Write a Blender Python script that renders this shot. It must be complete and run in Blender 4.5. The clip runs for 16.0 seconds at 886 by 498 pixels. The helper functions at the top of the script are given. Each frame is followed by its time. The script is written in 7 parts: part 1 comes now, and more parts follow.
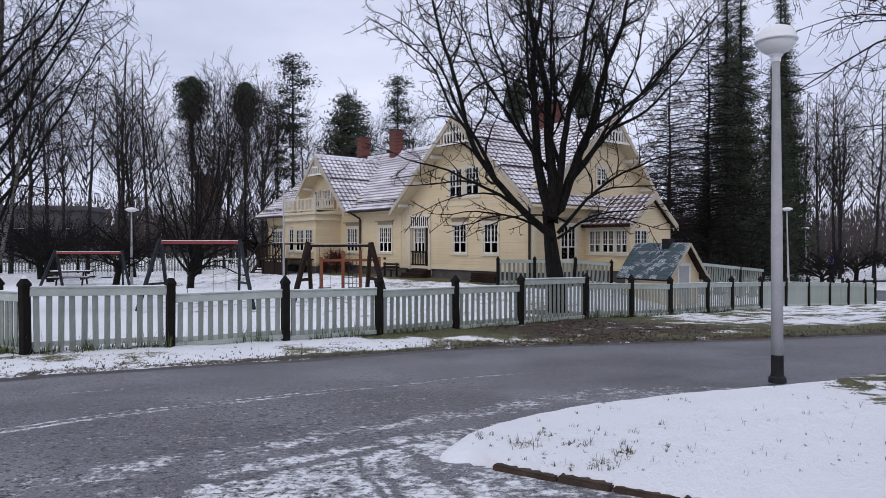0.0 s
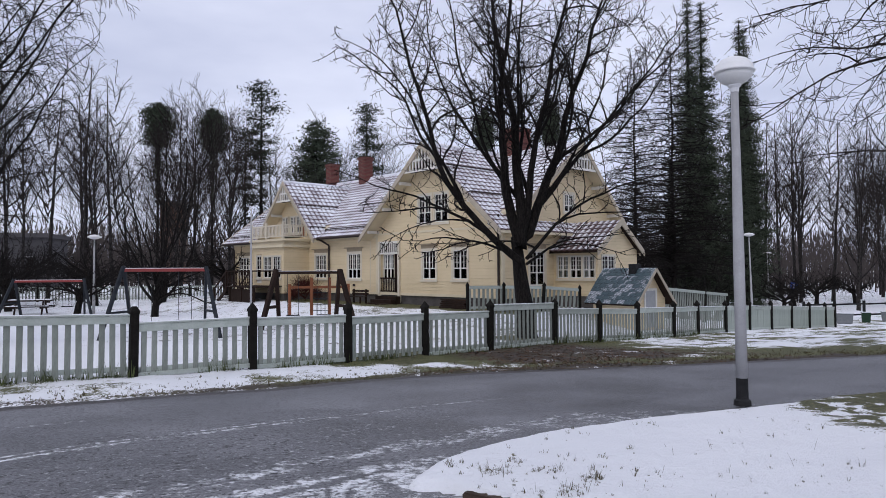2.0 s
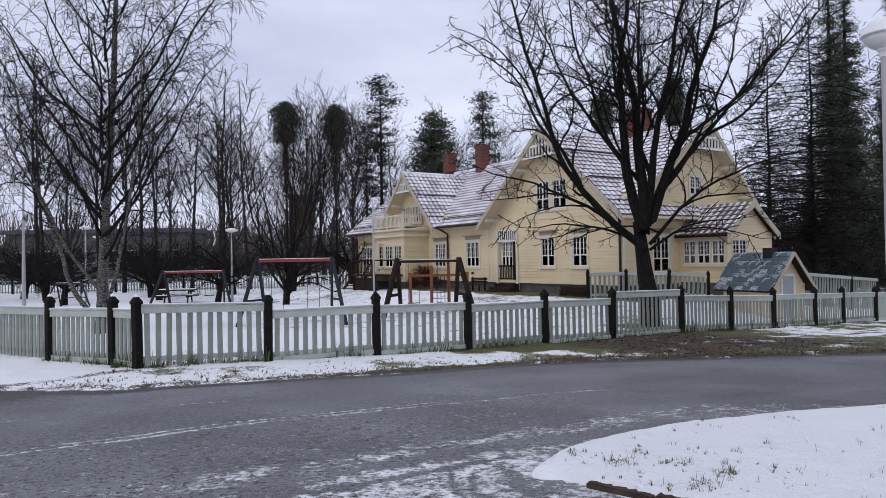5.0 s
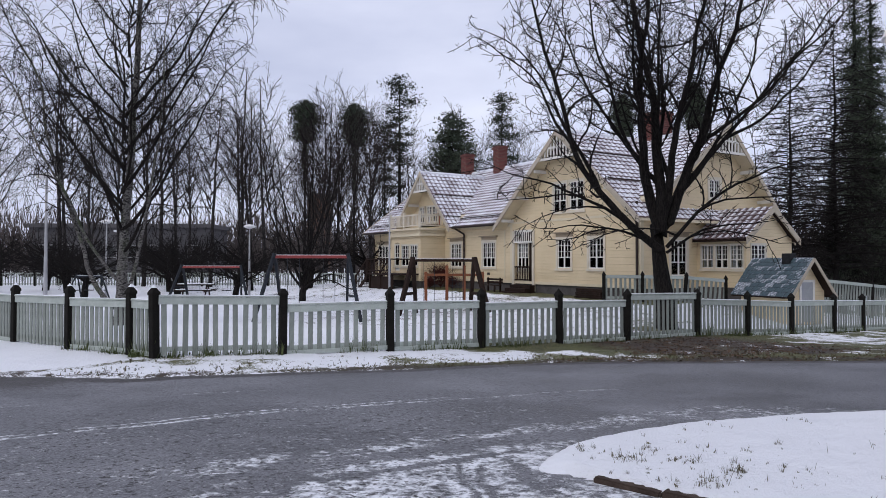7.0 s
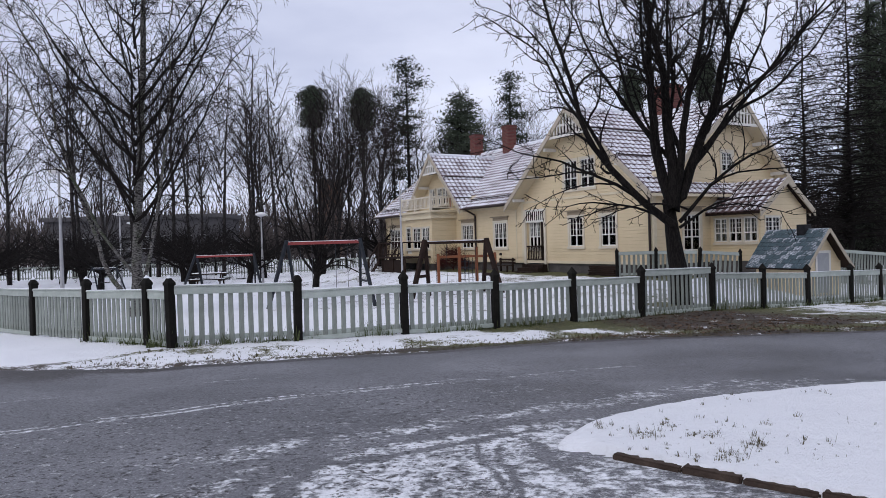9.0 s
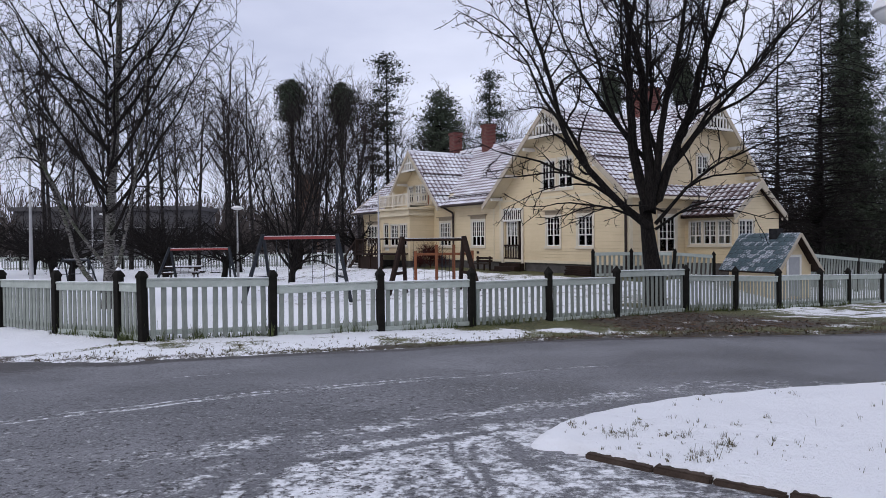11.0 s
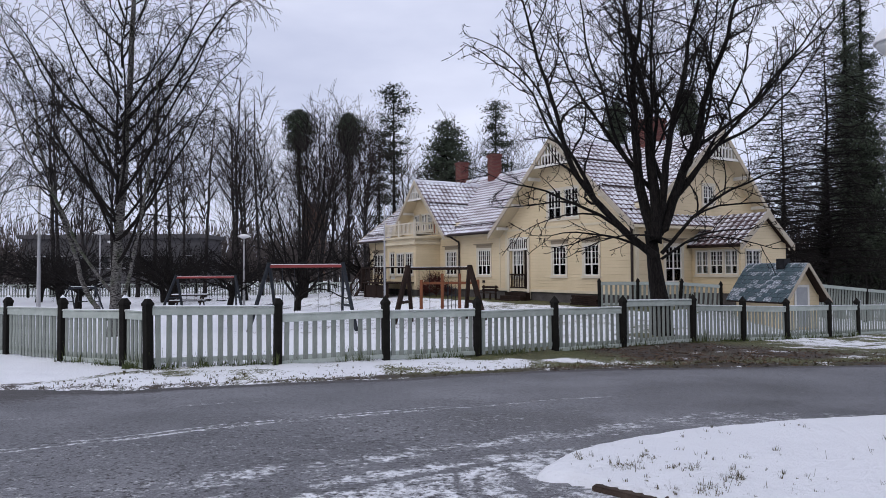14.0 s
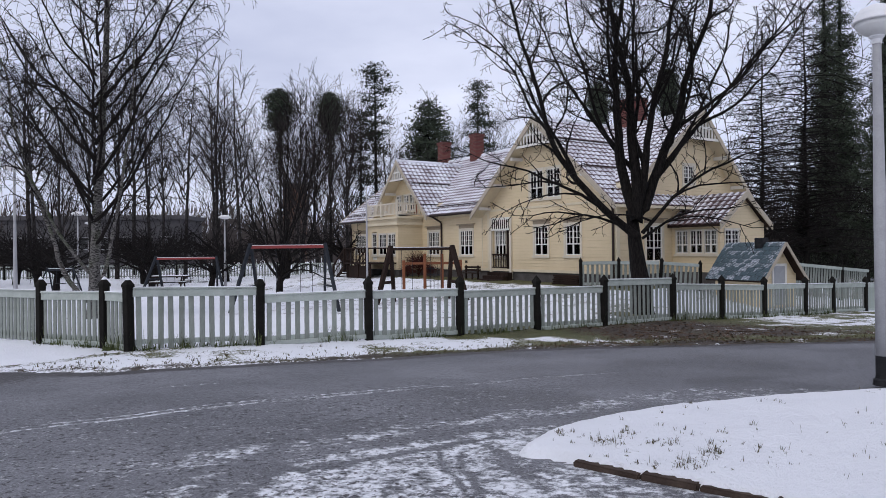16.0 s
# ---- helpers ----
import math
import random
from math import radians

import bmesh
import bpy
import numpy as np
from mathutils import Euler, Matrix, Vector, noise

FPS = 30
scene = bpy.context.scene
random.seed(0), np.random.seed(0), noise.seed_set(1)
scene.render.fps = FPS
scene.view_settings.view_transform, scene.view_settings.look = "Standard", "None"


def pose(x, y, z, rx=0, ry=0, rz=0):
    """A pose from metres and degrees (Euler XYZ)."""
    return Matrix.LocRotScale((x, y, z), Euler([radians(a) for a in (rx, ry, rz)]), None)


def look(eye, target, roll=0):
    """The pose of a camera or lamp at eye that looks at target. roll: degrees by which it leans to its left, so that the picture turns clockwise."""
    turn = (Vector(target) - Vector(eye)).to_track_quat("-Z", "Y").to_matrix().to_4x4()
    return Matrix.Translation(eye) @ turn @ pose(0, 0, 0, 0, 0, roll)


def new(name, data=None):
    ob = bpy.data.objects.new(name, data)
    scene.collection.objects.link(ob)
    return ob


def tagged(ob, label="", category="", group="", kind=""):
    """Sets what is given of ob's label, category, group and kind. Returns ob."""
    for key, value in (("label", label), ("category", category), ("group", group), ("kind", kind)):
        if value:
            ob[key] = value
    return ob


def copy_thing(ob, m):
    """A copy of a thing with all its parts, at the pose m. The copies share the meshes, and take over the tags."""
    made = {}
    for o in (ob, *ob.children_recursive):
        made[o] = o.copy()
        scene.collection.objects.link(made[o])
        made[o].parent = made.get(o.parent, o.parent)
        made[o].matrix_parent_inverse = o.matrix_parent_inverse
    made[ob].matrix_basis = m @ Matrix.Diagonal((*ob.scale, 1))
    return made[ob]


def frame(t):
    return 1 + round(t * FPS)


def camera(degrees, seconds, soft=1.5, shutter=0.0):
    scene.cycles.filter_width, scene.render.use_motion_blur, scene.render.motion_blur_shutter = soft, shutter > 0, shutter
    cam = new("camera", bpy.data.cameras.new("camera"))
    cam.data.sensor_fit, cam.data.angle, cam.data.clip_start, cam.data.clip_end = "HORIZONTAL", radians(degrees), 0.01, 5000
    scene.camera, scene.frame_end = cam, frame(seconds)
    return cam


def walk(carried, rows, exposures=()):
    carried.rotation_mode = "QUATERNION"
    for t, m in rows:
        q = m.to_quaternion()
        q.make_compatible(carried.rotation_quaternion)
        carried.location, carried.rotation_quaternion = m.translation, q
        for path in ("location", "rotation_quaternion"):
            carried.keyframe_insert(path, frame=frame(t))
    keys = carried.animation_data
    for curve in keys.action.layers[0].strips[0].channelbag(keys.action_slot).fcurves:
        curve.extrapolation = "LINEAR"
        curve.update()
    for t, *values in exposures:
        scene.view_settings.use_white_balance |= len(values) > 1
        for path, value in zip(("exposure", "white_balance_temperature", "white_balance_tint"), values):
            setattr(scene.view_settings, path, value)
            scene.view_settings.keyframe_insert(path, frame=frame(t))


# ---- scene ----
cam = camera(65.5, 16.0, soft=0.6)
PATH = [
    (0, (0.072, -0.003, 1.601), (0.0639, 1.9972, 1.5882), -0.01),
    (0.5, (0.074, -0.006, 1.602), (0.0835, 1.9937, 1.6102), -1.50),
    (1, (0.077, -0.011, 1.602), (0.1482, 1.9875, 1.6480), -0.69),
    (1.5, (0.079, -0.015, 1.602), (0.1777, 1.9812, 1.6720), -0.21),
    (2, (0.079, -0.017, 1.602), (0.1593, 1.9803, 1.6651), -0.30),
    (2.5, (0.078, -0.015, 1.602), (0.1073, 1.9846, 1.6269), 0.72),
    (3, (0.076, -0.010, 1.602), (0.0810, 1.9896, 1.6455), 0.19),
    (3.5, (0.074, -0.005, 1.602), (0.0027, 1.9931, 1.6575), -0.91),
    (4, (0.073, -0.002, 1.602), (-0.0940, 1.9902, 1.6489), -0.81),
    (4.5, (0.072, -0.002, 1.601), (-0.1331, 1.9867, 1.6489), -0.70),
    (4.7, (0.072, -0.003, 1.601), (-0.1681, 1.9827, 1.6323), -1.19),
    (6.8, (0.116, -0.034, 1.533), (-0.1989, 1.9407, 1.5716), -0.18),
    (7, (0.114, -0.032, 1.533), (-0.1954, 1.9439, 1.5680), 0.09),
    (7.5, (0.111, -0.026, 1.533), (-0.2395, 1.9428, 1.5399), -0.42),
    (8, (0.109, -0.022, 1.533), (-0.2631, 1.9430, 1.5240), -0.60),
    (8.5, (0.107, -0.020, 1.533), (-0.2501, 1.9482, 1.5190), -1.30),
    (11, (0.102, -0.002, 1.534), (-0.1766, 1.9781, 1.5086), -0.60),
    (11.5, (0.102, 0.000, 1.534), (-0.1555, 1.9833, 1.5736), 0.20),
    (12, (0.102, 0.003, 1.533), (-0.1687, 1.9841, 1.5921), 0.20),
    (12.5, (0.102, 0.006, 1.533), (-0.1553, 1.9876, 1.6163), 0.00),
    (13, (0.103, 0.006, 1.532), (-0.1698, 1.9852, 1.6276), -0.09),
    (13.5, (0.105, 0.002, 1.532), (-0.1887, 1.9786, 1.6066), -0.01),
    (14, (0.108, -0.008, 1.532), (-0.1870, 1.9696, 1.5908), -0.40),
    (14.5, (0.111, -0.018, 1.531), (-0.1650, 1.9627, 1.5638), 0.10),
    (15, (0.111, -0.024, 1.530), (-0.1458, 1.9593, 1.5462), 0.41),
    (15.5, (0.109, -0.024, 1.528), (-0.1308, 1.9621, 1.5267), -0.70),
    (16, (0.105, -0.017, 1.526), (-0.1397, 1.9676, 1.5274), -0.61),
]
walk(cam, [(t, look(eye, target, roll)) for t, eye, target, roll in PATH])

# ---- daylight: an even overcast winter sky ----
SUN_EL, SUN_ROT = radians(28), radians(200)
world = bpy.data.worlds.new("overcast_sky")
scene.world = world
world.use_nodes = True
wn, wl = world.node_tree.nodes, world.node_tree.links
wn.clear()
w_out, w_bg = wn.new("ShaderNodeOutputWorld"), wn.new("ShaderNodeBackground")
w_sky = wn.new("ShaderNodeTexSky")
w_sky.sky_type, w_sky.sun_disc = "NISHITA", False
w_sky.sun_elevation, w_sky.sun_rotation = SUN_EL, SUN_ROT
w_co, w_map, w_noise, w_ramp = (wn.new("ShaderNodeTexCoord"), wn.new("ShaderNodeMapping"), wn.new("ShaderNodeTexNoise"), wn.new("ShaderNodeValToRGB"))
w_map.inputs["Scale"].default_value = (1.0, 1.0, 3.2)
w_noise.inputs["Scale"].default_value, w_noise.inputs["Detail"].default_value = 2.1, 6.0
w_ramp.color_ramp.elements[0].position, w_ramp.color_ramp.elements[0].color = 0.32, (5.45, 5.85, 7.75, 1)
w_ramp.color_ramp.elements[1].position, w_ramp.color_ramp.elements[1].color = 0.68, (8.15, 8.5, 10.35, 1)
w_mix = wn.new("ShaderNodeMix")
w_mix.data_type = "RGBA"
w_mix.inputs["Factor"].default_value = 0.93
wl.new(w_co.outputs["Generated"], w_map.inputs["Vector"])
wl.new(w_map.outputs["Vector"], w_noise.inputs["Vector"])
wl.new(w_noise.outputs["Fac"], w_ramp.inputs["Fac"])
wl.new(w_sky.outputs["Color"], w_mix.inputs["A"])
wl.new(w_ramp.outputs["Color"], w_mix.inputs["B"])
wl.new(w_mix.outputs["Result"], w_bg.inputs["Color"])
w_bg.inputs["Strength"].default_value = 0.105
wl.new(w_bg.outputs["Background"], w_out.inputs["Surface"])
sun = new("sun", bpy.data.lights.new("sun", "SUN"))
sun.data.energy, sun.data.angle, sun.data.color = 0.85, radians(40), (1.0, 0.96, 0.9)
sun.matrix_world = look((-20, -30, 40), (-4, 2, 0))


# ---- materials ----
def node_material(name):
    m = bpy.data.materials.new(name)
    m.use_nodes = True
    return m, m.node_tree.nodes, m.node_tree.links, m.node_tree.nodes["Principled BSDF"]


def ramp(n, l, source, stops):
    r = n.new("ShaderNodeValToRGB")
    e = r.color_ramp.elements
    while len(e) < len(stops):
        e.new(0.5)
    for k, (p, c) in enumerate(stops):
        e[k].position, e[k].color = p, (*c, 1) if len(c) == 3 else c
    l.new(source, r.inputs["Fac"])
    return r.outputs["Color"]


def noise_tex(n, l, scale, detail=4, stretch=(1, 1, 1), rough=0.6, coord="Object"):
    co, mp, tx = n.new("ShaderNodeTexCoord"), n.new("ShaderNodeMapping"), n.new("ShaderNodeTexNoise")
    mp.inputs["Scale"].default_value = stretch
    tx.inputs["Scale"].default_value, tx.inputs["Detail"].default_value, tx.inputs["Roughness"].default_value = scale, detail, rough
    l.new(co.outputs[coord], mp.inputs["Vector"])
    l.new(mp.outputs["Vector"], tx.inputs["Vector"])
    return tx.outputs["Fac"]


def blend(n, l, kind, fac, a, b):
    m = n.new("ShaderNodeMix")
    m.data_type, m.blend_type = "RGBA", kind
    for key, v in (("Factor", fac), ("A", a), ("B", b)):
        if isinstance(v, (int, float)):
            m.inputs[key].default_value = v
        elif isinstance(v, tuple):
            m.inputs[key].default_value = (*v, 1)
        else:
            l.new(v, m.inputs[key])
    return m.outputs["Result"]


def sums(n, l, op, a, b, clamp=False):
    m = n.new("ShaderNodeMath")
    m.operation, m.use_clamp = op, clamp
    for k, v in enumerate((a, b)):
        if isinstance(v, (int, float)):
            m.inputs[k].default_value = v
        else:
            l.new(v, m.inputs[k])
    return m.outputs[0]


def bump(n, l, bsdf, height, strength, distance):
    b = n.new("ShaderNodeBump")
    b.inputs["Strength"].default_value, b.inputs["Distance"].default_value = strength, distance
    l.new(height, b.inputs["Height"])
    l.new(b.outputs["Normal"], bsdf.inputs["Normal"])


def plain(name, dark, light, rough=0.7, scale=6.0, fine=60.0, metal=0.0, stretch=(1, 1, 1), bumps=0.25, depth=0.004, vary=0.0):
    """A surface with two scales of variation between two colours, and fine relief."""
    m, n, l, b = node_material(name)
    big, small = noise_tex(n, l, scale, 5, stretch), noise_tex(n, l, fine, 3, stretch)
    col = ramp(n, l, sums(n, l, "ADD", sums(n, l, "MULTIPLY", big, 0.65), sums(n, l, "MULTIPLY", small, 0.35)), ((0.3, dark), (0.7, light)))
    if vary:
        info = n.new("ShaderNodeObjectInfo")
        col = blend(n, l, "MULTIPLY", 1.0, col, ramp(n, l, info.outputs["Random"], ((0, (1 - vary,) * 3), (1, (1, 1, 1)))))
    l.new(col, b.inputs["Base Color"])
    b.inputs["Roughness"].default_value, b.inputs["Metallic"].default_value = rough, metal
    b.inputs["Specular IOR Level"].default_value = 0.12 if max(light) < 0.12 else 0.35
    bump(n, l, b, small, bumps, depth)
    return m


def attribute(n, name):
    a = n.new("ShaderNodeAttribute")
    a.attribute_name = name
    return a.outputs["Fac"]


def snow_ground():
    """Thin trodden snow, with grass, earth and leaf litter where the mesh says so."""
    m, n, l, b = node_material("snowy_ground")
    big, mid, fine = noise_tex(n, l, 0.35, 4), noise_tex(n, l, 2.6, 6, rough=0.7), noise_tex(n, l, 24, 5, rough=0.75)
    snow = ramp(n, l, big, ((0.3, (0.85, 0.86, 0.9)), (0.7, (0.92, 0.93, 0.96))))
    grass = ramp(n, l, fine, ((0.34, (0.028, 0.032, 0.013)), (0.5, (0.085, 0.092, 0.026)), (0.64, (0.19, 0.175, 0.065))))
    soil = ramp(n, l, fine, ((0.3, (0.022, 0.017, 0.014)), (0.55, (0.06, 0.045, 0.034)), (0.72, (0.13, 0.095, 0.065))))
    under = blend(n, l, "MIX", attribute(n, "soil"), grass, soil)
    field = sums(n, l, "ADD", sums(n, l, "MULTIPLY", sums(n, l, "SUBTRACT", mid, 0.5), 0.8), sums(n, l, "MULTIPLY", sums(n, l, "SUBTRACT", fine, 0.5), 0.9))
    mask = ramp(n, l, sums(n, l, "ADD", field, attribute(n, "bare")), ((0.24, (0, 0, 0)), (0.34, (1, 1, 1))))
    l.new(blend(n, l, "MIX", mask, snow, under), b.inputs["Base Color"])
    b.inputs["Roughness"].default_value = 0.75
    bump(n, l, b, sums(n, l, "ADD", fine, sums(n, l, "MULTIPLY", mid, 2.0)), 0.8, 0.05)
    return m


def wet_asphalt():
    """Wet asphalt with salt bloom, slush and tyre lines in it."""
    m, n, l, b = node_material("wet_asphalt")
    big, fine = noise_tex(n, l, 0.5, 5, (1, 1.5, 1)), noise_tex(n, l, 45, 4, rough=0.85)
    mid = noise_tex(n, l, 15, 8, (0.85, 1.1, 1), 0.78)
    base = ramp(n, l, sums(n, l, "ADD", sums(n, l, "MULTIPLY", big, 0.35), sums(n, l, "MULTIPLY", fine, 0.65)), ((0.38, (0.045, 0.045, 0.049)), (0.49, (0.135, 0.135, 0.147)), (0.62, (0.27, 0.272, 0.29))))
    grit = ramp(n, l, noise_tex(n, l, 26, 2, rough=0.5), ((0.30, (0.35,) * 3), (0.38, (1,) * 3)))
    base = blend(n, l, "MULTIPLY", 1.0, base, grit)
    clods = ramp(n, l, noise_tex(n, l, 22, 3, (0.85, 1, 1), 0.65), ((0.38, (0.15, 0.135, 0.13)), (0.43, (1,) * 3)))
    mud = attribute(n, "mud")
    mudded = ramp(n, l, sums(n, l, "ADD", sums(n, l, "MULTIPLY", sums(n, l, "SUBTRACT", mid, 0.5), 2.2), mud), ((0.1, (0, 0, 0)), (0.4, (0.9,) * 3)))
    base = blend(n, l, "MIX", mudded, base, (0.035, 0.029, 0.027))
    slush = ramp(n, l, mid, ((0.35, (0.5, 0.51, 0.54)), (0.6, (0.84, 0.85, 0.88))))
    mask = ramp(n, l, sums(n, l, "ADD", sums(n, l, "MULTIPLY", sums(n, l, "SUBTRACT", mid, 0.5), 3.6), attribute(n, "slush")), ((0.12, (0, 0, 0)), (0.55, (1, 1, 1))))
    l.new(blend(n, l, "MULTIPLY", attribute(n, "dirt"), blend(n, l, "MIX", mask, base, slush), clods), b.inputs["Base Color"])
    l.new(ramp(n, l, sums(n, l, "ADD", big, sums(n, l, "MULTIPLY", mask, 0.3)), ((0.35, (0.42,) * 3), (0.75, (0.75,) * 3))), b.inputs["Roughness"])
    bump(n, l, b, sums(n, l, "ADD", fine, sums(n, l, "MULTIPLY", mask, 1.5)), 0.7, 0.02)
    return m


def siding(name, dark, light, board=0.14):
    """Painted horizontal boards: the joints are in the relief."""
    m, n, l, b = node_material(name)
    co, sep = n.new("ShaderNodeTexCoord"), n.new("ShaderNodeSeparateXYZ")
    l.new(co.outputs["Object"], sep.inputs[0])
    saw = sums(n, l, "FRACT", sums(n, l, "DIVIDE", sep.outputs["Z"], board), 0)
    joint = ramp(n, l, saw, ((0.0, (0.0,) * 3), (0.1, (1,) * 3), (1.0, (0.75,) * 3)))
    big, streak = noise_tex(n, l, 0.8, 5), noise_tex(n, l, 7, 4, (0.12, 0.12, 1))
    col = ramp(n, l, sums(n, l, "ADD", sums(n, l, "MULTIPLY", big, 0.6), sums(n, l, "MULTIPLY", streak, 0.4)), ((0.3, dark), (0.7, light)))
    crack = ramp(n, l, saw, ((0.0, (0.78,) * 3), (0.09, (1,) * 3)))
    l.new(blend(n, l, "MULTIPLY", 1.0, col, crack), b.inputs["Base Color"])
    b.inputs["Roughness"].default_value = 0.6
    bump(n, l, b, joint, 0.5, 0.02)
    return m


def snowy_tiles(name, tile_a, tile_b, cover, spread=0.2):
    """Roof tiles under a thin, patchy cover of snow; the mesh carries how exposed each place is."""
    m, n, l, b = node_material(name)
    mid, fine = noise_tex(n, l, 1.1, 5), noise_tex(n, l, 16, 4, rough=0.7)
    tile = ramp(n, l, fine, ((0.3, tile_a), (0.7, tile_b)))
    snow = ramp(n, l, mid, ((0.3, (0.72, 0.73, 0.79)), (0.7, (0.84, 0.85, 0.89))))
    f = sums(n, l, "ADD", sums(n, l, "MULTIPLY", sums(n, l, "ADD", mid, fine), 0.5), sums(n, l, "MULTIPLY", attribute(n, "exposed"), -0.5))
    mask = ramp(n, l, f, ((cover - spread, (0,) * 3), (cover + 0.06, (1,) * 3)))
    l.new(blend(n, l, "MIX", mask, tile, snow), b.inputs["Base Color"])
    b.inputs["Roughness"].default_value = 0.6
    bump(n, l, b, fine, 0.3, 0.01)
    return m


def brickwork():
    m, n, l, b = node_material("chimney_brick")
    co, br = n.new("ShaderNodeTexCoord"), n.new("ShaderNodeTexBrick")
    mp = n.new("ShaderNodeMapping")
    mp.inputs["Rotation"].default_value = (radians(90), 0, 0)
    l.new(co.outputs["Object"], mp.inputs["Vector"])
    l.new(mp.outputs["Vector"], br.inputs["Vector"])
    br.inputs["Scale"].default_value = 1.0
    for key, v in (("Brick Width", 0.26), ("Row Height", 0.085), ("Mortar Size", 0.008)):
        br.inputs[key].default_value = v
    br.inputs["Color1"].default_value, br.inputs["Color2"].default_value, br.inputs["Mortar"].default_value = (0.105, 0.024, 0.02, 1), (0.16, 0.04, 0.03, 1), (0.16, 0.11, 0.09, 1)
    l.new(blend(n, l, "MULTIPLY", 1.0, br.outputs["Color"], ramp(n, l, noise_tex(n, l, 5, 4), ((0.3, (0.7,) * 3), (0.7, (1,) * 3)))), b.inputs["Base Color"])
    b.inputs["Roughness"].default_value = 0.85
    bump(n, l, b, br.outputs["Fac"], -0.4, 0.01)
    return m


def window_glass():
    m, n, l, b = node_material("window_glass")
    n.remove(b)
    tr, gl, mx, fr = n.new("ShaderNodeBsdfTransparent"), n.new("ShaderNodeBsdfGlossy"), n.new("ShaderNodeMixShader"), n.new("ShaderNodeFresnel")
    tr.inputs["Color"].default_value, gl.inputs["Roughness"].default_value = (0.8, 0.83, 0.83, 1), 0.02
    fr.inputs["IOR"].default_value = 1.4
    l.new(sums(n, l, "ADD", fr.outputs[0], 0.0, True), mx.inputs["Fac"])
    l.new(tr.outputs[0], mx.inputs[1])
    l.new(gl.outputs[0], mx.inputs[2])
    l.new(mx.outputs[0], n["Material Output"].inputs["Surface"])
    return m


def bark(name, dark, light, moss=None, bands=False):
    m, n, l, b = node_material(name)
    fine = noise_tex(n, l, 22, 5, (1, 1, 0.25) if not bands else (0.5, 0.5, 1.6), 0.75)
    big = noise_tex(n, l, 1.3, 4)
    col = ramp(n, l, fine, ((0.43, dark), (0.57, light)))
    if moss:
        col = blend(n, l, "MIX", ramp(n, l, big, ((0.5, (0,) * 3), (0.68, (0.7,) * 3))), col, moss)
    l.new(col, b.inputs["Base Color"])
    b.inputs["Roughness"].default_value = 0.9
    b.inputs["Specular IOR Level"].default_value = 0.15
    bump(n, l, b, fine, 0.7, 0.03)
    return m


SNOW_GROUND, ASPHALT = snow_ground(), wet_asphalt()
CREAM = siding("cream_siding", (0.60, 0.485, 0.30), (0.72, 0.59, 0.385))
CREAM_PLAIN = plain("cream_paint", (0.58, 0.5, 0.35), (0.7, 0.61, 0.44), 0.55, 1.5, 30)
CASING = plain("cream_casing_paint", (0.56, 0.5, 0.4), (0.68, 0.62, 0.5), 0.55, 2, 40)
WHITE = plain("white_trim_paint", (0.62, 0.6, 0.56), (0.78, 0.76, 0.71), 0.5, 3, 40)
TILES = snowy_tiles("snowy_roof_tiles", (0.07, 0.035, 0.037), (0.13, 0.075, 0.078), 0.43)
TILES_BARE = snowy_tiles("half_snowed_roof_tiles", (0.05, 0.028, 0.03), (0.1, 0.055, 0.056), 0.45)
SHINGLE = snowy_tiles("snowy_shingles", (0.026, 0.046, 0.056), (0.07, 0.115, 0.13), 0.485, 0.1)
# brownish cap boards, darkened so their colour carries the shadow line above windows
CAP_SHADE_TAN = plain("tan_shadowed_cap_board", (0.24, 0.19, 0.13), (0.36, 0.29, 0.2), 0.7, 4, 40)
RAKE = plain("cream_white_bargeboard_paint", (0.36, 0.31, 0.24), (0.48, 0.42, 0.33), 0.6, 3, 40)
BRICK = brickwork()
GLASS = window_glass()
DARK_WOOD = plain("dark_brown_wood", (0.012, 0.008, 0.0065), (0.04, 0.024, 0.018), 0.75, 4, 50, stretch=(1, 1, 0.3))
DOOR_BROWN = plain("brown_door_paint", (0.16, 0.06, 0.03), (0.24, 0.1, 0.05), 0.5, 4, 50)
ORANGE_WOOD = plain("orange_stained_wood", (0.15, 0.05, 0.02), (0.27, 0.095, 0.04), 0.7, 5, 50, stretch=(1, 1, 0.2), vary=0.2)
STONE = plain("foundation_stone", (0.05, 0.045, 0.042), (0.12, 0.11, 0.105), 0.9, 3, 25, bumps=0.6, depth=0.02)
PIPE_DARK = plain("dark_metal_pipe", (0.025, 0.02, 0.018), (0.06, 0.045, 0.04), 0.5, 5, 40, metal=0.3)
PICKET = plain("weathered_pale_picket_paint", (0.16, 0.18, 0.155), (0.38, 0.41, 0.37), 0.75, 5, 45, stretch=(1, 1, 0.25), vary=0.3, bumps=0.4)
PANEL = plain("grey_green_panel_paint", (0.3, 0.34, 0.3), (0.4, 0.44, 0.39), 0.7, 2, 40, vary=0.1)
POST_GREEN = plain("blackish_green_post_paint", (0.006, 0.0054, 0.0046), (0.017, 0.0158, 0.0132), 0.9, 5, 40, bumps=0.4)
RAIL = plain("pale_grey_green_rail_paint", (0.32, 0.36, 0.32), (0.5, 0.54, 0.5), 0.65, 4, 40, vary=0.2)
SNOW = plain("clean_snow", (0.8, 0.81, 0.85), (0.87, 0.88, 0.91), 0.7, 3, 30, bumps=0.6, depth=0.02)
GREY_PAINT = plain("pale_grey_pole_paint", (0.29, 0.29, 0.3), (0.44, 0.44, 0.45), 0.45, 4, 60)
BLACK_PAINT = plain("black_base_paint", (0.008, 0.008, 0.009), (0.03, 0.03, 0.032), 0.5, 6, 60)
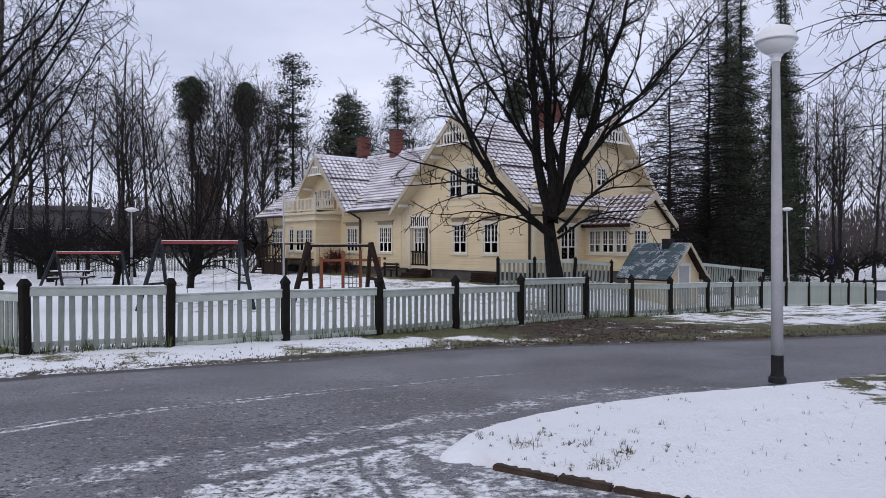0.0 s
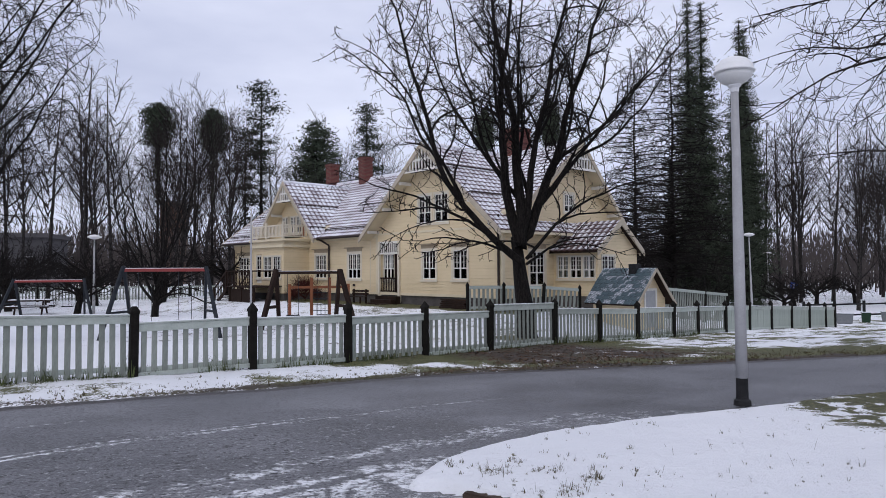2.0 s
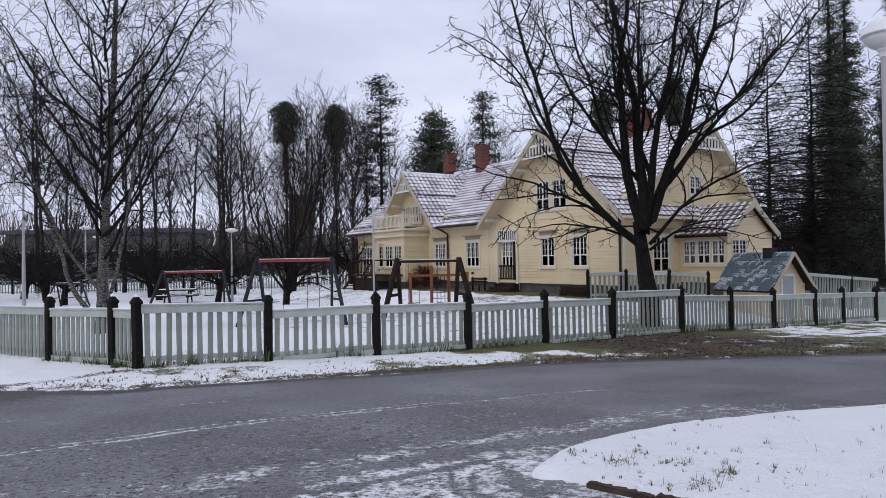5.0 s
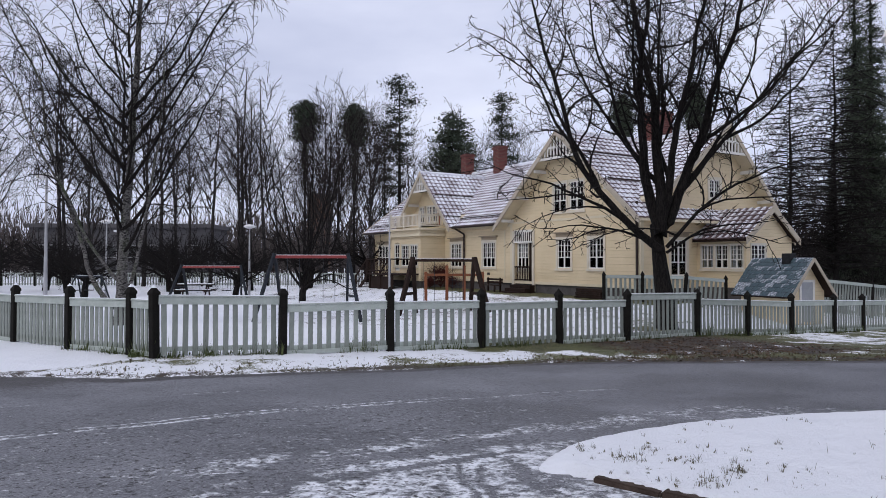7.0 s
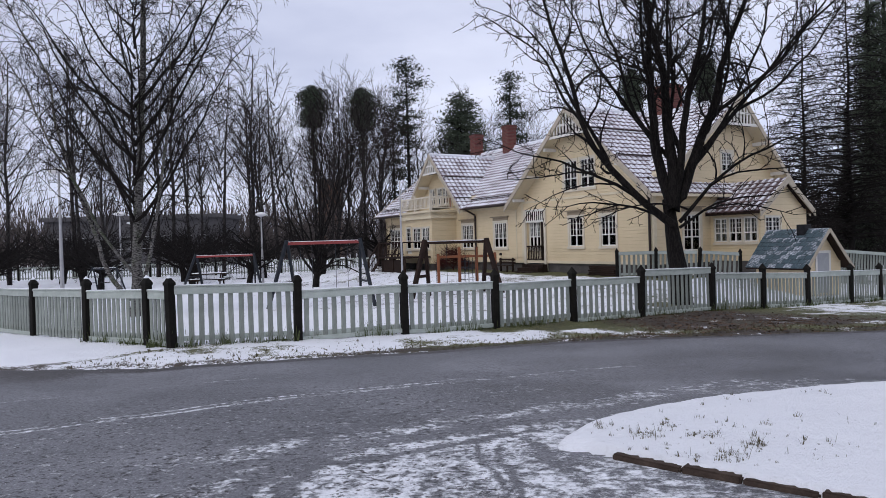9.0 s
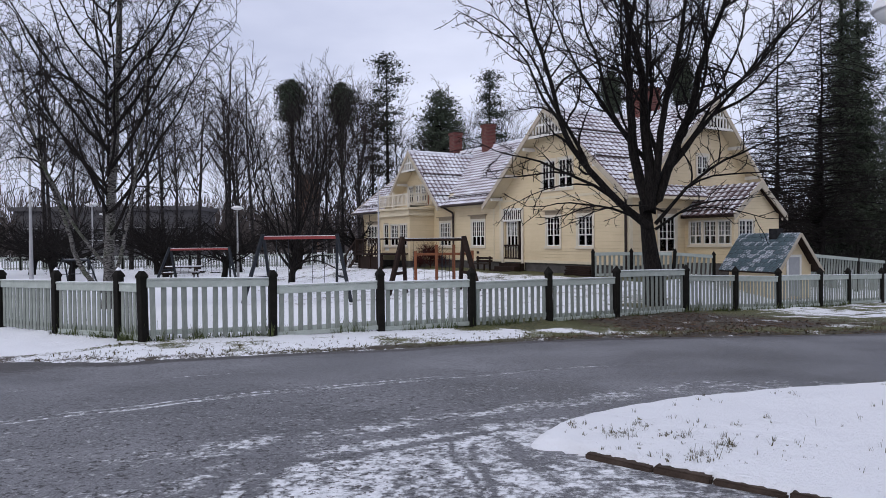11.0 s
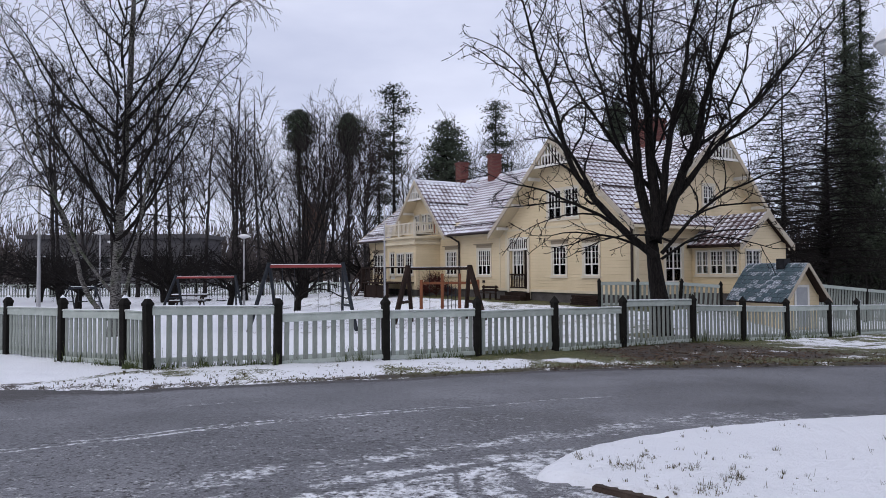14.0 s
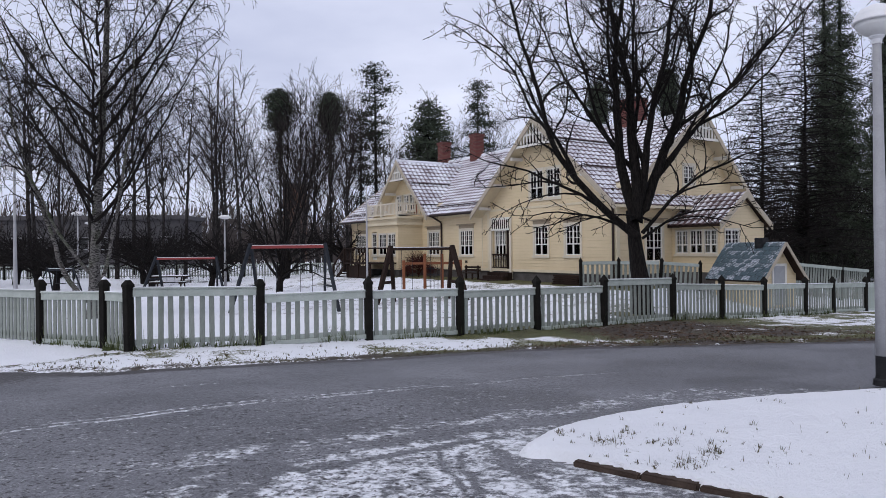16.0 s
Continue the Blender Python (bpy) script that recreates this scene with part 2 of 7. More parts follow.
OPAL = plain("opal_lamp_plastic", (0.62, 0.62, 0.61), (0.72, 0.72, 0.71), 0.3, 3, 40)
LAMP_CAP = plain("white_lamp_cap", (0.66, 0.66, 0.67), (0.78, 0.78, 0.79), 0.35, 3, 40)
RED_STEEL = plain("red_painted_steel", (0.2, 0.03, 0.028), (0.3, 0.055, 0.05), 0.5, 6, 60)
STEEL = plain("dark_galvanised_steel", (0.014, 0.017, 0.021), (0.045, 0.05, 0.058), 0.6, 6, 60, metal=0.2)
KERB = plain("brown_granite_kerb", (0.022, 0.015, 0.012), (0.085, 0.062, 0.05), 0.9, 6, 60, bumps=0.6, depth=0.01)
BARK = bark("dark_wet_bark", (0.0035, 0.003, 0.0028), (0.016, 0.0135, 0.012))
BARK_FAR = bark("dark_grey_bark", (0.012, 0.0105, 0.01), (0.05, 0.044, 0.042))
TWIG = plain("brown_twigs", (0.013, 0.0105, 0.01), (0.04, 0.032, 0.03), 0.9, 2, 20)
# twigs lifted to a paler tone: distance haze is in the colour
HAZE_TWIG = plain("hazed_far_twigs", (0.04, 0.034, 0.033), (0.1, 0.085, 0.08), 0.9, 0.5, 6)
TWIG_DARK = plain("dark_twigs", (0.006, 0.005, 0.0047), (0.018, 0.015, 0.0135), 0.9, 2, 20)
BIRCH = bark("birch_bark", (0.014, 0.012, 0.011), (0.19, 0.18, 0.17), (0.05, 0.065, 0.03), True)
NEEDLES = plain("dark_spruce_needles", (0.024, 0.033, 0.024), (0.095, 0.112, 0.078), 0.8, 1.5, 12, bumps=0)
PINE_NEEDLES = plain("dark_pine_needles", (0.010, 0.014, 0.010), (0.035, 0.045, 0.028), 0.8, 1.5, 12, bumps=0)
DEAD_GRASS = plain("withered_grass", (0.04, 0.035, 0.018), (0.15, 0.125, 0.07), 0.9, 5, 30, bumps=0)
GREEN_GRASS = plain("winter_grass", (0.03, 0.045, 0.012), (0.11, 0.13, 0.05), 0.9, 5, 30, bumps=0)
# near-black rooms: the dimness behind the windows is in this colour
ROOM_SHADE = plain("painted_room_shade", (0.04, 0.03, 0.027), (0.07, 0.055, 0.048), 0.9)
CURTAIN = plain("white_curtain", (0.6, 0.6, 0.6), (0.75, 0.75, 0.74), 0.9, 4, 30, stretch=(8, 8, 0.3))
FAR_DARK = plain("far_building_cladding", (0.06, 0.058, 0.062), (0.11, 0.105, 0.108), 0.8, 0.3, 3)
FAR_BRICK = plain("far_brown_brick", (0.08, 0.045, 0.03), (0.13, 0.075, 0.05), 0.9, 0.6, 5)
SIGN_BLUE = plain("blue_sign_face", (0.015, 0.06, 0.35), (0.02, 0.08, 0.42), 0.4)
BIN_GREY = plain("grey_bin_plastic", (0.12, 0.13, 0.14), (0.2, 0.21, 0.22), 0.6)
BIN_GREEN = plain("green_bin_plastic", (0.018, 0.04, 0.026), (0.035, 0.065, 0.042), 0.6)


# ---- mesh helpers ----
def linked(name, mesh, mat, parent=None, label="", at=None):
    if mat:
        mesh.materials.append(mat)
    ob = new(name, mesh)
    if parent:
        ob.parent = parent
    if at is not None:
        ob.matrix_basis = at
    return tagged(ob, label)


def part(name, bm, mat, parent=None, label="", at=None, smooth=False):
    """Links a bmesh as one mesh object under a thing or under a part."""
    mesh = bpy.data.meshes.new(name)
    bm.to_mesh(mesh)
    bm.free()
    if smooth:
        mesh.shade_smooth()
    return linked(name, mesh, mat, parent, label, at)


def thing(name, m, label, category, group="", kind=""):
    e = new(name)
    e.empty_display_size = 0.2
    e.matrix_basis = m
    return tagged(e, label, category, group, kind)


def add_box(bm, x0, x1, y0, y1, z0, z1, m=None):
    vs = [bm.verts.new(v) for v in ((x0, y0, z0), (x1, y0, z0), (x1, y1, z0), (x0, y1, z0), (x0, y0, z1), (x1, y0, z1), (x1, y1, z1), (x0, y1, z1))]
    if m is not None:
        for v in vs:
            v.co = m @ v.co
    for f in ((3, 2, 1, 0), (4, 5, 6, 7), (0, 1, 5, 4), (1, 2, 6, 5), (2, 3, 7, 6), (3, 0, 4, 7)):
        bm.faces.new([vs[i] for i in f])
    return vs


def box(*boxes, bevel=0.0):
    bm = bmesh.new()
    for b in boxes:
        add_box(bm, *b)
    if bevel:
        bmesh.ops.bevel(bm, geom=bm.edges[:], offset=bevel, segments=1, affect="EDGES")
    return bm


def bar(bm, a, b, w, d):
    """A straight bar of section w by d from a to b."""
    a, b = Vector(a), Vector(b)
    q = (b - a).to_track_quat("Z", "Y").to_matrix().to_4x4()
    add_box(bm, -w / 2, w / 2, -d / 2, d / 2, 0, (b - a).length, Matrix.Translation(a) @ q)


def rod(bm, a, b, r0, r1=None, sides=8):
    a, b = Vector(a), Vector(b)
    q = (b - a).to_track_quat("Z", "Y").to_matrix().to_4x4()
    bmesh.ops.create_cone(bm, cap_ends=True, segments=sides, radius1=r0, radius2=r0 if r1 is None else r1, depth=(b - a).length, matrix=Matrix.Translation((a + b) / 2) @ q)


def lathe(profile, sides=24):
    bm = bmesh.new()
    rings = []
    for r, z in profile:
        rings.append([bm.verts.new((r * math.cos(2 * math.pi * k / sides), r * math.sin(2 * math.pi * k / sides), z)) for k in range(sides)])
    for a, b in zip(rings, rings[1:]):
        for k in range(sides):
            bm.faces.new((a[k], a[(k + 1) % sides], b[(k + 1) % sides], b[k]))
    bm.faces.new(rings[0][::-1])
    bm.faces.new(rings[-1])
    return bm


def soup(name, verts, faces, mat, parent=None, label="", smooth=False, at=None):
    mesh = bpy.data.meshes.new(name)
    mesh.from_pydata([tuple(v) for v in verts], [], [tuple(f) for f in faces])
    if smooth:
        mesh.shade_smooth()
    return linked(name, mesh, mat, parent, label, at)


def grid_mesh(name, xs, ys, height, mat, keep=None, attrs=(), label=""):
    """A sheet over the grid xs by ys; height and the attributes are functions of the arrays X, Y."""
    X, Y = np.meshgrid(xs, ys)
    Z = height(X, Y)
    nx, ny = len(xs), len(ys)
    idx = np.arange(nx * ny).reshape(ny, nx)
    quads = np.stack((idx[:-1, :-1], idx[:-1, 1:], idx[1:, 1:], idx[1:, :-1]), -1)
    if keep is not None:
        quads = quads[keep((X[:-1, :-1] + X[1:, 1:]) / 2, (Y[:-1, :-1] + Y[1:, 1:]) / 2)]
    quads = quads.reshape(-1, 4)
    mesh = bpy.data.meshes.new(name)
    mesh.from_pydata(np.stack((X, Y, Z), -1).reshape(-1, 3).tolist(), [], quads.tolist())
    for key, fn in attrs:
        a = mesh.attributes.new(key, "FLOAT", "POINT")
        a.data.foreach_set("value", np.ascontiguousarray(fn(X, Y), dtype=np.float32).ravel())
    mesh.shade_smooth()
    return linked(name, mesh, mat, None, label)


def lumps(X, Y, scale, seed=0):
    """Smooth value noise in -1 to 1 over arrays."""
    gx, gy = X / scale + 31.7 * seed, Y / scale + 17.3 * seed
    ix, iy = np.floor(gx), np.floor(gy)
    fx, fy = gx - ix, gy - iy
    fx, fy = fx * fx * (3 - 2 * fx), fy * fy * (3 - 2 * fy)

    def h(a, b):
        v = np.sin(a * 127.1 + b * 311.7 + seed * 74.7) * 43758.5453
        return (v - np.floor(v)) * 2 - 1
    return (h(ix, iy) * (1 - fx) + h(ix + 1, iy) * fx) * (1 - fy) + (h(ix, iy + 1) * (1 - fx) + h(ix + 1, iy + 1) * fx) * fy


def step(a, b, v):
    k = np.clip((v - a) / (b - a), 0, 1)
    return k * k * (3 - 2 * k)


# ---- the lie of the land ----
HOUSE_AT, HOUSE_TURN = (3.6, 27.8), -50.0
FENCE_S = (-30, -3, 0, 4, 8.1, 12.5, 16.5, 20, 26, 31, 36, 60)
FENCE_Z = (-0.25, -0.17, -0.09, -0.17, -0.28, -0.36, -0.56, -0.67, -0.85, -1.08, -1.3, -1.5)


def along(X, Y):
    return (X + 6.3) * 0.74 + (Y - 10.4) * 0.67


def inward(X, Y):
    return (X + 6.3) * -0.67 + (Y - 10.4) * 0.74


def land(X, Y):
    X, Y = np.asarray(X, dtype=float), np.asarray(Y, dtype=float)
    s, q = along(X, Y), inward(X, Y)
    fence = np.interp(s, FENCE_S, FENCE_Z)
    front = fence * step(-12, -1.5, q)
    c, n = math.cos(radians(HOUSE_TURN)), math.sin(radians(HOUSE_TURN))
    hx = (X - HOUSE_AT[0]) * c + (Y - HOUSE_AT[1]) * n
    hy = -(X - HOUSE_AT[0]) * n + (Y - HOUSE_AT[1]) * c
    away = np.hypot(np.maximum(0, np.maximum(hx - 2.5, -25 - hx)), np.maximum(0, np.maximum(-hy - 1.5, hy - 9)))
    yard = -0.5 - 0.75 * step(8, 20, X) + 0.5 * (1 - step(0.5, 6, away))
    q_left = (X + 6.3) * 0.43 + (Y - 10.4) * 0.9
    k = step(0, 5, np.minimum(q, q_left))
    return front * (1 - k) + yard * k


# ---- ground, road, snowy corner lawn ----
FAR_X = (-60, -20, -12, -8, -5.6, -4.5, -3.2, -1.9, 0.1, 1.3, 3.4, 5.6, 8.7, 12, 20, 40, 90)
FAR_Y = (22, 12.2, 9.95, 8.8, 8.85, 9.35, 10.0, 10.6, 11.9, 12.5, 12.9, 13.1, 13.4, 13.8, 15.5, 21, 38)
TOP_X = (0.0, 0.07, 0.25, 0.6, 1.2, 1.9, 3.0, 3.97, 5.5, 8, 15, 30, 90)
TOP_Y = (5.2, 5.5, 5.85, 6.3, 6.85, 7.3, 7.7, 7.95, 8.6, 9.5, 11.3, 14.5, 28)
LOW_X = (0.0, 0.12, 0.36, 0.84, 1.17, 1.48, 3, 8, 30, 90)
LOW_Y = (5.2, 5.12, 5.03, 4.7, 4.5, 4.33, 3.4, 0.5, -9, -30)


def far_edge(x):
    return np.interp(x, FAR_X, FAR_Y)


def lawn_depth(X, Y):
    """How far a place lies inside the corner lawn."""
    d = np.minimum(np.interp(X, TOP_X, TOP_Y) - Y, Y - np.interp(X, LOW_X, LOW_Y)) * 0.75
    d = d + 0.035 * lumps(X, Y, 0.22, 35) + 0.03 * lumps(X, Y, 0.6, 36)
    return np.where(X > 0, np.minimum(d, X * 1.5), -1)


def ground_height(X, Y):
    on_road = step(0.1, -0.25, Y - far_edge(X) + 0.08 * lumps(X, Y, 0.5, 3))
    return land(X, Y) - 0.06 * on_road + (1 - on_road) * (0.03 + 0.025 * lumps(X, Y, 0.7, 1) + 0.02 * lumps(X, Y, 0.25, 2))


def ground_bare(X, Y):
    s, q = along(X, Y), inward(X, Y)
    edge = Y - far_edge(X)
    strip = np.exp(-((q + 0.15) / 0.3) ** 2) * 0.42 * (X > -9)
    litter = step(4.4, 6.6, s + 0.5 * lumps(X, Y, 1.5, 4)) * step(17, 13.5, s + 0.8 * lumps(X, Y, 1.2, 57)) * step(0.8, -0.4, q + 0.3 * lumps(X, Y, 0.9, 5)) * (0.62 + 0.25 * lumps(X, Y, 0.8, 51) + 0.15 * lumps(X, Y, 0.3, 52))
    verge = step(11, 13, s) * step(1.1, 0.1, edge - 1.0) * 0.75 * (edge > -1) * (0.8 + 0.3 * lumps(X, Y, 0.6, 54)) + step(12.5, 15, s) * step(0.4, -1.2, q) * (0.36 + 0.24 * lumps(X, Y, 0.7, 53) + 0.16 * lumps(X, Y, 0.25, 58))
    specks = step(8, 4, s) * (edge > 0) * (q < 0) * (0.26 + 0.16 * lumps(X, Y, 0.35, 55) + 0.1 * lumps(X, Y, 0.9, 56) + 0.2 * lumps(X, Y, 0.15, 60) * step(0.9, 0.1, edge))
    rim = np.exp(-((edge - 0.05) / 0.2) ** 2) * 0.45 + np.exp(-((X + 1.4) / 1.1) ** 2 - ((edge - 0.25) / 0.22) ** 2) * 0.95
    yard = (0.11 + 0.12 * np.maximum(0, lumps(X, Y, 2.5, 8)) + 0.1 * lumps(X, Y, 0.4, 7) + 0.14 * step(4, 9, s)) * step(0.3, 2, q)
    under = 0.85 * np.exp(-(((X - 3.4) / 1.6) ** 2 + ((Y - 20) / 1.3) ** 2))
    c, n = math.cos(radians(HOUSE_TURN)), math.sin(radians(HOUSE_TURN))
    hx, hy = (X - HOUSE_AT[0]) * c + (Y - HOUSE_AT[1]) * n, (Y - HOUSE_AT[1]) * c - (X - HOUSE_AT[0]) * n
    eaves = 0.9 * step(-2.5, -1.7, hy + 0.35 * lumps(X, Y, 0.8, 61)) * (hy < 1) * step(-16, -14.5, hx) * step(2.5, 1.5, hx)
    far = np.maximum(0.12 * step(60, 120, Y), eaves)
    return np.clip(np.maximum.reduce([strip, litter, verge, specks, rim, yard, under, far]) - 0.1, -0.1, 0.95)


def ground_soil(X, Y):
    s, q = along(X, Y), inward(X, Y)
    edge = Y - far_edge(X)
    a = step(4, 7, q) + step(7, 9.5, s) * step(21, 16, s) * step(0.35, 0.9, edge) + np.exp(-((edge - 0.06) / 0.28) ** 2)
    green = np.maximum(step(8.5, 11, s) * step(1.3, 0.7, edge + 0.3 * lumps(X, Y, 0.8, 59)), step(11.5, 13.5, s)) * step(0.08, 0.25, edge)
    return np.clip((a + 0.35 * lumps(X, Y, 0.8, 6)) * (1 - 0.85 * green), 0, 1)


def spaced(dense0, dense1, d, out0, out1, growth=1.25):
    mid = np.arange(dense0, dense1, d)
    up, dn, k = [], [], d
    v = mid[-1]
    while v < out1:
        k *= growth
        v += k
        up.append(v)
    v, k = mid[0], d
    while v > out0:
        k *= growth
        v -= k
        dn.append(v)
    return np.concatenate((dn[::-1], mid, up))


ground = grid_mesh("ground", spaced(-16, 26, 0.13, -1500, 1500), spaced(8, 33, 0.13, -1200, 2500), ground_height, SNOW_GROUND,
                   attrs=(("bare", ground_bare), ("soil", ground_soil)))
tagged(ground, "snowy ground with grass, earth and leaf litter", "ground", kind="structure")


def road_height(X, Y):
    return land(X, Y) + 0.012 * lumps(X, Y, 2.2, 9)


def band(d, w):
    return np.exp(-(d / w) ** 2)


def road_slush(X, Y):
    # two salt lines along the road, a slushy corner, wheel tracks through it
    wob = 0.025 * lumps(X, Y, 0.5, 11) + 0.01 * lumps(X, Y, 0.12, 12)
    line = 0.84 * (Y - np.interp(X, (-6, -3.62, -2.85, -1.53, 0.1, 1.64, 4), (5.05, 6.42, 6.88, 7.77, 8.68, 9.48, 10.5))) + wob
    fade = step(2.0, 0.6, X) * (0.75 + 0.35 * lumps(X, Y, 0.45, 21))
    streak = (band(line, 0.035) + band(line - 0.13, 0.025) * step(-0.6, -1.4, X)) * fade
    line2 = 0.9 * (Y - np.interp(X, (-8, -4.5, -3.26), (6.1, 7.68, 8.25))) + wob
    streak = streak + band(line2, 0.035) * step(-2.9, -3.6, X) * (0.5 + 0.5 * lumps(X, Y, 0.4, 22))
    upper = np.interp(X, (-4, -2.75, -2.03, -1.35, -0.56, 0.64, 1.91), (4.5, 5.15, 5.5, 5.95, 6.4, 7.35, 8.15)) + 0.12 * lumps(X, Y, 0.5, 13) + 0.05 * lumps(X, Y, 0.15, 14)
    inside = step(-0.04, 0.10, upper - Y) * step(-3.3, -1.9, X + 0.5 * lumps(X, Y, 0.7, 15))
    main = np.interp(X, (-3.4, -2.63, -1.96, -1.22, -0.22, 0.59, 1.5), (3.9, 4.43, 4.92, 5.43, 6.15, 6.57, 7.1))
    solid = step(0.05, 0.35, main - Y) * step(-1.95, -1.35, X)
    snow = inside * (0.32 + 0.2 * solid + 0.2 * lumps(X, Y, 0.3, 16) + 0.26 * lumps(X, Y, 0.1, 17))
    wear = band(0.8 * (Y - main) + 0.04 * lumps(X, Y, 0.3, 18), 0.10)
    wear = wear + 0.8 * band(0.8 * (Y - np.interp(X, (-2.4, -1.81, -1.21, -0.63, 0.2), (4.4, 4.68, 4.93, 5.43, 6.0))) + 0.03 * lumps(X, Y, 0.2, 19), 0.05) * step(0.1, -0.4, X)
    for xs, y0, w, k in (((-0.25, -0.29, -0.51, -0.63), 5.5, 0.022, 0.8), ((-0.17, -0.22, -0.37, -0.44), 5.4, 0.025, 0.8), ((0.36, 0.21, -0.01, -0.18), 5.6, 0.07, 0.45), ((-1.68, -1.72, -1.76, -1.8), 5.0, 0.08, 0.8), ((-2.0, -1.98, -1.95, -1.9), 5.7, 0.09, 0.8), ((-1.05, -1.0, -0.94, -0.9), 4.8, 0.025, 0.5), ((-0.86, -0.82, -0.76, -0.72), 4.7, 0.025, 0.5)):
        wear = wear + k * band(X - np.interp(Y, (3.9, 4.4, 4.88, 5.43), xs) + 0.02 * lumps(X, Y, 0.15, 20), w) * step(y0, y0 - 0.2, Y)
    grime = 0.05 * lumps(X, Y, 3.0, 23) + 0.05 * lumps(X, Y, 0.4, 24) - 0.27 + 0.24 * step(8.2, 5.6, Y - 0.42 * (X + 3.7)) * step(1.6, -0.6, X)
    return np.maximum(0.85 * streak, snow - 0.95 * np.clip(wear, 0, 1) * (inside > 0.1)) + grime


def road_mud(X, Y):
    # black wet line at the edge of the verge, brown dirt where the side track comes in
    rim = band(Y - far_edge(X) + 0.17, 0.15) * (0.95 + 0.3 * lumps(X, Y, 0.7, 24))
    track = band(Y - far_edge(X) + 0.5, 0.6) * step(-5.2, -7.5, X) * (0.5 + 0.2 * lumps(X, Y, 0.4, 25))
    return np.maximum(rim, track)


def road_dirt(X, Y):
    # how thickly clods of earth are strewn
    return 0.3 + 0.7 * step(8.4, 6.0, Y - 0.42 * (X + 3.7)) * step(0.8, -0.8, X)


def finer(xs, lo, hi, d):
    return np.concatenate((xs[xs < lo - d / 2], np.arange(lo, hi, d), xs[xs > hi]))


road = grid_mesh("road", finer(spaced(-12, 13, 0.07, -70, 90, 1.3), -4.5, 1.2, 0.026), np.concatenate((np.linspace(-25, 3.2, 100), np.arange(3.25, 6.6, 0.026), np.arange(6.64, 14.2, 0.06), np.linspace(14.3, 40, 50))), road_height, ASPHALT,
                 keep=lambda X, Y: (Y < far_edge(X) - 0.02 + 0.07 * lumps(X, Y, 0.5, 3)) & (lawn_depth(X, Y) < 0.10), attrs=(("slush", road_slush), ("mud", road_mud), ("dirt", road_dirt)))
tagged(road, "wet grey asphalt road with slush and salt lines", "road", kind="structure")


def lawn_height(X, Y):
    d = lawn_depth(X, Y)
    low = Y - np.interp(X, LOW_X, LOW_Y) < 0.9 * (np.interp(X, TOP_X, TOP_Y) - Y)
    rise = np.where(low & (X > 0.3), 0.10 * step(-0.02, 0.03, d), 0.10 * step(-0.04, 0.16, d))
    return land(X, Y) - 0.03 + rise + 0.05 * step(0.2, 1.6, d) + (0.012 * lumps(X, Y, 0.35, 31) + 0.02 * lumps(X, Y, 1.1, 32) + 0.006 * lumps(X, Y, 0.13, 37)) * step(0, 0.25, d)


def lawn_bare(X, Y):
    d = lawn_depth(X, Y)
    back = step(3.6, 4.7, X + 0.4 * lumps(X, Y, 0.6, 33)) * step(2.4, 1.1, np.interp(X, TOP_X, TOP_Y) - Y) * (0.55 + 0.3 * lumps(X, Y, 0.3, 38) + 0.25 * lumps(X, Y, 0.1, 40) + 0.2 * lumps(X, Y, 0.9, 39))
    foot = 0.8 * np.exp(-((X - 3.97) ** 2 + (Y - 8.1) ** 2) / 0.04)
    tuft = 0.85 * np.maximum(0, lumps(X, Y, 0.11, 34) - 0.4) * (d > 0.1) * (X > 0.3) * step(2.5, 0.8, X)
    return np.maximum.reduce([back, foot, tuft]) - 0.12


lawn = grid_mesh("snowy_lawn", spaced(-0.1, 9, 0.05, -0.2, 80, 1.25), np.concatenate((np.linspace(-30, 0, 12), np.arange(0.2, 3.5, 0.2), np.arange(3.6, 9.8, 0.05), np.linspace(10, 26, 20))), lawn_height, SNOW_GROUND,
                 keep=lambda X, Y: lawn_depth(X, Y) > -0.06, attrs=(("bare", lawn_bare), ("soil", lambda X, Y: 0.3 + 0 * X)))
tagged(lawn, "corner lawn under fresh snow with grass tips", "lawn", kind="structure")

# kerb stones along the near side of the lawn
kerb = thing("kerb", pose(0, 0, 0), "worn brown granite kerb edged with snow", "kerb", kind="structure")
pts = [(0.42, 4.99), (0.84, 4.7), (1.17, 4.5), (1.55, 4.28), (2.3, 3.82), (3.1, 3.3), (4.0, 2.75), (5.0, 2.15)]
for k, ((x0, y0), (x1, y1)) in enumerate(zip(pts, pts[1:])):
    bm = bmesh.new()
    ln = math.hypot(x1 - x0, y1 - y0)
    add_box(bm, 0.004, ln - 0.004, -0.035, 0.06, -0.12, 0.044 + 0.01 * (k % 2))
    bmesh.ops.bevel(bm, geom=bm.edges[:], offset=0.012, segments=2, affect="EDGES")
    part("kerb_stone", bm, KERB, kerb, at=pose(x0, y0, float(land(x0, y0)), 0, 0, math.degrees(math.atan2(y1 - y0, x1 - x0))))


# ---- picket fence ----
POSTS = [(-16.3, 15.4), (-14.3, 14.3), (-12.4, 13.3), (-10.54, 12.35), (-8.67, 11.48), (-7, 10.83), (-6.3, 10.4), (-4.54, 11.5), (-2.84, 12.5), (-1.26, 13.7), (0.29, 15),
         (1.83, 16.2), (3.72, 18), (5.31, 19.5), (6.87, 20.9), (8.6, 22.5), (9.99, 23.91), (11.62, 25.3), (13.21, 26.7), (14.83, 28.1), (16.41, 29.41), (17.9, 30.61), (19.39, 31.81), (20.21, 32.41)]
fence = thing("picket_fence", pose(0, 0, 0), "pale weathered picket fence with blackish green pointed posts", "fence")


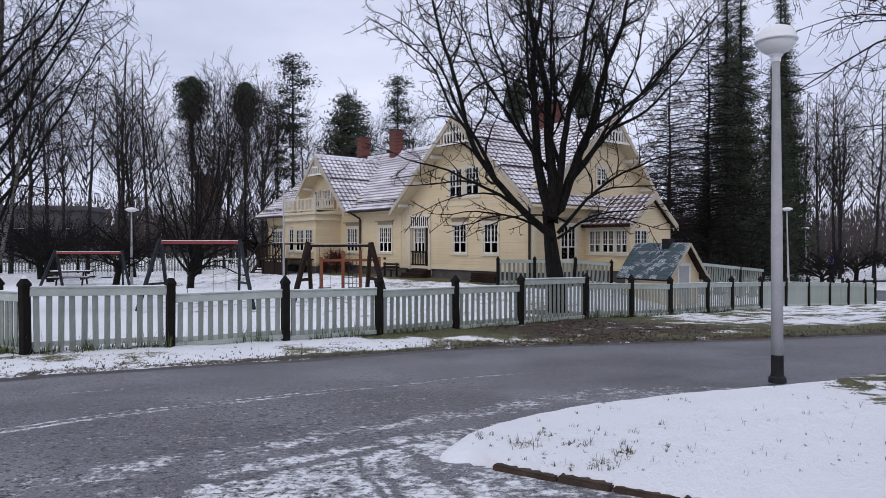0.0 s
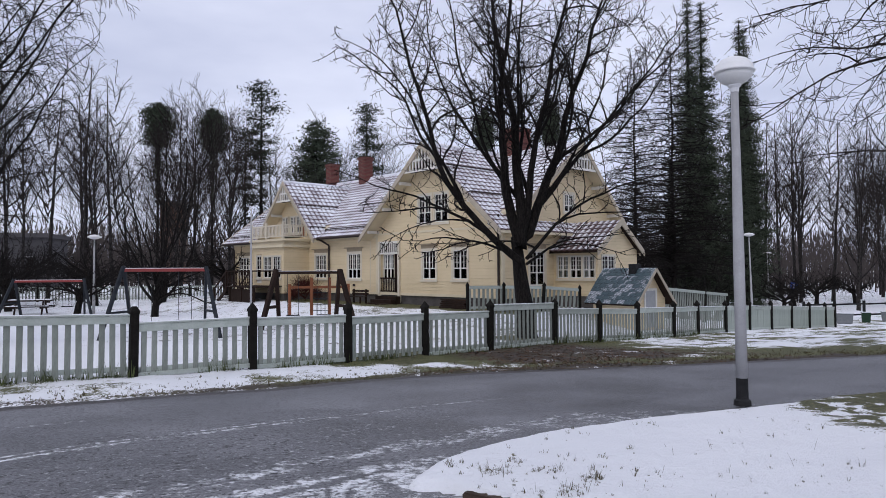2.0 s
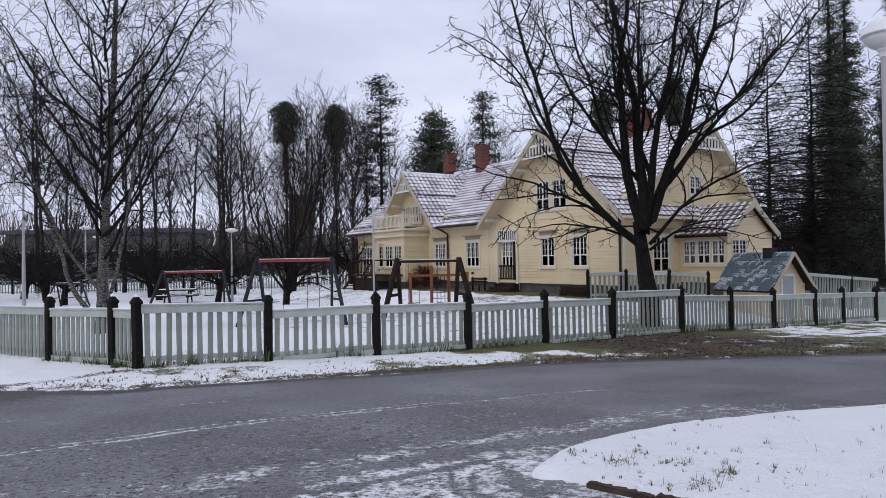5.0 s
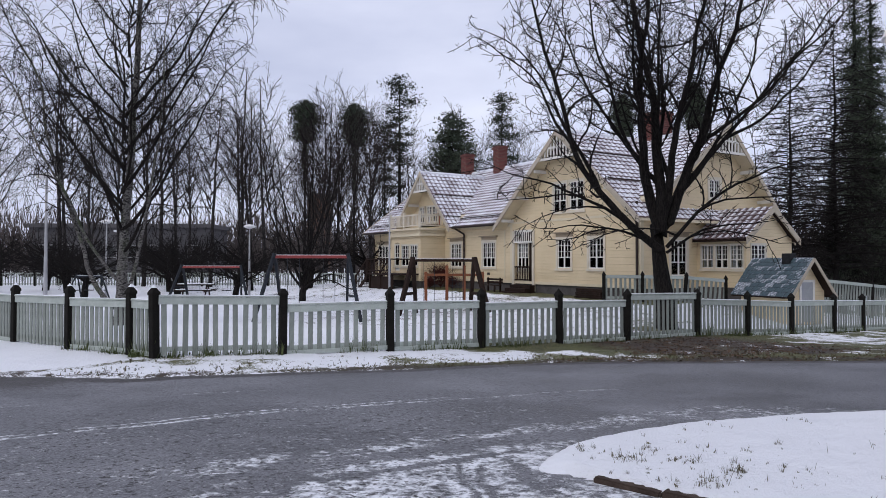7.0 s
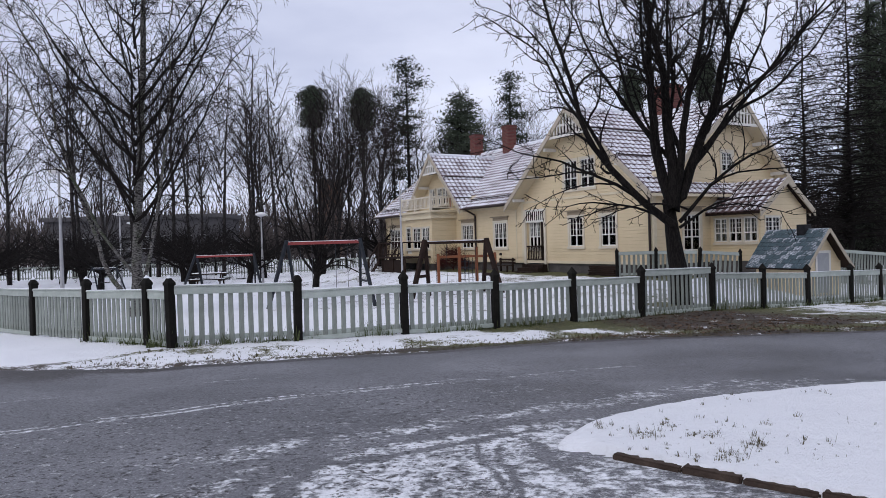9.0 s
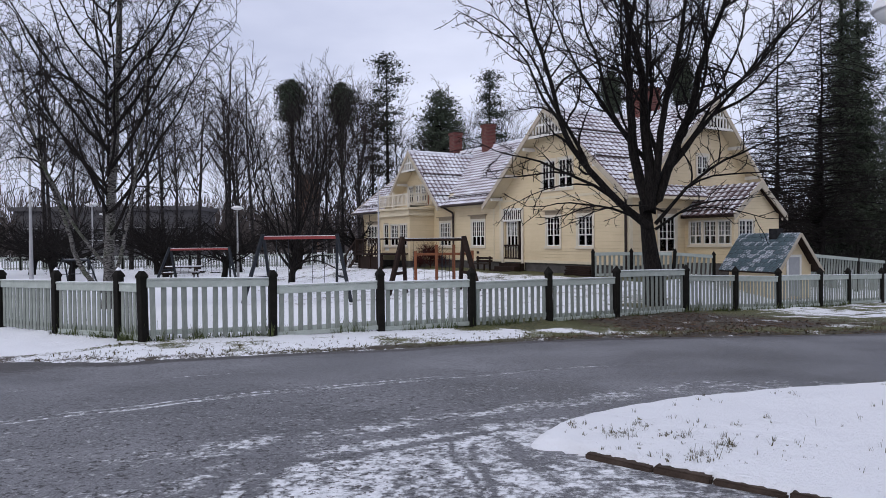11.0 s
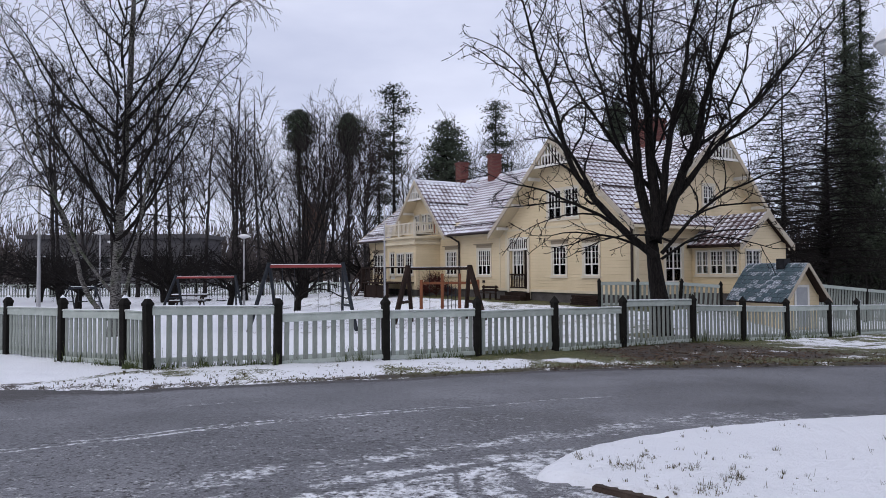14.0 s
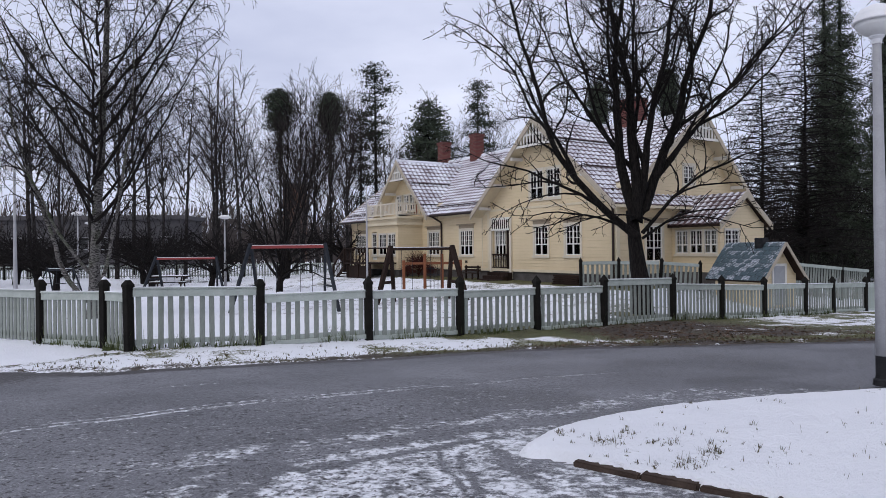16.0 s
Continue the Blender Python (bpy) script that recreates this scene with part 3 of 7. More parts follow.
def post_mesh(w, h):
    bm = bmesh.new()
    add_box(bm, -w / 2, w / 2, -w / 2, w / 2, -0.15, h - 0.15)
    bmesh.ops.bevel(bm, geom=bm.edges[:], offset=0.01, segments=1, affect="EDGES")
    c = w / 2 + 0.008
    tip = bm.verts.new((0, 0, h))
    lo = [bm.verts.new((sx * c, sy * c, h - 0.17)) for sx, sy in ((-1, -1), (1, -1), (1, 1), (-1, 1))]
    up = [bm.verts.new((sx * c, sy * c, h - 0.13)) for sx, sy in ((-1, -1), (1, -1), (1, 1), (-1, 1))]
    for k in range(4):
        bm.faces.new((lo[k], lo[(k + 1) % 4], up[(k + 1) % 4], up[k]))
        bm.faces.new((up[k], up[(k + 1) % 4], tip))
    return bm


def picket_mesh(h):
    bm = bmesh.new()
    add_box(bm, -0.043, 0.043, -0.011, 0.011, 0, h)
    bmesh.ops.bevel(bm, geom=[e for e in bm.edges if abs(e.verts[0].co.z - e.verts[1].co.z) > 0.1], offset=0.004, segments=1, affect="EDGES")
    return bm


picket_data = bpy.data.meshes.new("picket")
bm = picket_mesh(0.91)
bm.to_mesh(picket_data)
bm.free()
picket_data.materials.append(PICKET)
board_data = bpy.data.meshes.new("board")
bm = box((-0.07, 0.07, -0.011, 0.011, 0, 0.9))
bm.to_mesh(board_data)
bm.free()
board_data.materials.append(PANEL)
post_data = None
rng = random.Random(4)
for k, (x, y) in enumerate(POSTS):
    turn = 37 if k > 6 else -25
    m = pose(x, y, float(land(x, y)), rng.uniform(-0.8, 0.8), rng.uniform(-0.8, 0.8), turn + rng.uniform(-2, 2))
    if post_data is None:
        ob = part("post", post_mesh(0.13, 1.23), POST_GREEN, fence, at=m)
        post_data = ob.data
    else:
        ob = new("post", post_data)
        ob.parent, ob.matrix_basis = fence, m
    if 0 < k < 8:
        bm = bmesh.new()
        tip = [bm.verts.new(v) for v in ((0.0, 0, 1.238), (-0.034, -0.034, 1.178), (0.034, -0.034, 1.178), (0.034, 0.034, 1.178), (-0.034, 0.034, 1.178))]
        for a, b in ((1, 2), (2, 3), (3, 4), (4, 1)):
            bm.faces.new((tip[0], tip[a], tip[b]))
        part("snow_cap", bm, SNOW, ob, "thin cap of snow")

HANG = {4: (-0.1, -0.1), 5: (-0.1, -0.1), 6: (-0.02, -0.02), 7: (-0.16, -0.1), 8: (-0.12, -0.11), 9: (-0.16, -0.12), 10: (-0.12, -0.1), 11: (0.03, 0.03), 12: (-0.12, -0.1), 13: (-0.1, -0.1)}
for k, ((x0, y0), (x1, y1)) in enumerate(zip(POSTS, POSTS[1:])):
    z0, z1 = float(land(x0, y0)), float(land(x1, y1))
    ln = math.hypot(x1 - x0, y1 - y0)
    turn = math.degrees(math.atan2(y1 - y0, x1 - x0))
    c, s = (x1 - x0) / ln, (y1 - y0) / ln
    # each section is hung a little higher or lower than the next
    lift0, lift1 = HANG.get(k, (-0.08, -0.08))
    top0, top1 = z0 + 1.04 + lift0 + rng.uniform(-0.01, 0.01), z1 + 1.04 + lift1 + rng.uniform(-0.01, 0.01)
    low = 1.04 + (lift0 + lift1) / 2
    tilt = -math.degrees(math.atan2(top1 - top0, ln))
    at = pose(x0, y0, top0, 0, tilt, turn)
    part("top_rail", box((0.06, ln - 0.06, -0.035, -0.012, -0.12, 0.0), bevel=0.004), RAIL, fence, at=at)
    cap = part("cap_rail", box((0.06, ln - 0.06, -0.05, 0.05, 0.003, 0.028), bevel=0.005), RAIL, fence, at=at)
    bm = box((0.07, ln - 0.07, -0.044, 0.044, 0.029, 0.038), bevel=0.003)
    part("snow_line", bm, SNOW, cap, "thin line of snow")
    if k % 3 != 0 or k > 12:
        part("bottom_rail", box((0.06, ln - 0.06, -0.034, 0.03, -low + 0.04, -low + 0.12), bevel=0.005), RAIL, fence, at=at)
    part("back_rail", box((0.06, ln - 0.06, 0.014, 0.05, -low + 0.12, -low + 0.2), bevel=0.004), RAIL, fence, at=at)
    solid = k >= 17
    pitch = 0.142 if solid else 0.128 if k < 6 else 0.155
    count = int((ln - 0.14) / pitch)
    for j in range(count):
        d = 0.07 + (ln - 0.14) * (j + 0.5) / count
        tz = top0 + (top1 - top0) * d / ln - (low - 0.055)
        ob = new("board" if solid else "picket", board_data if solid else picket_data)
        ob.parent = fence
        ob.matrix_basis = pose(x0 + c * d, y0 + s * d, tz + rng.uniform(-0.012, 0.012), 0, rng.uniform(-0.7, 0.7), turn + rng.uniform(-2, 2)) @ Matrix.Diagonal((1, 1, (low - 0.13) / 0.91, 1))


# ---- globe lamp on a pole, and the lamps farther off ----
def street_lamp(m, height, scale, label, group=""):
    lamp = thing("street_lamp", m, label, "street lamp", group)
    foot = part("foot", lathe(((0.1, -0.05), (0.096, 0.012), (0.074, 0.03), (0.073, 0.05)), 16), BLACK_PAINT, lamp)
    part("base_sleeve", lathe(((0.07, 0.05), (0.069, 0.27), (0.068, 0.275)), 20), BLACK_PAINT, lamp, "black painted pole base", smooth=False)
    part("pole", lathe(((0.067, 0.276), (0.064, height * 0.45), (0.045, height * 0.93), (0.043, height - 0.02)), 20), GREY_PAINT, lamp, smooth=True)
    part("collar", lathe(((0.05, height - 0.03), (0.053, height + 0.02), (0.078, height + 0.045), (0.078, height + 0.06)), 20), LAMP_CAP, lamp)
    part("diffuser", lathe(((0.082, height + 0.062), (0.145, height + 0.095), (0.2, height + 0.155), (0.214, height + 0.205)), 28), OPAL, lamp, "milky plastic bowl", smooth=True)
    part("lamp_cap", lathe(((0.236, height + 0.206), (0.24, height + 0.222), (0.228, height + 0.232), (0.212, height + 0.29), (0.155, height + 0.36), (0.065, height + 0.398), (0.02, height + 0.404)), 28), LAMP_CAP, lamp, "white domed cap", smooth=True)
    return lamp


street_lamp(pose(3.97, 8.1, 0.03, 0, -0.4, 0), 3.74, 1, "grey park lamp with white globe and black base")


# ---- the yellow villa: x runs along the front (0 is the near corner), y into the house ----
villa = thing("villa", pose(HOUSE_AT[0], HOUSE_AT[1], 0, 0, 0, HOUSE_TURN), "two-storey cream wooden villa with snowy tiled roof", "house")
RIDGE_Y, RIDGE_Z, EAVE_Z = 4.7, 7.3, 3.42
SLOPE = (RIDGE_Z - EAVE_Z) / (RIDGE_Y + 0.5)
WING_X, WING_SLOPE = -4.2, 0.86
LEFT_X, LEFT_Z, LEFT_SLOPE = -16.4, 6.75, 1.03


def wall_boxes(u0, u1, z0, z1, holes):
    us = sorted({u0, u1, *[h[0] for h in holes], *[h[1] for h in holes]})
    zs = sorted({z0, z1, *[h[2] for h in holes], *[h[3] for h in holes]})
    out = []
    for za, zb in zip(zs, zs[1:]):
        run = None
        for ua, ub in zip(us, us[1:]):
            open_here = any(h[0] <= ua and ub <= h[1] and h[2] <= za and zb <= h[3] for h in holes)
            if not open_here:
                run = (run[0], ub) if run else (ua, ub)
            if (open_here or ub == us[-1]) and run:
                out.append((run[0], run[1], za, zb))
                run = None
    return out


def wall(name, plane, at, u0, u1, z0, z1, holes=(), thick=0.18, mat=None, parent=None):
    """A wall with real openings; plane 'x' runs along the front, 'y' along the side. Its outer face lies at 'at'."""
    bm = bmesh.new()
    for a, b, c, d in wall_boxes(u0, u1, z0, z1, holes):
        if plane == "x":
            add_box(bm, a, b, at, at + thick, c, d)
        else:
            add_box(bm, at - thick, at, a, b, c, d)
    return part(name, bm, mat or CREAM, parent or villa)


def prism(name, plane, at, pts, thick, mat, parent, label=""):
    bm = bmesh.new()
    a = [bm.verts.new((u, at, z) if plane == "x" else (at, u, z)) for u, z in pts]
    b = [bm.verts.new((u, at + thick, z) if plane == "x" else (at - thick, u, z)) for u, z in pts]
    bm.faces.new(a)
    bm.faces.new(b[::-1])
    for k in range(len(pts)):
        bm.faces.new((a[k], b[k], b[(k + 1) % len(pts)], a[(k + 1) % len(pts)]))
    bmesh.ops.recalc_face_normals(bm, faces=bm.faces[:])
    return part(name, bm, mat, parent, label)


def turned(plane, at, u, z):
    """The place of a window's middle: local x along the wall, local -y outward."""
    return pose(u, at, z) if plane == "x" else pose(at, u, z, 0, 0, 90)


def house_window(plane, at, u, z0, z1, w, lights=2, cap=True, transom=0.62, curtain=0.0, parent=None, casing=0.12):
    """A casement window: casing with a cap board, sashes with glazing bars, panes, and a curtain behind."""
    h = z1 - z0
    m = turned(plane, at, u, z0)
    cs = bmesh.new()
    for b in ((-w / 2 - casing, -w / 2, -0.035, 0.06, -0.02, h + casing), (w / 2, w / 2 + casing, -0.035, 0.06, -0.02, h + casing), (-w / 2, w / 2, -0.034, 0.06, h, h + casing), (-w / 2 - casing - 0.03, w / 2 + casing + 0.03, -0.07, 0.06, -0.11, -0.02)):
        add_box(cs, *b)
    win = part("window", cs, CASING, parent or villa, at=m)
    if cap:
        cb = box((-w / 2 - casing - 0.12, w / 2 + casing + 0.12, -0.13, 0.0, h + casing + 0.17, h + casing + 0.22), (-w / 2 - casing, w / 2 + casing, -0.025, 0.0, h + casing + 0.001, h + casing + 0.169))
        part("cap_board", cb, CAP_SHADE_TAN, win)
    sash = bmesh.new()
    lw = w / lights
    for k in range(lights):
        a, b = -w / 2 + k * lw, -w / 2 + (k + 1) * lw
        for s in ((a, a + 0.036, 0, 0.05, 0, h), (b - 0.036, b, 0, 0.05, 0, h), (a + 0.036, b - 0.036, 0.001, 0.049, 0, 0.05), (a + 0.036, b - 0.036, 0.001, 0.049, h - 0.04, h), (a + 0.036, b - 0.036, 0.001, 0.049, h * (1 - transom) - 0.024, h * (1 - transom) + 0.024)):
            add_box(sash, *s)
        zt = h * (1 - transom)
        mid = (a + b) / 2
        add_box(sash, mid - 0.011, mid + 0.011, 0.006, 0.04, zt + 0.03, h - 0.05)
        for r in (1, 2):
            zz = zt + (h - zt) * r / 3
            add_box(sash, a + 0.05, b - 0.05, 0.008, 0.038, zz - 0.01, zz + 0.01)
    part("sash", sash, WHITE, win)
    pane = part("pane", box((-w / 2 + 0.01, w / 2 - 0.01, 0.022, 0.026, 0.01, h - 0.01)), GLASS, win, "dark window glass")
    pane.visible_shadow = False
    if curtain:
        n = 28
        vs, fs = [], []
        for side in (-1, 1):
            base = len(vs)
            for k in range(n + 1):
                x = side * (w / 2 - k / n * w * curtain)
                y = 0.14 + 0.025 * math.sin(k * 1.7)
                vs += [(x, y, 0.0), (x, y, h)]
            fs += [(base + 2 * k, base + 2 * k + 2, base + 2 * k + 3, base + 2 * k + 1) for k in range(n)]
        soup("curtain", vs, fs, CURTAIN, win, "white curtain")
    return win


BASE = 0.45
# openings of the front: windows (left, right, sill, head)
front_holes = [(-14.1, -13.0, 1.22, 2.5), (-10.92, -9.82, 1.22, 2.5), (-8.1, -6.72, 0.55, 2.45), (-4.93, -4.07, 1.22, 2.5), (-2.9, -2.04, 1.22, 2.5), (-23.4, -22.0, 1.3, 2.5), (-20.9, -19.6, 1.3, 2.5)]
wall("front_wall", "x", 0, -24.2, 0, BASE, 3.45, front_holes)
wall("wing_wall", "x", 0.0, -8.4, 0, 3.45, 3.62, [])
# wing gable, cut round the pair of upper windows
up_holes = [(-5.22, -4.36, 3.78, 5.05), (-4.1, -3.24, 3.78, 5.05)]
zc = 5.05
half = (RIDGE_Z - 0.12 - zc) / WING_SLOPE
wall("wing_wall", "x", 0, WING_X - half, WING_X + half, 3.62, zc, up_holes)
prism("gable_wall", "x", 0, [(WING_X - half, zc), (WING_X + half, zc), (WING_X, RIDGE_Z - 0.12)], 0.18, CREAM, villa)
prism("gable_wall", "x", 0, [(-8.4, 3.62), (WING_X - half, 3.62), (WING_X - half, zc)], 0.18, CREAM, villa)
prism("gable_wall", "x", 0, [(WING_X + half, 3.62), (0, 3.62), (WING_X + half, zc)], 0.18, CREAM, villa)
# left gable behind the balcony
lh = (LEFT_Z - 0.1 - 4.95) / LEFT_SLOPE
wall("gable_wall", "x", 0, LEFT_X - lh, LEFT_X + lh, 3.45, 4.95, [(-17.95, -15.25, 3.55, 4.85)])
prism("gable_wall", "x", 0, [(LEFT_X - lh, 4.95), (LEFT_X + lh, 4.95), (LEFT_X, LEFT_Z - 0.1)], 0.18, CREAM, villa)
for sg in (-1, 1):
    prism("gable_wall", "x", 0, [(LEFT_X + sg * 3.15, 3.45), (LEFT_X + sg * lh, 3.45), (LEFT_X + sg * lh, 4.95)], 0.18, CREAM, villa)
# side wall with the end gable
wall("side_wall", "y", 0, 0.18, 9.0, BASE, 3.3, [(1.7, 2.65, 0.95, 2.4)])
wall("side_wall", "y", 0, 1.2, 7.9, 3.3, 4.2, [])
sl_f, sl_b = SLOPE, 1.03
wall("side_wall", "y", 0, 2.4, 6.8, 4.2, 5.0, [(4.1, 4.75, 4.2, 5.0)])
prism("gable_wall", "y", 0, [(0.18, 3.3), (1.2, 3.3), (1.2, 4.2), (0.55, 4.0)], 0.18, CREAM, villa)
prism("gable_wall", "y", 0, [(1.2, 4.2), (2.4, 4.2), (2.4, 5.0), (1.45, 4.6)], 0.18, CREAM, villa)
prism("gable_wall", "y", 0, [(7.9, 3.3), (8.55, 3.3), (7.9, 4.0)], 0.18, CREAM, villa)
prism("gable_wall", "y", 0, [(6.8, 4.2), (7.65, 4.2), (6.8, 5.05)], 0.18, CREAM, villa)
prism("gable_wall", "y", 0, [(2.4, 5.0), (6.8, 5.0), (RIDGE_Y, RIDGE_Z - 0.12)], 0.18, CREAM, villa)
# walls that close the house: far end and back, floor inside
wall("end_wall", "y", -24.02, 0.18, 9.0, BASE, 3.3, [])
prism("gable_wall", "y", -24.02, [(0.3, 3.3), (8.4, 3.3), (RIDGE_Y, RIDGE_Z - 0.15)], 0.18, CREAM, villa)
wall("back_wall", "x", 8.82, -24.2, -0.18, BASE, 3.3, [])
part("foundation", box((-24.15, -0.05, 0.05, 8.95, -0.6, BASE - 0.004)), STONE, villa, "grey stone foundation")
# floors and partition added in the painted shade of the unlit rooms
part("inner_floor", box((-24.0, -0.2, 0.2, 8.8, BASE, BASE + 0.1)), ROOM_SHADE, villa)
part("inner_partition", box((-24.0, -0.2, 2.6, 2.7, BASE + 0.1, 3.3)), ROOM_SHADE, villa)
part("upper_floor", box((-24.0, -0.2, 0.2, 8.8, 3.3, 3.4)), ROOM_SHADE, villa)

# boards that frame the walls
trim = [(-8.5, -8.36, -0.03, 0.0, BASE, 3.5), (-0.12, 0.03, -0.03, 0.0, BASE, 3.6), (-8.4, 0.0, -0.025, 0.0, 3.36, 3.46), (-24.2, -8.5, -0.025, 0.0, 3.24, 3.38), (-24.2, 0.02, -0.04, 0.0, BASE - 0.003, BASE + 0.12), (-9.0, -8.94, -0.02, 0, BASE + 0.12, 3.24)]
for t in trim:
    part("trim_board", box(t), CREAM_PLAIN, villa)
part("trim_board", box((0.0, 0.03, 0.0, 9.0, 3.25, 3.36)), CREAM_PLAIN, villa)
part("trim_board", box((0.0, 0.03, 0.0, 0.14, BASE, 3.6)), CREAM_PLAIN, villa)

house_window("x", 0, -13.55, 1.22, 2.5, 1.1, 3)
house_window("x", 0, -10.37, 1.22, 2.5, 1.1, 3)
house_window("x", 0, -4.5, 1.22, 2.5, 0.86, 2)
house_window("x", 0, -2.47, 1.22, 2.5, 0.86, 2)
house_window("x", 0, -22.7, 1.3, 2.5, 1.4, 3)
house_window("x", 0, -20.25, 1.3, 2.5, 1.3, 3)
house_window("x", 0, -4.79, 3.78, 5.05, 0.86, 2, cap=False, casing=0.1)
house_window("x", 0, -3.67, 3.78, 5.05, 0.86, 2, cap=False, casing=0.1)
house_window("y", 0, 2.175, 0.95, 2.4, 0.95, 2, curtain=0.45)
house_window("y", 0, 4.425, 4.2, 5.0, 0.65, 2, cap=False, curtain=0.45)
for u in (-17.5, -16.6, -15.95):
    house_window("x", 0.02, u, 3.85 if u < -16 else 3.85, 4.8, 0.6, 2, cap=False, casing=0.06)
part("balcony_door", box((-15.75, -15.27, 0.03, 0.08, 3.52, 4.8), (-15.68, -15.34, 0.018, 0.03, 3.7, 4.2)), DOOR_BROWN, villa, "red-brown balcony door")


part("wall_vent", box((-10.5, -10.3, -0.03, 0.0, 0.82, 0.94)), PIPE_DARK, villa)


# roofs
def tile_roof(name, at_z, u0, u1, run, mat, rows=None, parent=None, label="", skip=()):
    """Rows of wavy tiles. at_z(u, t) gives the place of a point u along the eave and t metres up the slope."""
    row = 0.31
    n = max(2, int(round(run / row)))
    cols = max(4, int((u1 - u0) / 0.075))
    us = np.linspace(u0, u1, cols + 1)
    vs, fs, ex = [], [], []
    normal = (Vector(at_z(u0 + 1, 0)) - Vector(at_z(u0, 0))).cross(Vector(at_z(u0, 1)) - Vector(at_z(u0, 0))).normalized()
    if normal.z < 0:
        normal = -normal
    for r in range(n):
        t0, t1 = run * r / n, run * (r + 1) / n
        for t, lift, e in ((t0, 0.0, 1.0), (t0, 0.034, 0.6), (t0 + (t1 - t0) * 0.25, 0.03, 0.0), (t1, 0.01, 0.12)):
            for u in us:
                wave = 0.02 * math.sin(u * 2 * math.pi / 0.3)
                p = Vector(at_z(u, t)) + normal * (lift + wave)
                vs.append(p)
                ex.append(e + (0.42 if wave < -0.009 else 0.0))
    w = cols + 1
    for r in range(n):
        for q in range(3):
            base = (r * 4 + q) * w
            for k in range(cols):
                um, tm = (us[k] + us[k + 1]) / 2, run * (r + 0.5) / n
                if any(a < um < b and c < tm < d for a, b, c, d in skip):
                    continue
                fs.append((base + k, base + k + 1, base + w + k + 1, base + w + k))
    ob = soup(name, vs, fs, mat, parent or villa, label)
    a = ob.data.attributes.new("exposed", "FLOAT", "POINT")
    a.data.foreach_set("value", np.array(ex, dtype=np.float32))
    return tagged(ob, kind="stuff")


def slab(name, pts, thick, mat, parent=None):
    """A roof deck: the polygon pts, thickened downwards."""
    bm = bmesh.new()
    a = [bm.verts.new(p) for p in pts]
    b = [bm.verts.new((p[0], p[1], p[2] - thick)) for p in pts]
    bm.faces.new(a)
    bm.faces.new(b[::-1])
    for k in range(len(pts)):
        bm.faces.new((a[k], b[k], b[(k + 1) % len(pts)], a[(k + 1) % len(pts)]))
    bmesh.ops.recalc_face_normals(bm, faces=bm.faces[:])
    return part(name, bm, mat, parent or villa)


run_f = math.hypot(RIDGE_Y + 0.5, RIDGE_Z - EAVE_Z)
cf, sf = (RIDGE_Y + 0.5) / run_f, (RIDGE_Z - EAVE_Z) / run_f
main_at = lambda u, t: (u, -0.5 + t * cf, EAVE_Z + t * sf)
tile_roof("front_roof", main_at, -25.0, 0.62, run_f, TILES, label="red roof tiles under thin snow", skip=((-8.75, 0.3, -1, 1.2), (-19.6, -13.3, -1, 1.2), (0.3, 1.0, -1, 0.6)))
run_b = math.hypot(9.15 - RIDGE_Y, RIDGE_Z - 2.5)
cb, sb = (9.15 - RIDGE_Y) / run_b, (RIDGE_Z - 2.5) / run_b
tile_roof("back_roof", lambda u, t: (u, 9.15 - t * cb, 2.5 + t * sb), -25.0, 0.62, run_b, TILES)
hw = 4.75
run_w = hw * math.hypot(1, WING_SLOPE)
kw = hw / run_w
tile_roof("wing_roof", lambda u, t: (WING_X + hw - t * kw, u, RIDGE_Z - WING_SLOPE * hw + t * kw * WING_SLOPE), -0.7, 4.6, run_w, TILES)
tile_roof("wing_roof", lambda u, t: (WING_X - hw + t * kw, u, RIDGE_Z - WING_SLOPE * hw + t * kw * WING_SLOPE), -0.7, 4.6, run_w, TILES)
hl = 3.3
run_l = hl * math.hypot(1, LEFT_SLOPE)
kl = hl / run_l
for sg in (1, -1):
    tile_roof("balcony_gable_roof", lambda u, t: (LEFT_X + sg * (hl - t * kl), u, LEFT_Z - LEFT_SLOPE * hl + t * kl * LEFT_SLOPE), -0.75, 3.9, run_l, TILES)
# decks under the tiles, cut where the gables break through
for u0, u1, ya in ((-25, -19.6, -0.5), (-19.6, -13.3, 0.3), (-13.3, -8.75, -0.5), (-8.75, 0.3, 0.3), (0.3, 0.6, 0.0)):
    za = EAVE_Z + (ya + 0.5) * SLOPE - 0.02
    slab("roof_deck", [(u0, ya, za), (u1, ya, za), (u1, RIDGE_Y, RIDGE_Z - 0.02), (u0, RIDGE_Y, RIDGE_Z - 0.02)], 0.1, CREAM_PLAIN)
slab("roof_deck", [(-25, 9.15, 2.48), (0.6, 9.15, 2.48), (0.6, RIDGE_Y, RIDGE_Z - 0.02), (-25, RIDGE_Y, RIDGE_Z - 0.02)], 0.1, CREAM_PLAIN)
for sg in (1, -1):
    slab("roof_deck", [(WING_X + sg * hw, -0.7, RIDGE_Z - WING_SLOPE * hw - 0.02), (WING_X + sg * hw, 4.0, RIDGE_Z - WING_SLOPE * hw - 0.02), (WING_X, 4.0, RIDGE_Z - 0.02), (WING_X, -0.7, RIDGE_Z - 0.02)], 0.1, CREAM_PLAIN)
    slab("roof_deck", [(LEFT_X + sg * hl, -0.75, LEFT_Z - LEFT_SLOPE * hl - 0.02), (LEFT_X + sg * hl, 3.5, LEFT_Z - LEFT_SLOPE * hl - 0.02), (LEFT_X, 3.5, LEFT_Z - 0.02), (LEFT_X, -0.75, LEFT_Z - 0.02)], 0.1, CREAM_PLAIN)


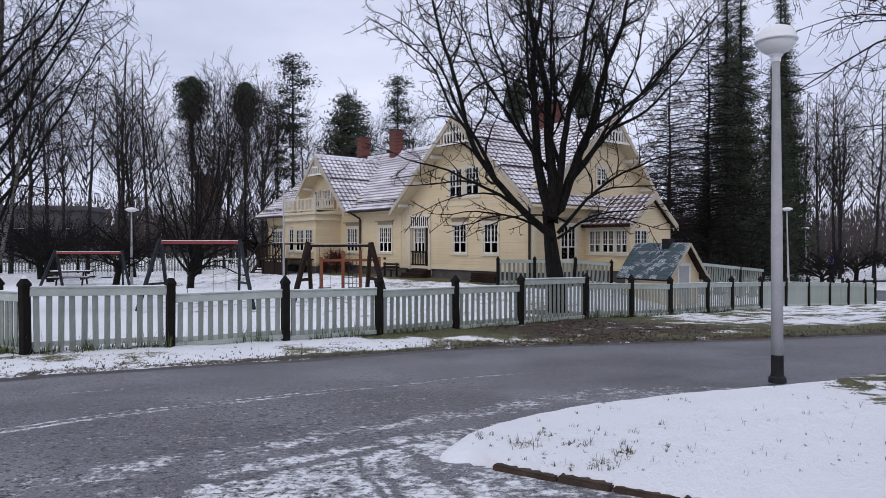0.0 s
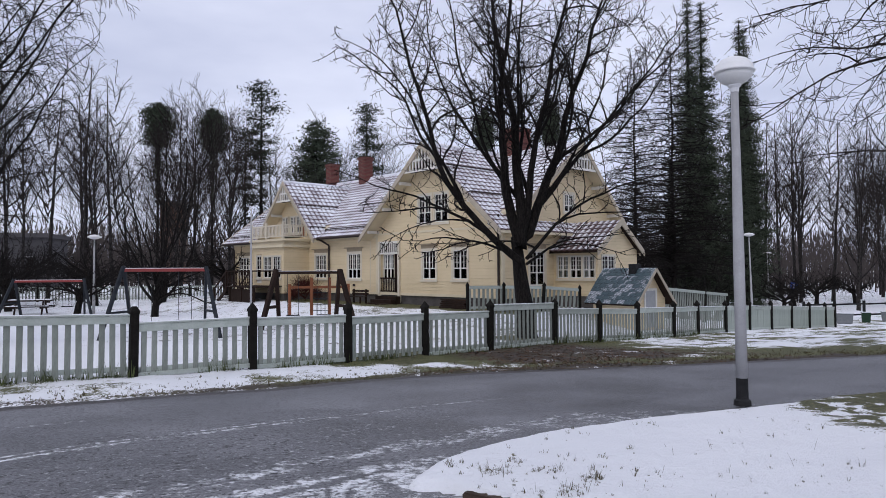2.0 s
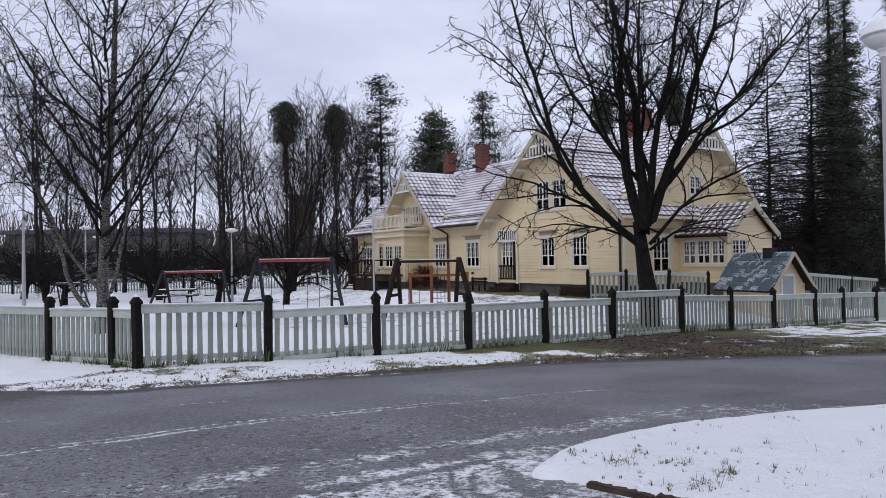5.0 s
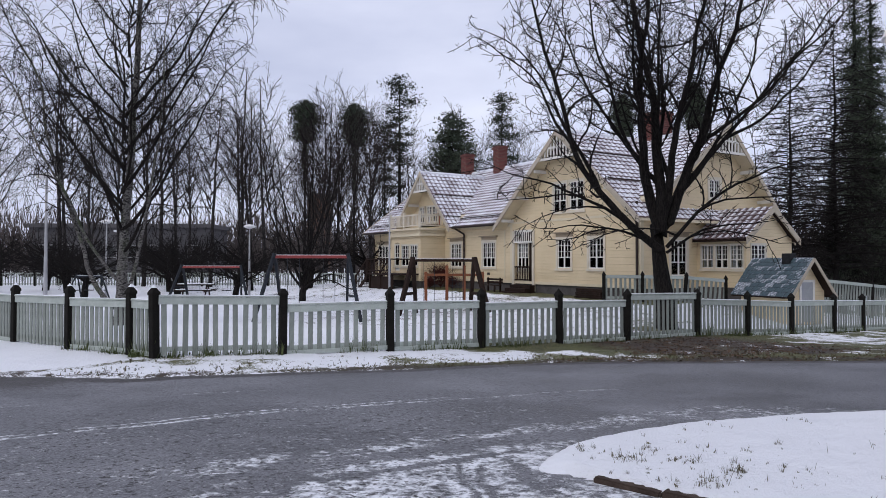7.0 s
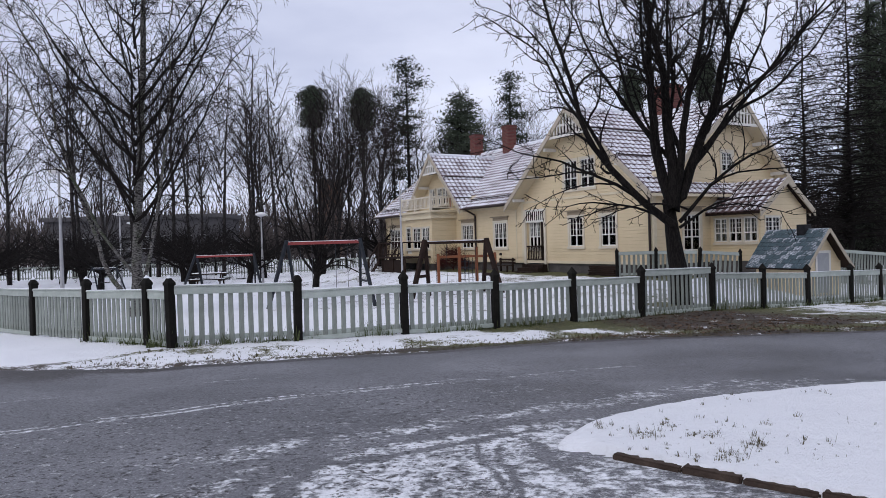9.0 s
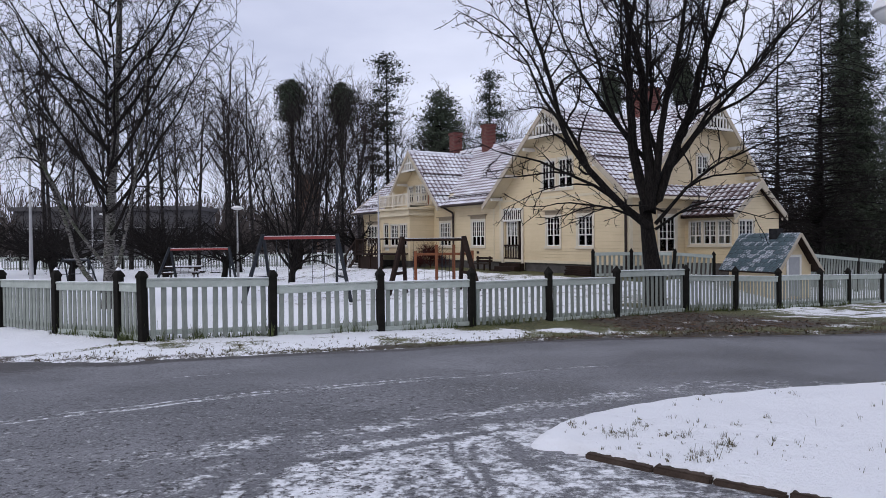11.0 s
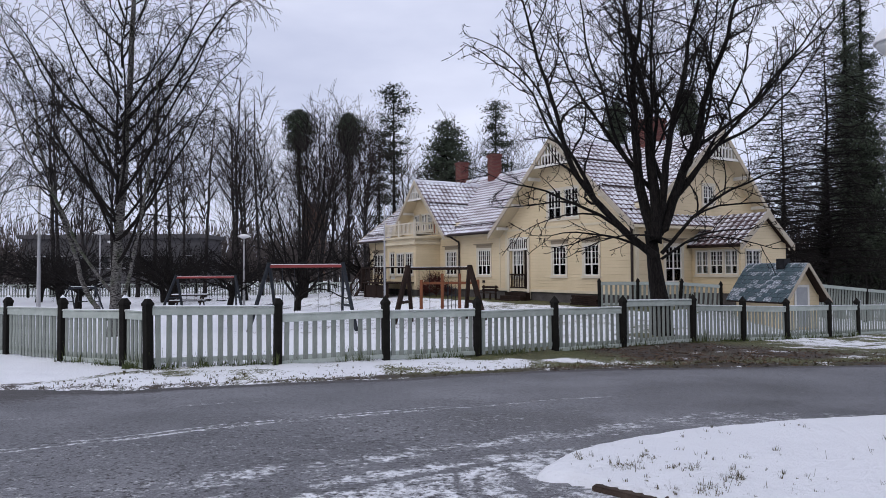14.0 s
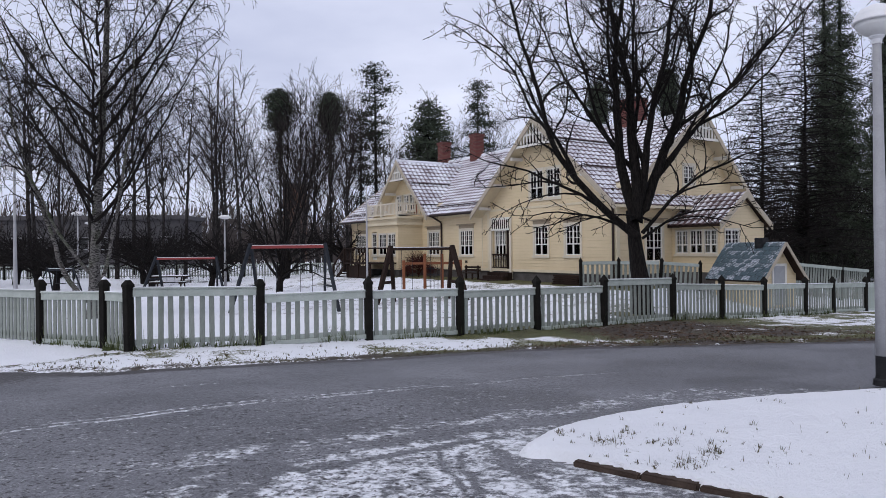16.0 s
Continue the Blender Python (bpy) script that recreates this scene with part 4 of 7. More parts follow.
def rake(plane, at, u_mid, z_mid, u_end, z_end):
    """A bargeboard along a gable's edge."""
    bm = bmesh.new()
    a, b = (u_mid, z_mid), (u_end, z_end)
    q = [(a[0], a[1] + 0.05), (b[0], b[1] + 0.05), (b[0], b[1] - 0.2), (a[0], a[1] - 0.22)]
    return prism("bargeboard", plane, at, q, 0.05, RAKE, villa)


for sg in (1, -1):
    rake("x", -0.76, WING_X, RIDGE_Z, WING_X + sg * (hw + 0.03), RIDGE_Z - WING_SLOPE * (hw + 0.03))
    rake("x", -0.81, LEFT_X, LEFT_Z, LEFT_X + sg * (hl + 0.03), LEFT_Z - LEFT_SLOPE * (hl + 0.03))
rake("y", 0.67, RIDGE_Y, RIDGE_Z, 0.3, RIDGE_Z - SLOPE * (RIDGE_Y - 0.3))
rake("y", 0.67, RIDGE_Y, RIDGE_Z, 9.18, 2.47)
rake("y", -25.0, RIDGE_Y, RIDGE_Z, -0.52, EAVE_Z)
# purlin ends below the overhang
for sg in (1, -1):
    for d in (1.6, 2.9, 4.1):
        part("purlin_end", box((WING_X + sg * d - 0.06, WING_X + sg * d + 0.06, -0.66, 0.0, RIDGE_Z - WING_SLOPE * d - 0.34, RIDGE_Z - WING_SLOPE * d - 0.2)), WHITE, villa)
    for d in (1.5, 2.5):
        part("purlin_end", box((LEFT_X + sg * d - 0.05, LEFT_X + sg * d + 0.05, -0.7, 0.0, LEFT_Z - LEFT_SLOPE * d - 0.36, LEFT_Z - LEFT_SLOPE * d - 0.22)), WHITE, villa)
for yy in (6.2, 7.4, 8.4):
    part("purlin_end", box((0.0, 0.6, yy - 0.06, yy + 0.06, RIDGE_Z - 1.03 * (yy - RIDGE_Y) - 0.42, RIDGE_Z - 1.03 * (yy - RIDGE_Y) - 0.28)), WHITE, villa)


def gable_screen(plane, at, mid, top, slope, drop, tier):
    """The openwork at a gable's head: a tie with slats hung from it and slats up to the peak."""
    w = (drop - 0.1) / slope
    mk = (lambda a, b, z0, z1, d=0.0: (a, b, at - d, at + 0.05 - d, z0, z1)) if plane == "x" else (lambda a, b, z0, z1, d=0.0: (at - 0.05 + d, at + d, a, b, z0, z1))
    screen = part("gable_screen", box(mk(mid - w, mid + w, top - drop, top - drop + 0.1, 0.01), mk(mid - w * 0.62, mid + w * 0.62, top - drop * 0.62, top - drop * 0.62 + 0.09, 0.01)), WHITE, villa)
    n = int(2 * w / 0.2)
    for k in range(n):
        u = mid - w + 2 * w * (k + 0.5) / n
        low, high = top - drop + 0.1, min(top - drop * 0.62, top - 0.12 - slope * abs(u - mid))
        if high - low > 0.05:
            part("gable_slat", box(mk(u - 0.032, u + 0.032, low, high)), WHITE, screen)
        if tier and abs(u - mid) < w * 0.58:
            high = top - 0.15 - slope * abs(u - mid)
            if high - (top - drop * 0.62 + 0.09) > 0.05:
                part("gable_slat", box(mk(u - 0.032, u + 0.032, top - drop * 0.62 + 0.09, high)), WHITE, screen)
    return screen


gable_screen("x", -0.70, WING_X, RIDGE_Z, WING_SLOPE, 1.25, True)
gable_screen("x", -0.74, LEFT_X, LEFT_Z, LEFT_SLOPE, 1.15, True)
gable_screen("y", 0.62, RIDGE_Y, RIDGE_Z, 0.93, 1.25, True)
# dark boards behind the openwork: the shadow in its gaps is in their colour
prism("gable_shade_backing", "x", -0.3, [(WING_X - 1.25, RIDGE_Z - 1.2), (WING_X + 1.25, RIDGE_Z - 1.2), (WING_X, RIDGE_Z - 0.12)], 0.02, DARK_WOOD, villa)
prism("gable_shade_backing", "x", -0.3, [(LEFT_X - 1.0, LEFT_Z - 1.1), (LEFT_X + 1.0, LEFT_Z - 1.1), (LEFT_X, LEFT_Z - 0.12)], 0.02, DARK_WOOD, villa)

prism("gable_shade_backing", "y", 0.3, [(RIDGE_Y - 1.2, RIDGE_Z - 1.2), (RIDGE_Y + 1.2, RIDGE_Z - 1.2), (RIDGE_Y, RIDGE_Z - 0.12)], 0.02, DARK_WOOD, villa)

# ridge caps, gutters, downpipes, snow guards
bm = bmesh.new()
rod(bm, (-25.0, RIDGE_Y, RIDGE_Z + 0.03), (0.62, RIDGE_Y, RIDGE_Z + 0.03), 0.09, sides=8)
rod(bm, (WING_X, -0.7, RIDGE_Z + 0.03), (WING_X, RIDGE_Y, RIDGE_Z + 0.03), 0.085, sides=8)
rod(bm, (LEFT_X, -0.75, LEFT_Z + 0.03), (LEFT_X, 3.9, LEFT_Z + 0.03), 0.085, sides=8)
ridge = part("ridge_tiles", bm, TILES, villa)
for u0, u1 in ((-25.0, -19.7), (-13.2, -8.7)):
    bm = bmesh.new()
    rod(bm, (u0, -0.56, EAVE_Z - 0.05), (u1, -0.56, EAVE_Z - 0.05), 0.065, sides=8)
    part("gutter", bm, PIPE_DARK, villa)


def pipe(points, r=0.05):
    bm = bmesh.new()
    for a, b in zip(points, points[1:]):
        rod(bm, a, b, r, sides=8)
    return part("downpipe", bm, PIPE_DARK, villa)


pipe([(-12.95, -0.56, 3.35), (-12.75, -0.3, 3.15), (-12.62, -0.1, 3.0), (-12.62, -0.1, 0.2)])
pipe([(-0.12, -0.1, 3.9), (-0.12, -0.1, 0.2)])
pipe([(-24.0, -0.56, 3.3), (-24.0, -0.1, 3.0), (-24.0, -0.1, 0.2)])
for t in (0.55, 2.9):
    for u0, u1 in ((-13.0, -9.2), (-24.6, -20.3), (-12.2, -6.6)):
        if t > 2 and u1 == -9.2 or t < 2 and u1 == -6.6:
            continue
        bm = bmesh.new()
        y, z = -0.5 + t * cf, EAVE_Z + t * sf
        bar(bm, (u0, y, z + 0.14), (u1, y, z + 0.14), 0.04, 0.05)
        for k in range(int((u1 - u0) / 0.5) + 1):
            bar(bm, (u0 + k * 0.5, y, z), (u0 + k * 0.5, y, z + 0.16), 0.03, 0.04)
        part("snow_guard", bm, PIPE_DARK, villa)
for t in (0.8, 2.6):
    bm = bmesh.new()
    x, z = LEFT_X + hl - t * kl, LEFT_Z - LEFT_SLOPE * hl + t * kl * LEFT_SLOPE
    y0, y1 = -0.6, 0.4 + t * 0.75
    bar(bm, (x, y0, z + 0.13), (x, y1, z + 0.13), 0.04, 0.05)
    for k in range(int((y1 - y0) / 0.5) + 1):
        bar(bm, (x, y0 + k * 0.5, z), (x, y0 + k * 0.5, z + 0.15), 0.03, 0.04)
    part("snow_guard", bm, PIPE_DARK, villa)
for t in (2.4, 4.4):
    bm = bmesh.new()
    x, z = WING_X + hw - t * kw, RIDGE_Z - WING_SLOPE * hw + t * kw * WING_SLOPE
    bar(bm, (x, -0.5, z + 0.13), (x, 1.2 + t * 0.45, z + 0.13), 0.04, 0.05)
    part("snow_guard", bm, PIPE_DARK, villa)


def chimney(x, y, w, d, z0, z1):
    c = part("chimney", box((x - w / 2, x + w / 2, y - d / 2, y + d / 2, z0, z1 - 0.16), (x - w / 2 - 0.05, x + w / 2 + 0.05, y - d / 2 - 0.05, y + d / 2 + 0.05, z1 - 0.16, z1)), BRICK, villa, "red brick chimney")
    part("flue_cap", box((x - w / 2 - 0.02, x + w / 2 + 0.02, y - d / 2 - 0.02, y + d / 2 + 0.02, z1 + 0.002, z1 + 0.05)), PIPE_DARK, c)


chimney(-15.6, 4.5, 0.62, 0.62, 6.5, 8.62)
chimney(-19.3, 4.5, 0.62, 0.62, 6.5, 8.62)
chimney(-3.6, 5.0, 1.05, 0.85, 6.5, 8.55)
chimney(-9.6, 5.6, 0.4, 0.4, 6.3, 8.0)

# recessed entrance: slatted screen above, balustrade, glazed door behind, steps
part("porch_back_wall", box((-8.1, -8.02, 0.1, 0.16, 0.56, 2.45), (-8.02, -7.15, 0.1, 0.16, 0.56, 1.13), (-8.02, -7.15, 0.1, 0.16, 2.42, 2.45)), CREAM_PLAIN, villa)
part("porch_side_wall", box((-8.18, -8.102, 0.18, 1.0, 0.55, 2.5), (-6.718, -6.64, 0.18, 1.0, 0.55, 2.5), (-8.1, -6.72, 0.18, 1.0, 2.451, 2.5)), CREAM_PLAIN, villa)
part("porch_floor", box((-8.1, -6.72, -0.02, 0.9, 0.46, 0.56)), DARK_WOOD, villa)
house_window("x", 0.1, -7.6, 1.14, 2.42, 0.84, 3, cap=False, casing=0.03, transom=0.55)
part("entrance_door", box((-7.14, -6.73, 0.1, 0.16, 0.57, 2.44)), DARK_WOOD, villa, "dark wooden entrance door")
screen = part("entrance_screen", box((-8.24, -6.6, -0.06, -0.02, 2.94, 3.04), (-8.24, -6.6, -0.06, -0.02, 2.42, 2.5)), WHITE, villa)
for k in range(10):
    u = -8.14 + k * 0.16
    part("slat", box((u - 0.03, u + 0.03, -0.055, -0.035, 2.5, 2.94)), WHITE, screen)
# dark sheet laid behind the slats as the shade in their gaps
part("entrance_shade", box((-8.2, -6.64, -0.012, -0.002, 2.5, 2.94)), DARK_WOOD, villa)
for u in (-8.2, -6.64):
    part("entrance_post", box((u - 0.07, u + 0.07, -0.09, 0.03, 0.1, 3.02)), CASING, villa)
rail = part("balustrade", box((-8.12, -6.95, -0.05, 0.01, 1.22, 1.29)), DARK_WOOD, villa)
part("bottom_rail", box((-8.12, -6.95, -0.045, 0.005, 0.6, 0.66)), DARK_WOOD, rail)
for k in range(9):
    part("baluster", box((-8.05 + k * 0.13, -8.015 + k * 0.13, -0.035, -0.005, 0.66, 1.22)), DARK_WOOD, rail)
for k in range(3):
    part("step", box((-8.1, -6.5, -0.36 - 0.3 * k, -0.08 - 0.3 * k, -0.3, 0.40 - 0.16 * k)), DARK_WOOD, villa)

# glazed porch with the balcony on it
PX0, PX1, PY = -18.3, -14.8, -1.6
porch_holes = [(-17.95, -17.35, 0.95, 2.6), (-17.1, -16.15, 1.25, 2.45), (-16.0, -15.1, 1.25, 2.45)]
wall("porch_front", "x", PY, PX0, PX1, 0.4, 2.95, porch_holes, 0.12)
part("porch_side", box((PX1 - 0.12, PX1, PY + 0.12, 0, 0.4, 2.95)), CREAM, villa)
part("porch_side", box((PX0, PX0 + 0.12, PY + 0.12, 0, 0.4, 2.95)), CREAM, villa)
part("porch_plinth", box((PX0 + 0.05, PX1 - 0.05, PY + 0.05, 0.0, -0.5, 0.4)), STONE, villa)
house_window("x", PY, -17.65, 1.25, 2.5, 0.55, 1, cap=False, casing=0.06)
part("porch_door", box((-17.93, -17.37, PY + 0.03, PY + 0.08, 0.95, 1.13)), WHITE, villa)
house_window("x", PY, -16.62, 1.25, 2.45, 0.9, 2, cap=False, casing=0.07)
house_window("x", PY, -15.55, 1.25, 2.45, 0.86, 2, cap=False, casing=0.07)
part("balcony_floor", box((PX0 - 0.15, PX1 + 0.12, PY - 0.15, 0.0, 2.95, 3.1), (PX0 - 0.05, PX1 + 0.04, PY - 0.05, 0.0, 3.1, 3.3), (PX0 - 0.2, PX1 + 0.2, PY - 0.2, 0.0, 3.3, 3.42)), CREAM_PLAIN, villa)
rail = part("balcony_railing", box((PX0 - 0.1, PX1 + 0.1, PY - 0.13, PY - 0.07, 4.12, 4.2), (PX0 - 0.1, PX1 + 0.1, PY - 0.125, PY - 0.075, 3.52, 3.58), (PX1 + 0.07, PX1 + 0.13, PY - 0.07, 0.0, 4.12, 4.2), (PX1 + 0.075, PX1 + 0.125, PY - 0.07, 0.0, 3.52, 3.58)), CASING, villa)
for u in (PX0 - 0.1, (PX0 + PX1) / 2, PX1 + 0.1):
    part("railing_post", box((u - 0.06, u + 0.06, PY - 0.16, PY - 0.04, 3.42, 4.34)), CASING, rail)
for k in range(22):
    u = PX0 + 0.05 + k * (PX1 - PX0) / 22
    part("baluster", box((u - 0.03, u + 0.03, PY - 0.115, PY - 0.085, 3.58, 4.12)), CASING, rail)
for k in range(9):
    v = PY + 0.08 + k * 0.17
    part("baluster", box((PX1 + 0.085, PX1 + 0.115, v - 0.03, v + 0.03, 3.58, 4.12)), CASING, rail)

# brown deck with stairs and open railings before the porch
DX = -18.1
deck = part("deck", box((DX, -15.0, -3.4, PY - 0.003, 0.74, 0.82), (DX + 0.1, DX + 0.25, -3.3, -3.15, -0.5, 0.74), (-16.6, -16.45, -3.3, -3.15, -0.5, 0.74), (-15.25, -15.1, -3.3, -3.15, -0.5, 0.74), (DX + 0.1, -15.2, -3.25, -3.2, -0.3, 0.66)), DARK_WOOD, villa, "dark brown wooden deck")
rails = part("deck_railing", box((DX, -15.0, -3.4, -3.31, 1.6, 1.67), (DX, -15.0, -3.37, -3.33, 0.96, 1.01), (-15.09, -15.0, -3.31, PY - 0.01, 1.6, 1.67)), DARK_WOOD, villa)
for k in range(17):
    u = DX + 0.1 + k * 0.185
    w = 0.045 if k % 5 == 0 else 0.016
    part("baluster", box((u - w, u + w, -3.37, -3.33, 0.82, 1.6)), DARK_WOOD, rails)
for k in range(5):
    part("step", box((DX - 0.3 * (k + 1), DX - 0.3 * k - 0.01, -3.35, -1.95, 0.5 - 0.19 * k, 0.56 - 0.19 * k)), DARK_WOOD, villa, "worn brown stair tread")
for y in (-3.38, -1.92):
    bm = bmesh.new()
    bar(bm, (DX, y, 0.6), (DX - 1.6, y, -0.42), 0.05, 0.2)
    part("stringer", bm, DARK_WOOD, villa)
    bm = bmesh.new()
    bar(bm, (DX, y, 1.64), (DX - 1.6, y, 0.62), 0.06, 0.08)
    bar(bm, (DX, y, 1.15), (DX - 1.6, y, 0.13), 0.035, 0.05)
    bar(bm, (DX, y, 0.5), (DX, y, 1.7), 0.08, 0.08)
    bar(bm, (DX - 1.6, y, -0.5), (DX - 1.6, y, 0.7), 0.08, 0.08)
    hand = part("stair_railing", bm, DARK_WOOD, villa)
    for k in range(7):
        u = 0.2 + 0.2 * k
        part("baluster", box((DX - u - 0.014, DX - u + 0.014, y - 0.014, y + 0.014, 0.75 - 0.64 * u, 1.62 - 0.64 * u)), DARK_WOOD, hand)

# bay on the side wall
BX, BY0, BY1 = 2.3, 3.3, 6.1
wall("bay_front", "x", BY0, 0.0, BX, 0.5, 2.5, [(0.22, 0.8, 1.25, 2.2), (0.9, 1.48, 1.25, 2.2), (1.58, 2.16, 1.25, 2.2)], 0.14)
wall("bay_side", "y", BX, BY0 + 0.14, BY1, 0.5, 2.5, [(3.6, 4.5, 1.25, 2.2)], 0.14)
part("bay_back", box((0, BX, BY1, BY1 + 0.14, 0.5, 2.5)), CREAM, villa)
part("bay_plinth", box((0, BX - 0.05, BY0 + 0.05, BY1, -0.8, 0.498)), STONE, villa)
part("bay_partition", box((0.02, BX - 0.15, 4.6, 4.65, 0.5, 2.5)), ROOM_SHADE, villa)
prism("bay_gable", "y", BX, [(BY0, 2.5), (BY1, 2.5), (4.7, 3.62)], 0.14, CREAM, villa)
for u, c in ((0.51, 0.4), (1.19, 0), (1.87, 0.3)):
    house_window("x", BY0, u, 1.25, 2.2, 0.58, 2, cap=False, casing=0.045, curtain=c)
house_window("y", BX, 4.05, 1.25, 2.2, 0.9, 2, cap=False, casing=0.06)
run_y = math.hypot(1.72, 1.3)
tile_roof("bay_roof", lambda u, t: (u, 2.98 + t * 1.72 / run_y, 2.42 + t * 1.3 / run_y), 0.02, BX + 0.22, run_y, TILES_BARE)
tile_roof("bay_roof", lambda u, t: (u, 6.42 - t * 1.72 / run_y, 2.42 + t * 1.3 / run_y), 0.02, BX + 0.22, run_y, TILES_BARE)
slab("roof_deck", [(0.02, 2.98, 2.4), (BX + 0.2, 2.98, 2.4), (BX + 0.2, 4.7, 3.7), (0.02, 4.7, 3.7)], 0.08, DARK_WOOD)
slab("roof_deck", [(0.02, 6.42, 2.4), (BX + 0.2, 6.42, 2.4), (BX + 0.2, 4.7, 3.7), (0.02, 4.7, 3.7)], 0.08, DARK_WOOD)
rake("y", BX + 0.28, 4.7, 3.72, 2.95, 2.4)
rake("y", BX + 0.28, 4.7, 3.72, 6.45, 2.4)


# ---- trees ----
def unit(v):
    return v / (np.linalg.norm(v) + 1e-9)


def branching(seed, height, radius, levels, limbs, spread, first=0.25, droop=0.0, up=0.25, wiggle=0.12, lean=(0, 0), seglen=0.5, shrink=(0.55, 0.75), counts=(7, 6, 5), stop=0.006, fork=False):
    """A bare tree as chains of points with radii: (level, points, radii)."""
    r = np.random.default_rng(seed)
    chains = []

    def grow(p, d, length, rad, level):
        n = max(3, int(length / (seglen * (0.6 if level > 1 else 1.0))))
        pts, rads, dirs = [p], [rad], []
        end = max(stop * 0.7, rad * (0.12 if level else 0.2))
        for k in range(n):
            bend = r.normal(0, wiggle * (0.5 if level == 0 else 1), 3)
            lift = up * (0.25 if level else 0.1) if level < levels - 1 else up * 0.1 - droop
            d = unit(d + bend + np.array((0, 0, lift)))
            p = p + d * length / n
            pts.append(p)
            dirs.append(d)
            rads.append(rad + (end - rad) * ((k + 1) / n) ** 0.85)
        chains.append((level, np.array(pts), np.array(rads)))
        if level >= levels - 1:
            return
        m = limbs if level == 0 else counts[min(level - 1, len(counts) - 1)]
        lo = first if level == 0 else 0.18
        for j in range(m):
            f = lo + (1 - lo) * (j + r.uniform(0.1, 0.9)) / m
            i = min(n - 1, int(f * n))
            axis = dirs[i]
            side = unit(np.cross(axis, r.normal(size=3)))
            ang = math.radians(spread[min(level, len(spread) - 1)] * r.uniform(0.7, 1.25))
            nd = unit(axis * math.cos(ang) + side * math.sin(ang))
            if level == 0:
                az = j * 2.4 + r.uniform(-0.5, 0.5)
                side = np.array((math.cos(az), math.sin(az), 0))
                nd = unit(axis * math.cos(ang) + side * math.sin(ang))
            ln = length * r.uniform(*shrink) * (1.0 if level else (1.15 - 0.75 * f))
            grow(pts[i] + (pts[i + 1] - pts[i]) * 0.5, nd, ln, max(stop, rads[i] * r.uniform(0.42, 0.62)), level + 1)

    grow(np.zeros(3), unit(np.array((lean[0], lean[1], 1.0))), height, radius, 0)
    return chains


def tubes(chains, sides):
    """Verts and faces of tapering tubes along chains."""
    vs, fs, base = [], [], 0
    for level, pts, rads in chains:
        sd = sides[min(level, len(sides) - 1)]
        d = np.gradient(pts, axis=0)
        d /= np.linalg.norm(d, axis=1)[:, None] + 1e-9
        ref = np.where(np.abs(d[:, 2:3]) > 0.9, np.array([[1.0, 0, 0]]), np.array([[0, 0, 1.0]]))
        a = np.cross(d, ref)
        a /= np.linalg.norm(a, axis=1)[:, None] + 1e-9
        b = np.cross(d, a)
        ang = np.arange(sd) * 2 * math.pi / sd
        ring = pts[:, None, :] + rads[:, None, None] * (np.cos(ang)[None, :, None] * a[:, None, :] + np.sin(ang)[None, :, None] * b[:, None, :])
        vs.append(ring.reshape(-1, 3))
        n = len(pts)
        i = base + np.arange((n - 1) * sd).reshape(n - 1, sd)
        fs.append(np.stack((i, np.roll(i, -1, 1), np.roll(i, -1, 1) + sd, i + sd), -1).reshape(-1, 4))
        base += n * sd
    return np.concatenate(vs), np.concatenate(fs)


def bare_tree(name, chains, m, label, bark_mat, twig_mat, group="", sides=(9, 6, 4, 3), split=2, parts=("trunk", "crown")):
    tree = thing(name, m, label, "tree", group)
    low = [c for c in chains if c[0] < split]
    high = [c for c in chains if c[0] >= split]
    v, f = tubes(low, sides)
    soup(parts[0], v, f, bark_mat, tree, smooth=True)
    if high:
        v, f = tubes(high, sides)
        soup(parts[1], v, f, twig_mat, tree, "fine bare twigs")
    return tree


def sprays(rng, centres, size, flat, count):
    """Small pointed needle tufts strewn about centres, as loose triangles."""
    n = len(centres) * count
    c = np.repeat(centres, count, 0) + rng.normal(0, 1, (n, 3)) * size * np.array((1, 1, flat))
    d = rng.normal(0, 1, (n, 3)) * np.array((1, 1, 0.6))
    d /= np.linalg.norm(d, axis=1)[:, None]
    s = np.cross(d, rng.normal(0, 1, (n, 3)))
    s /= np.linalg.norm(s, axis=1)[:, None]
    ln = rng.uniform(0.5, 1.1, (n, 1)) * size * 0.9
    v = np.stack((c - s * ln * 0.22, c + s * ln * 0.22, c + d * ln), 1).reshape(-1, 3)
    return v, np.arange(n * 3).reshape(-1, 3)


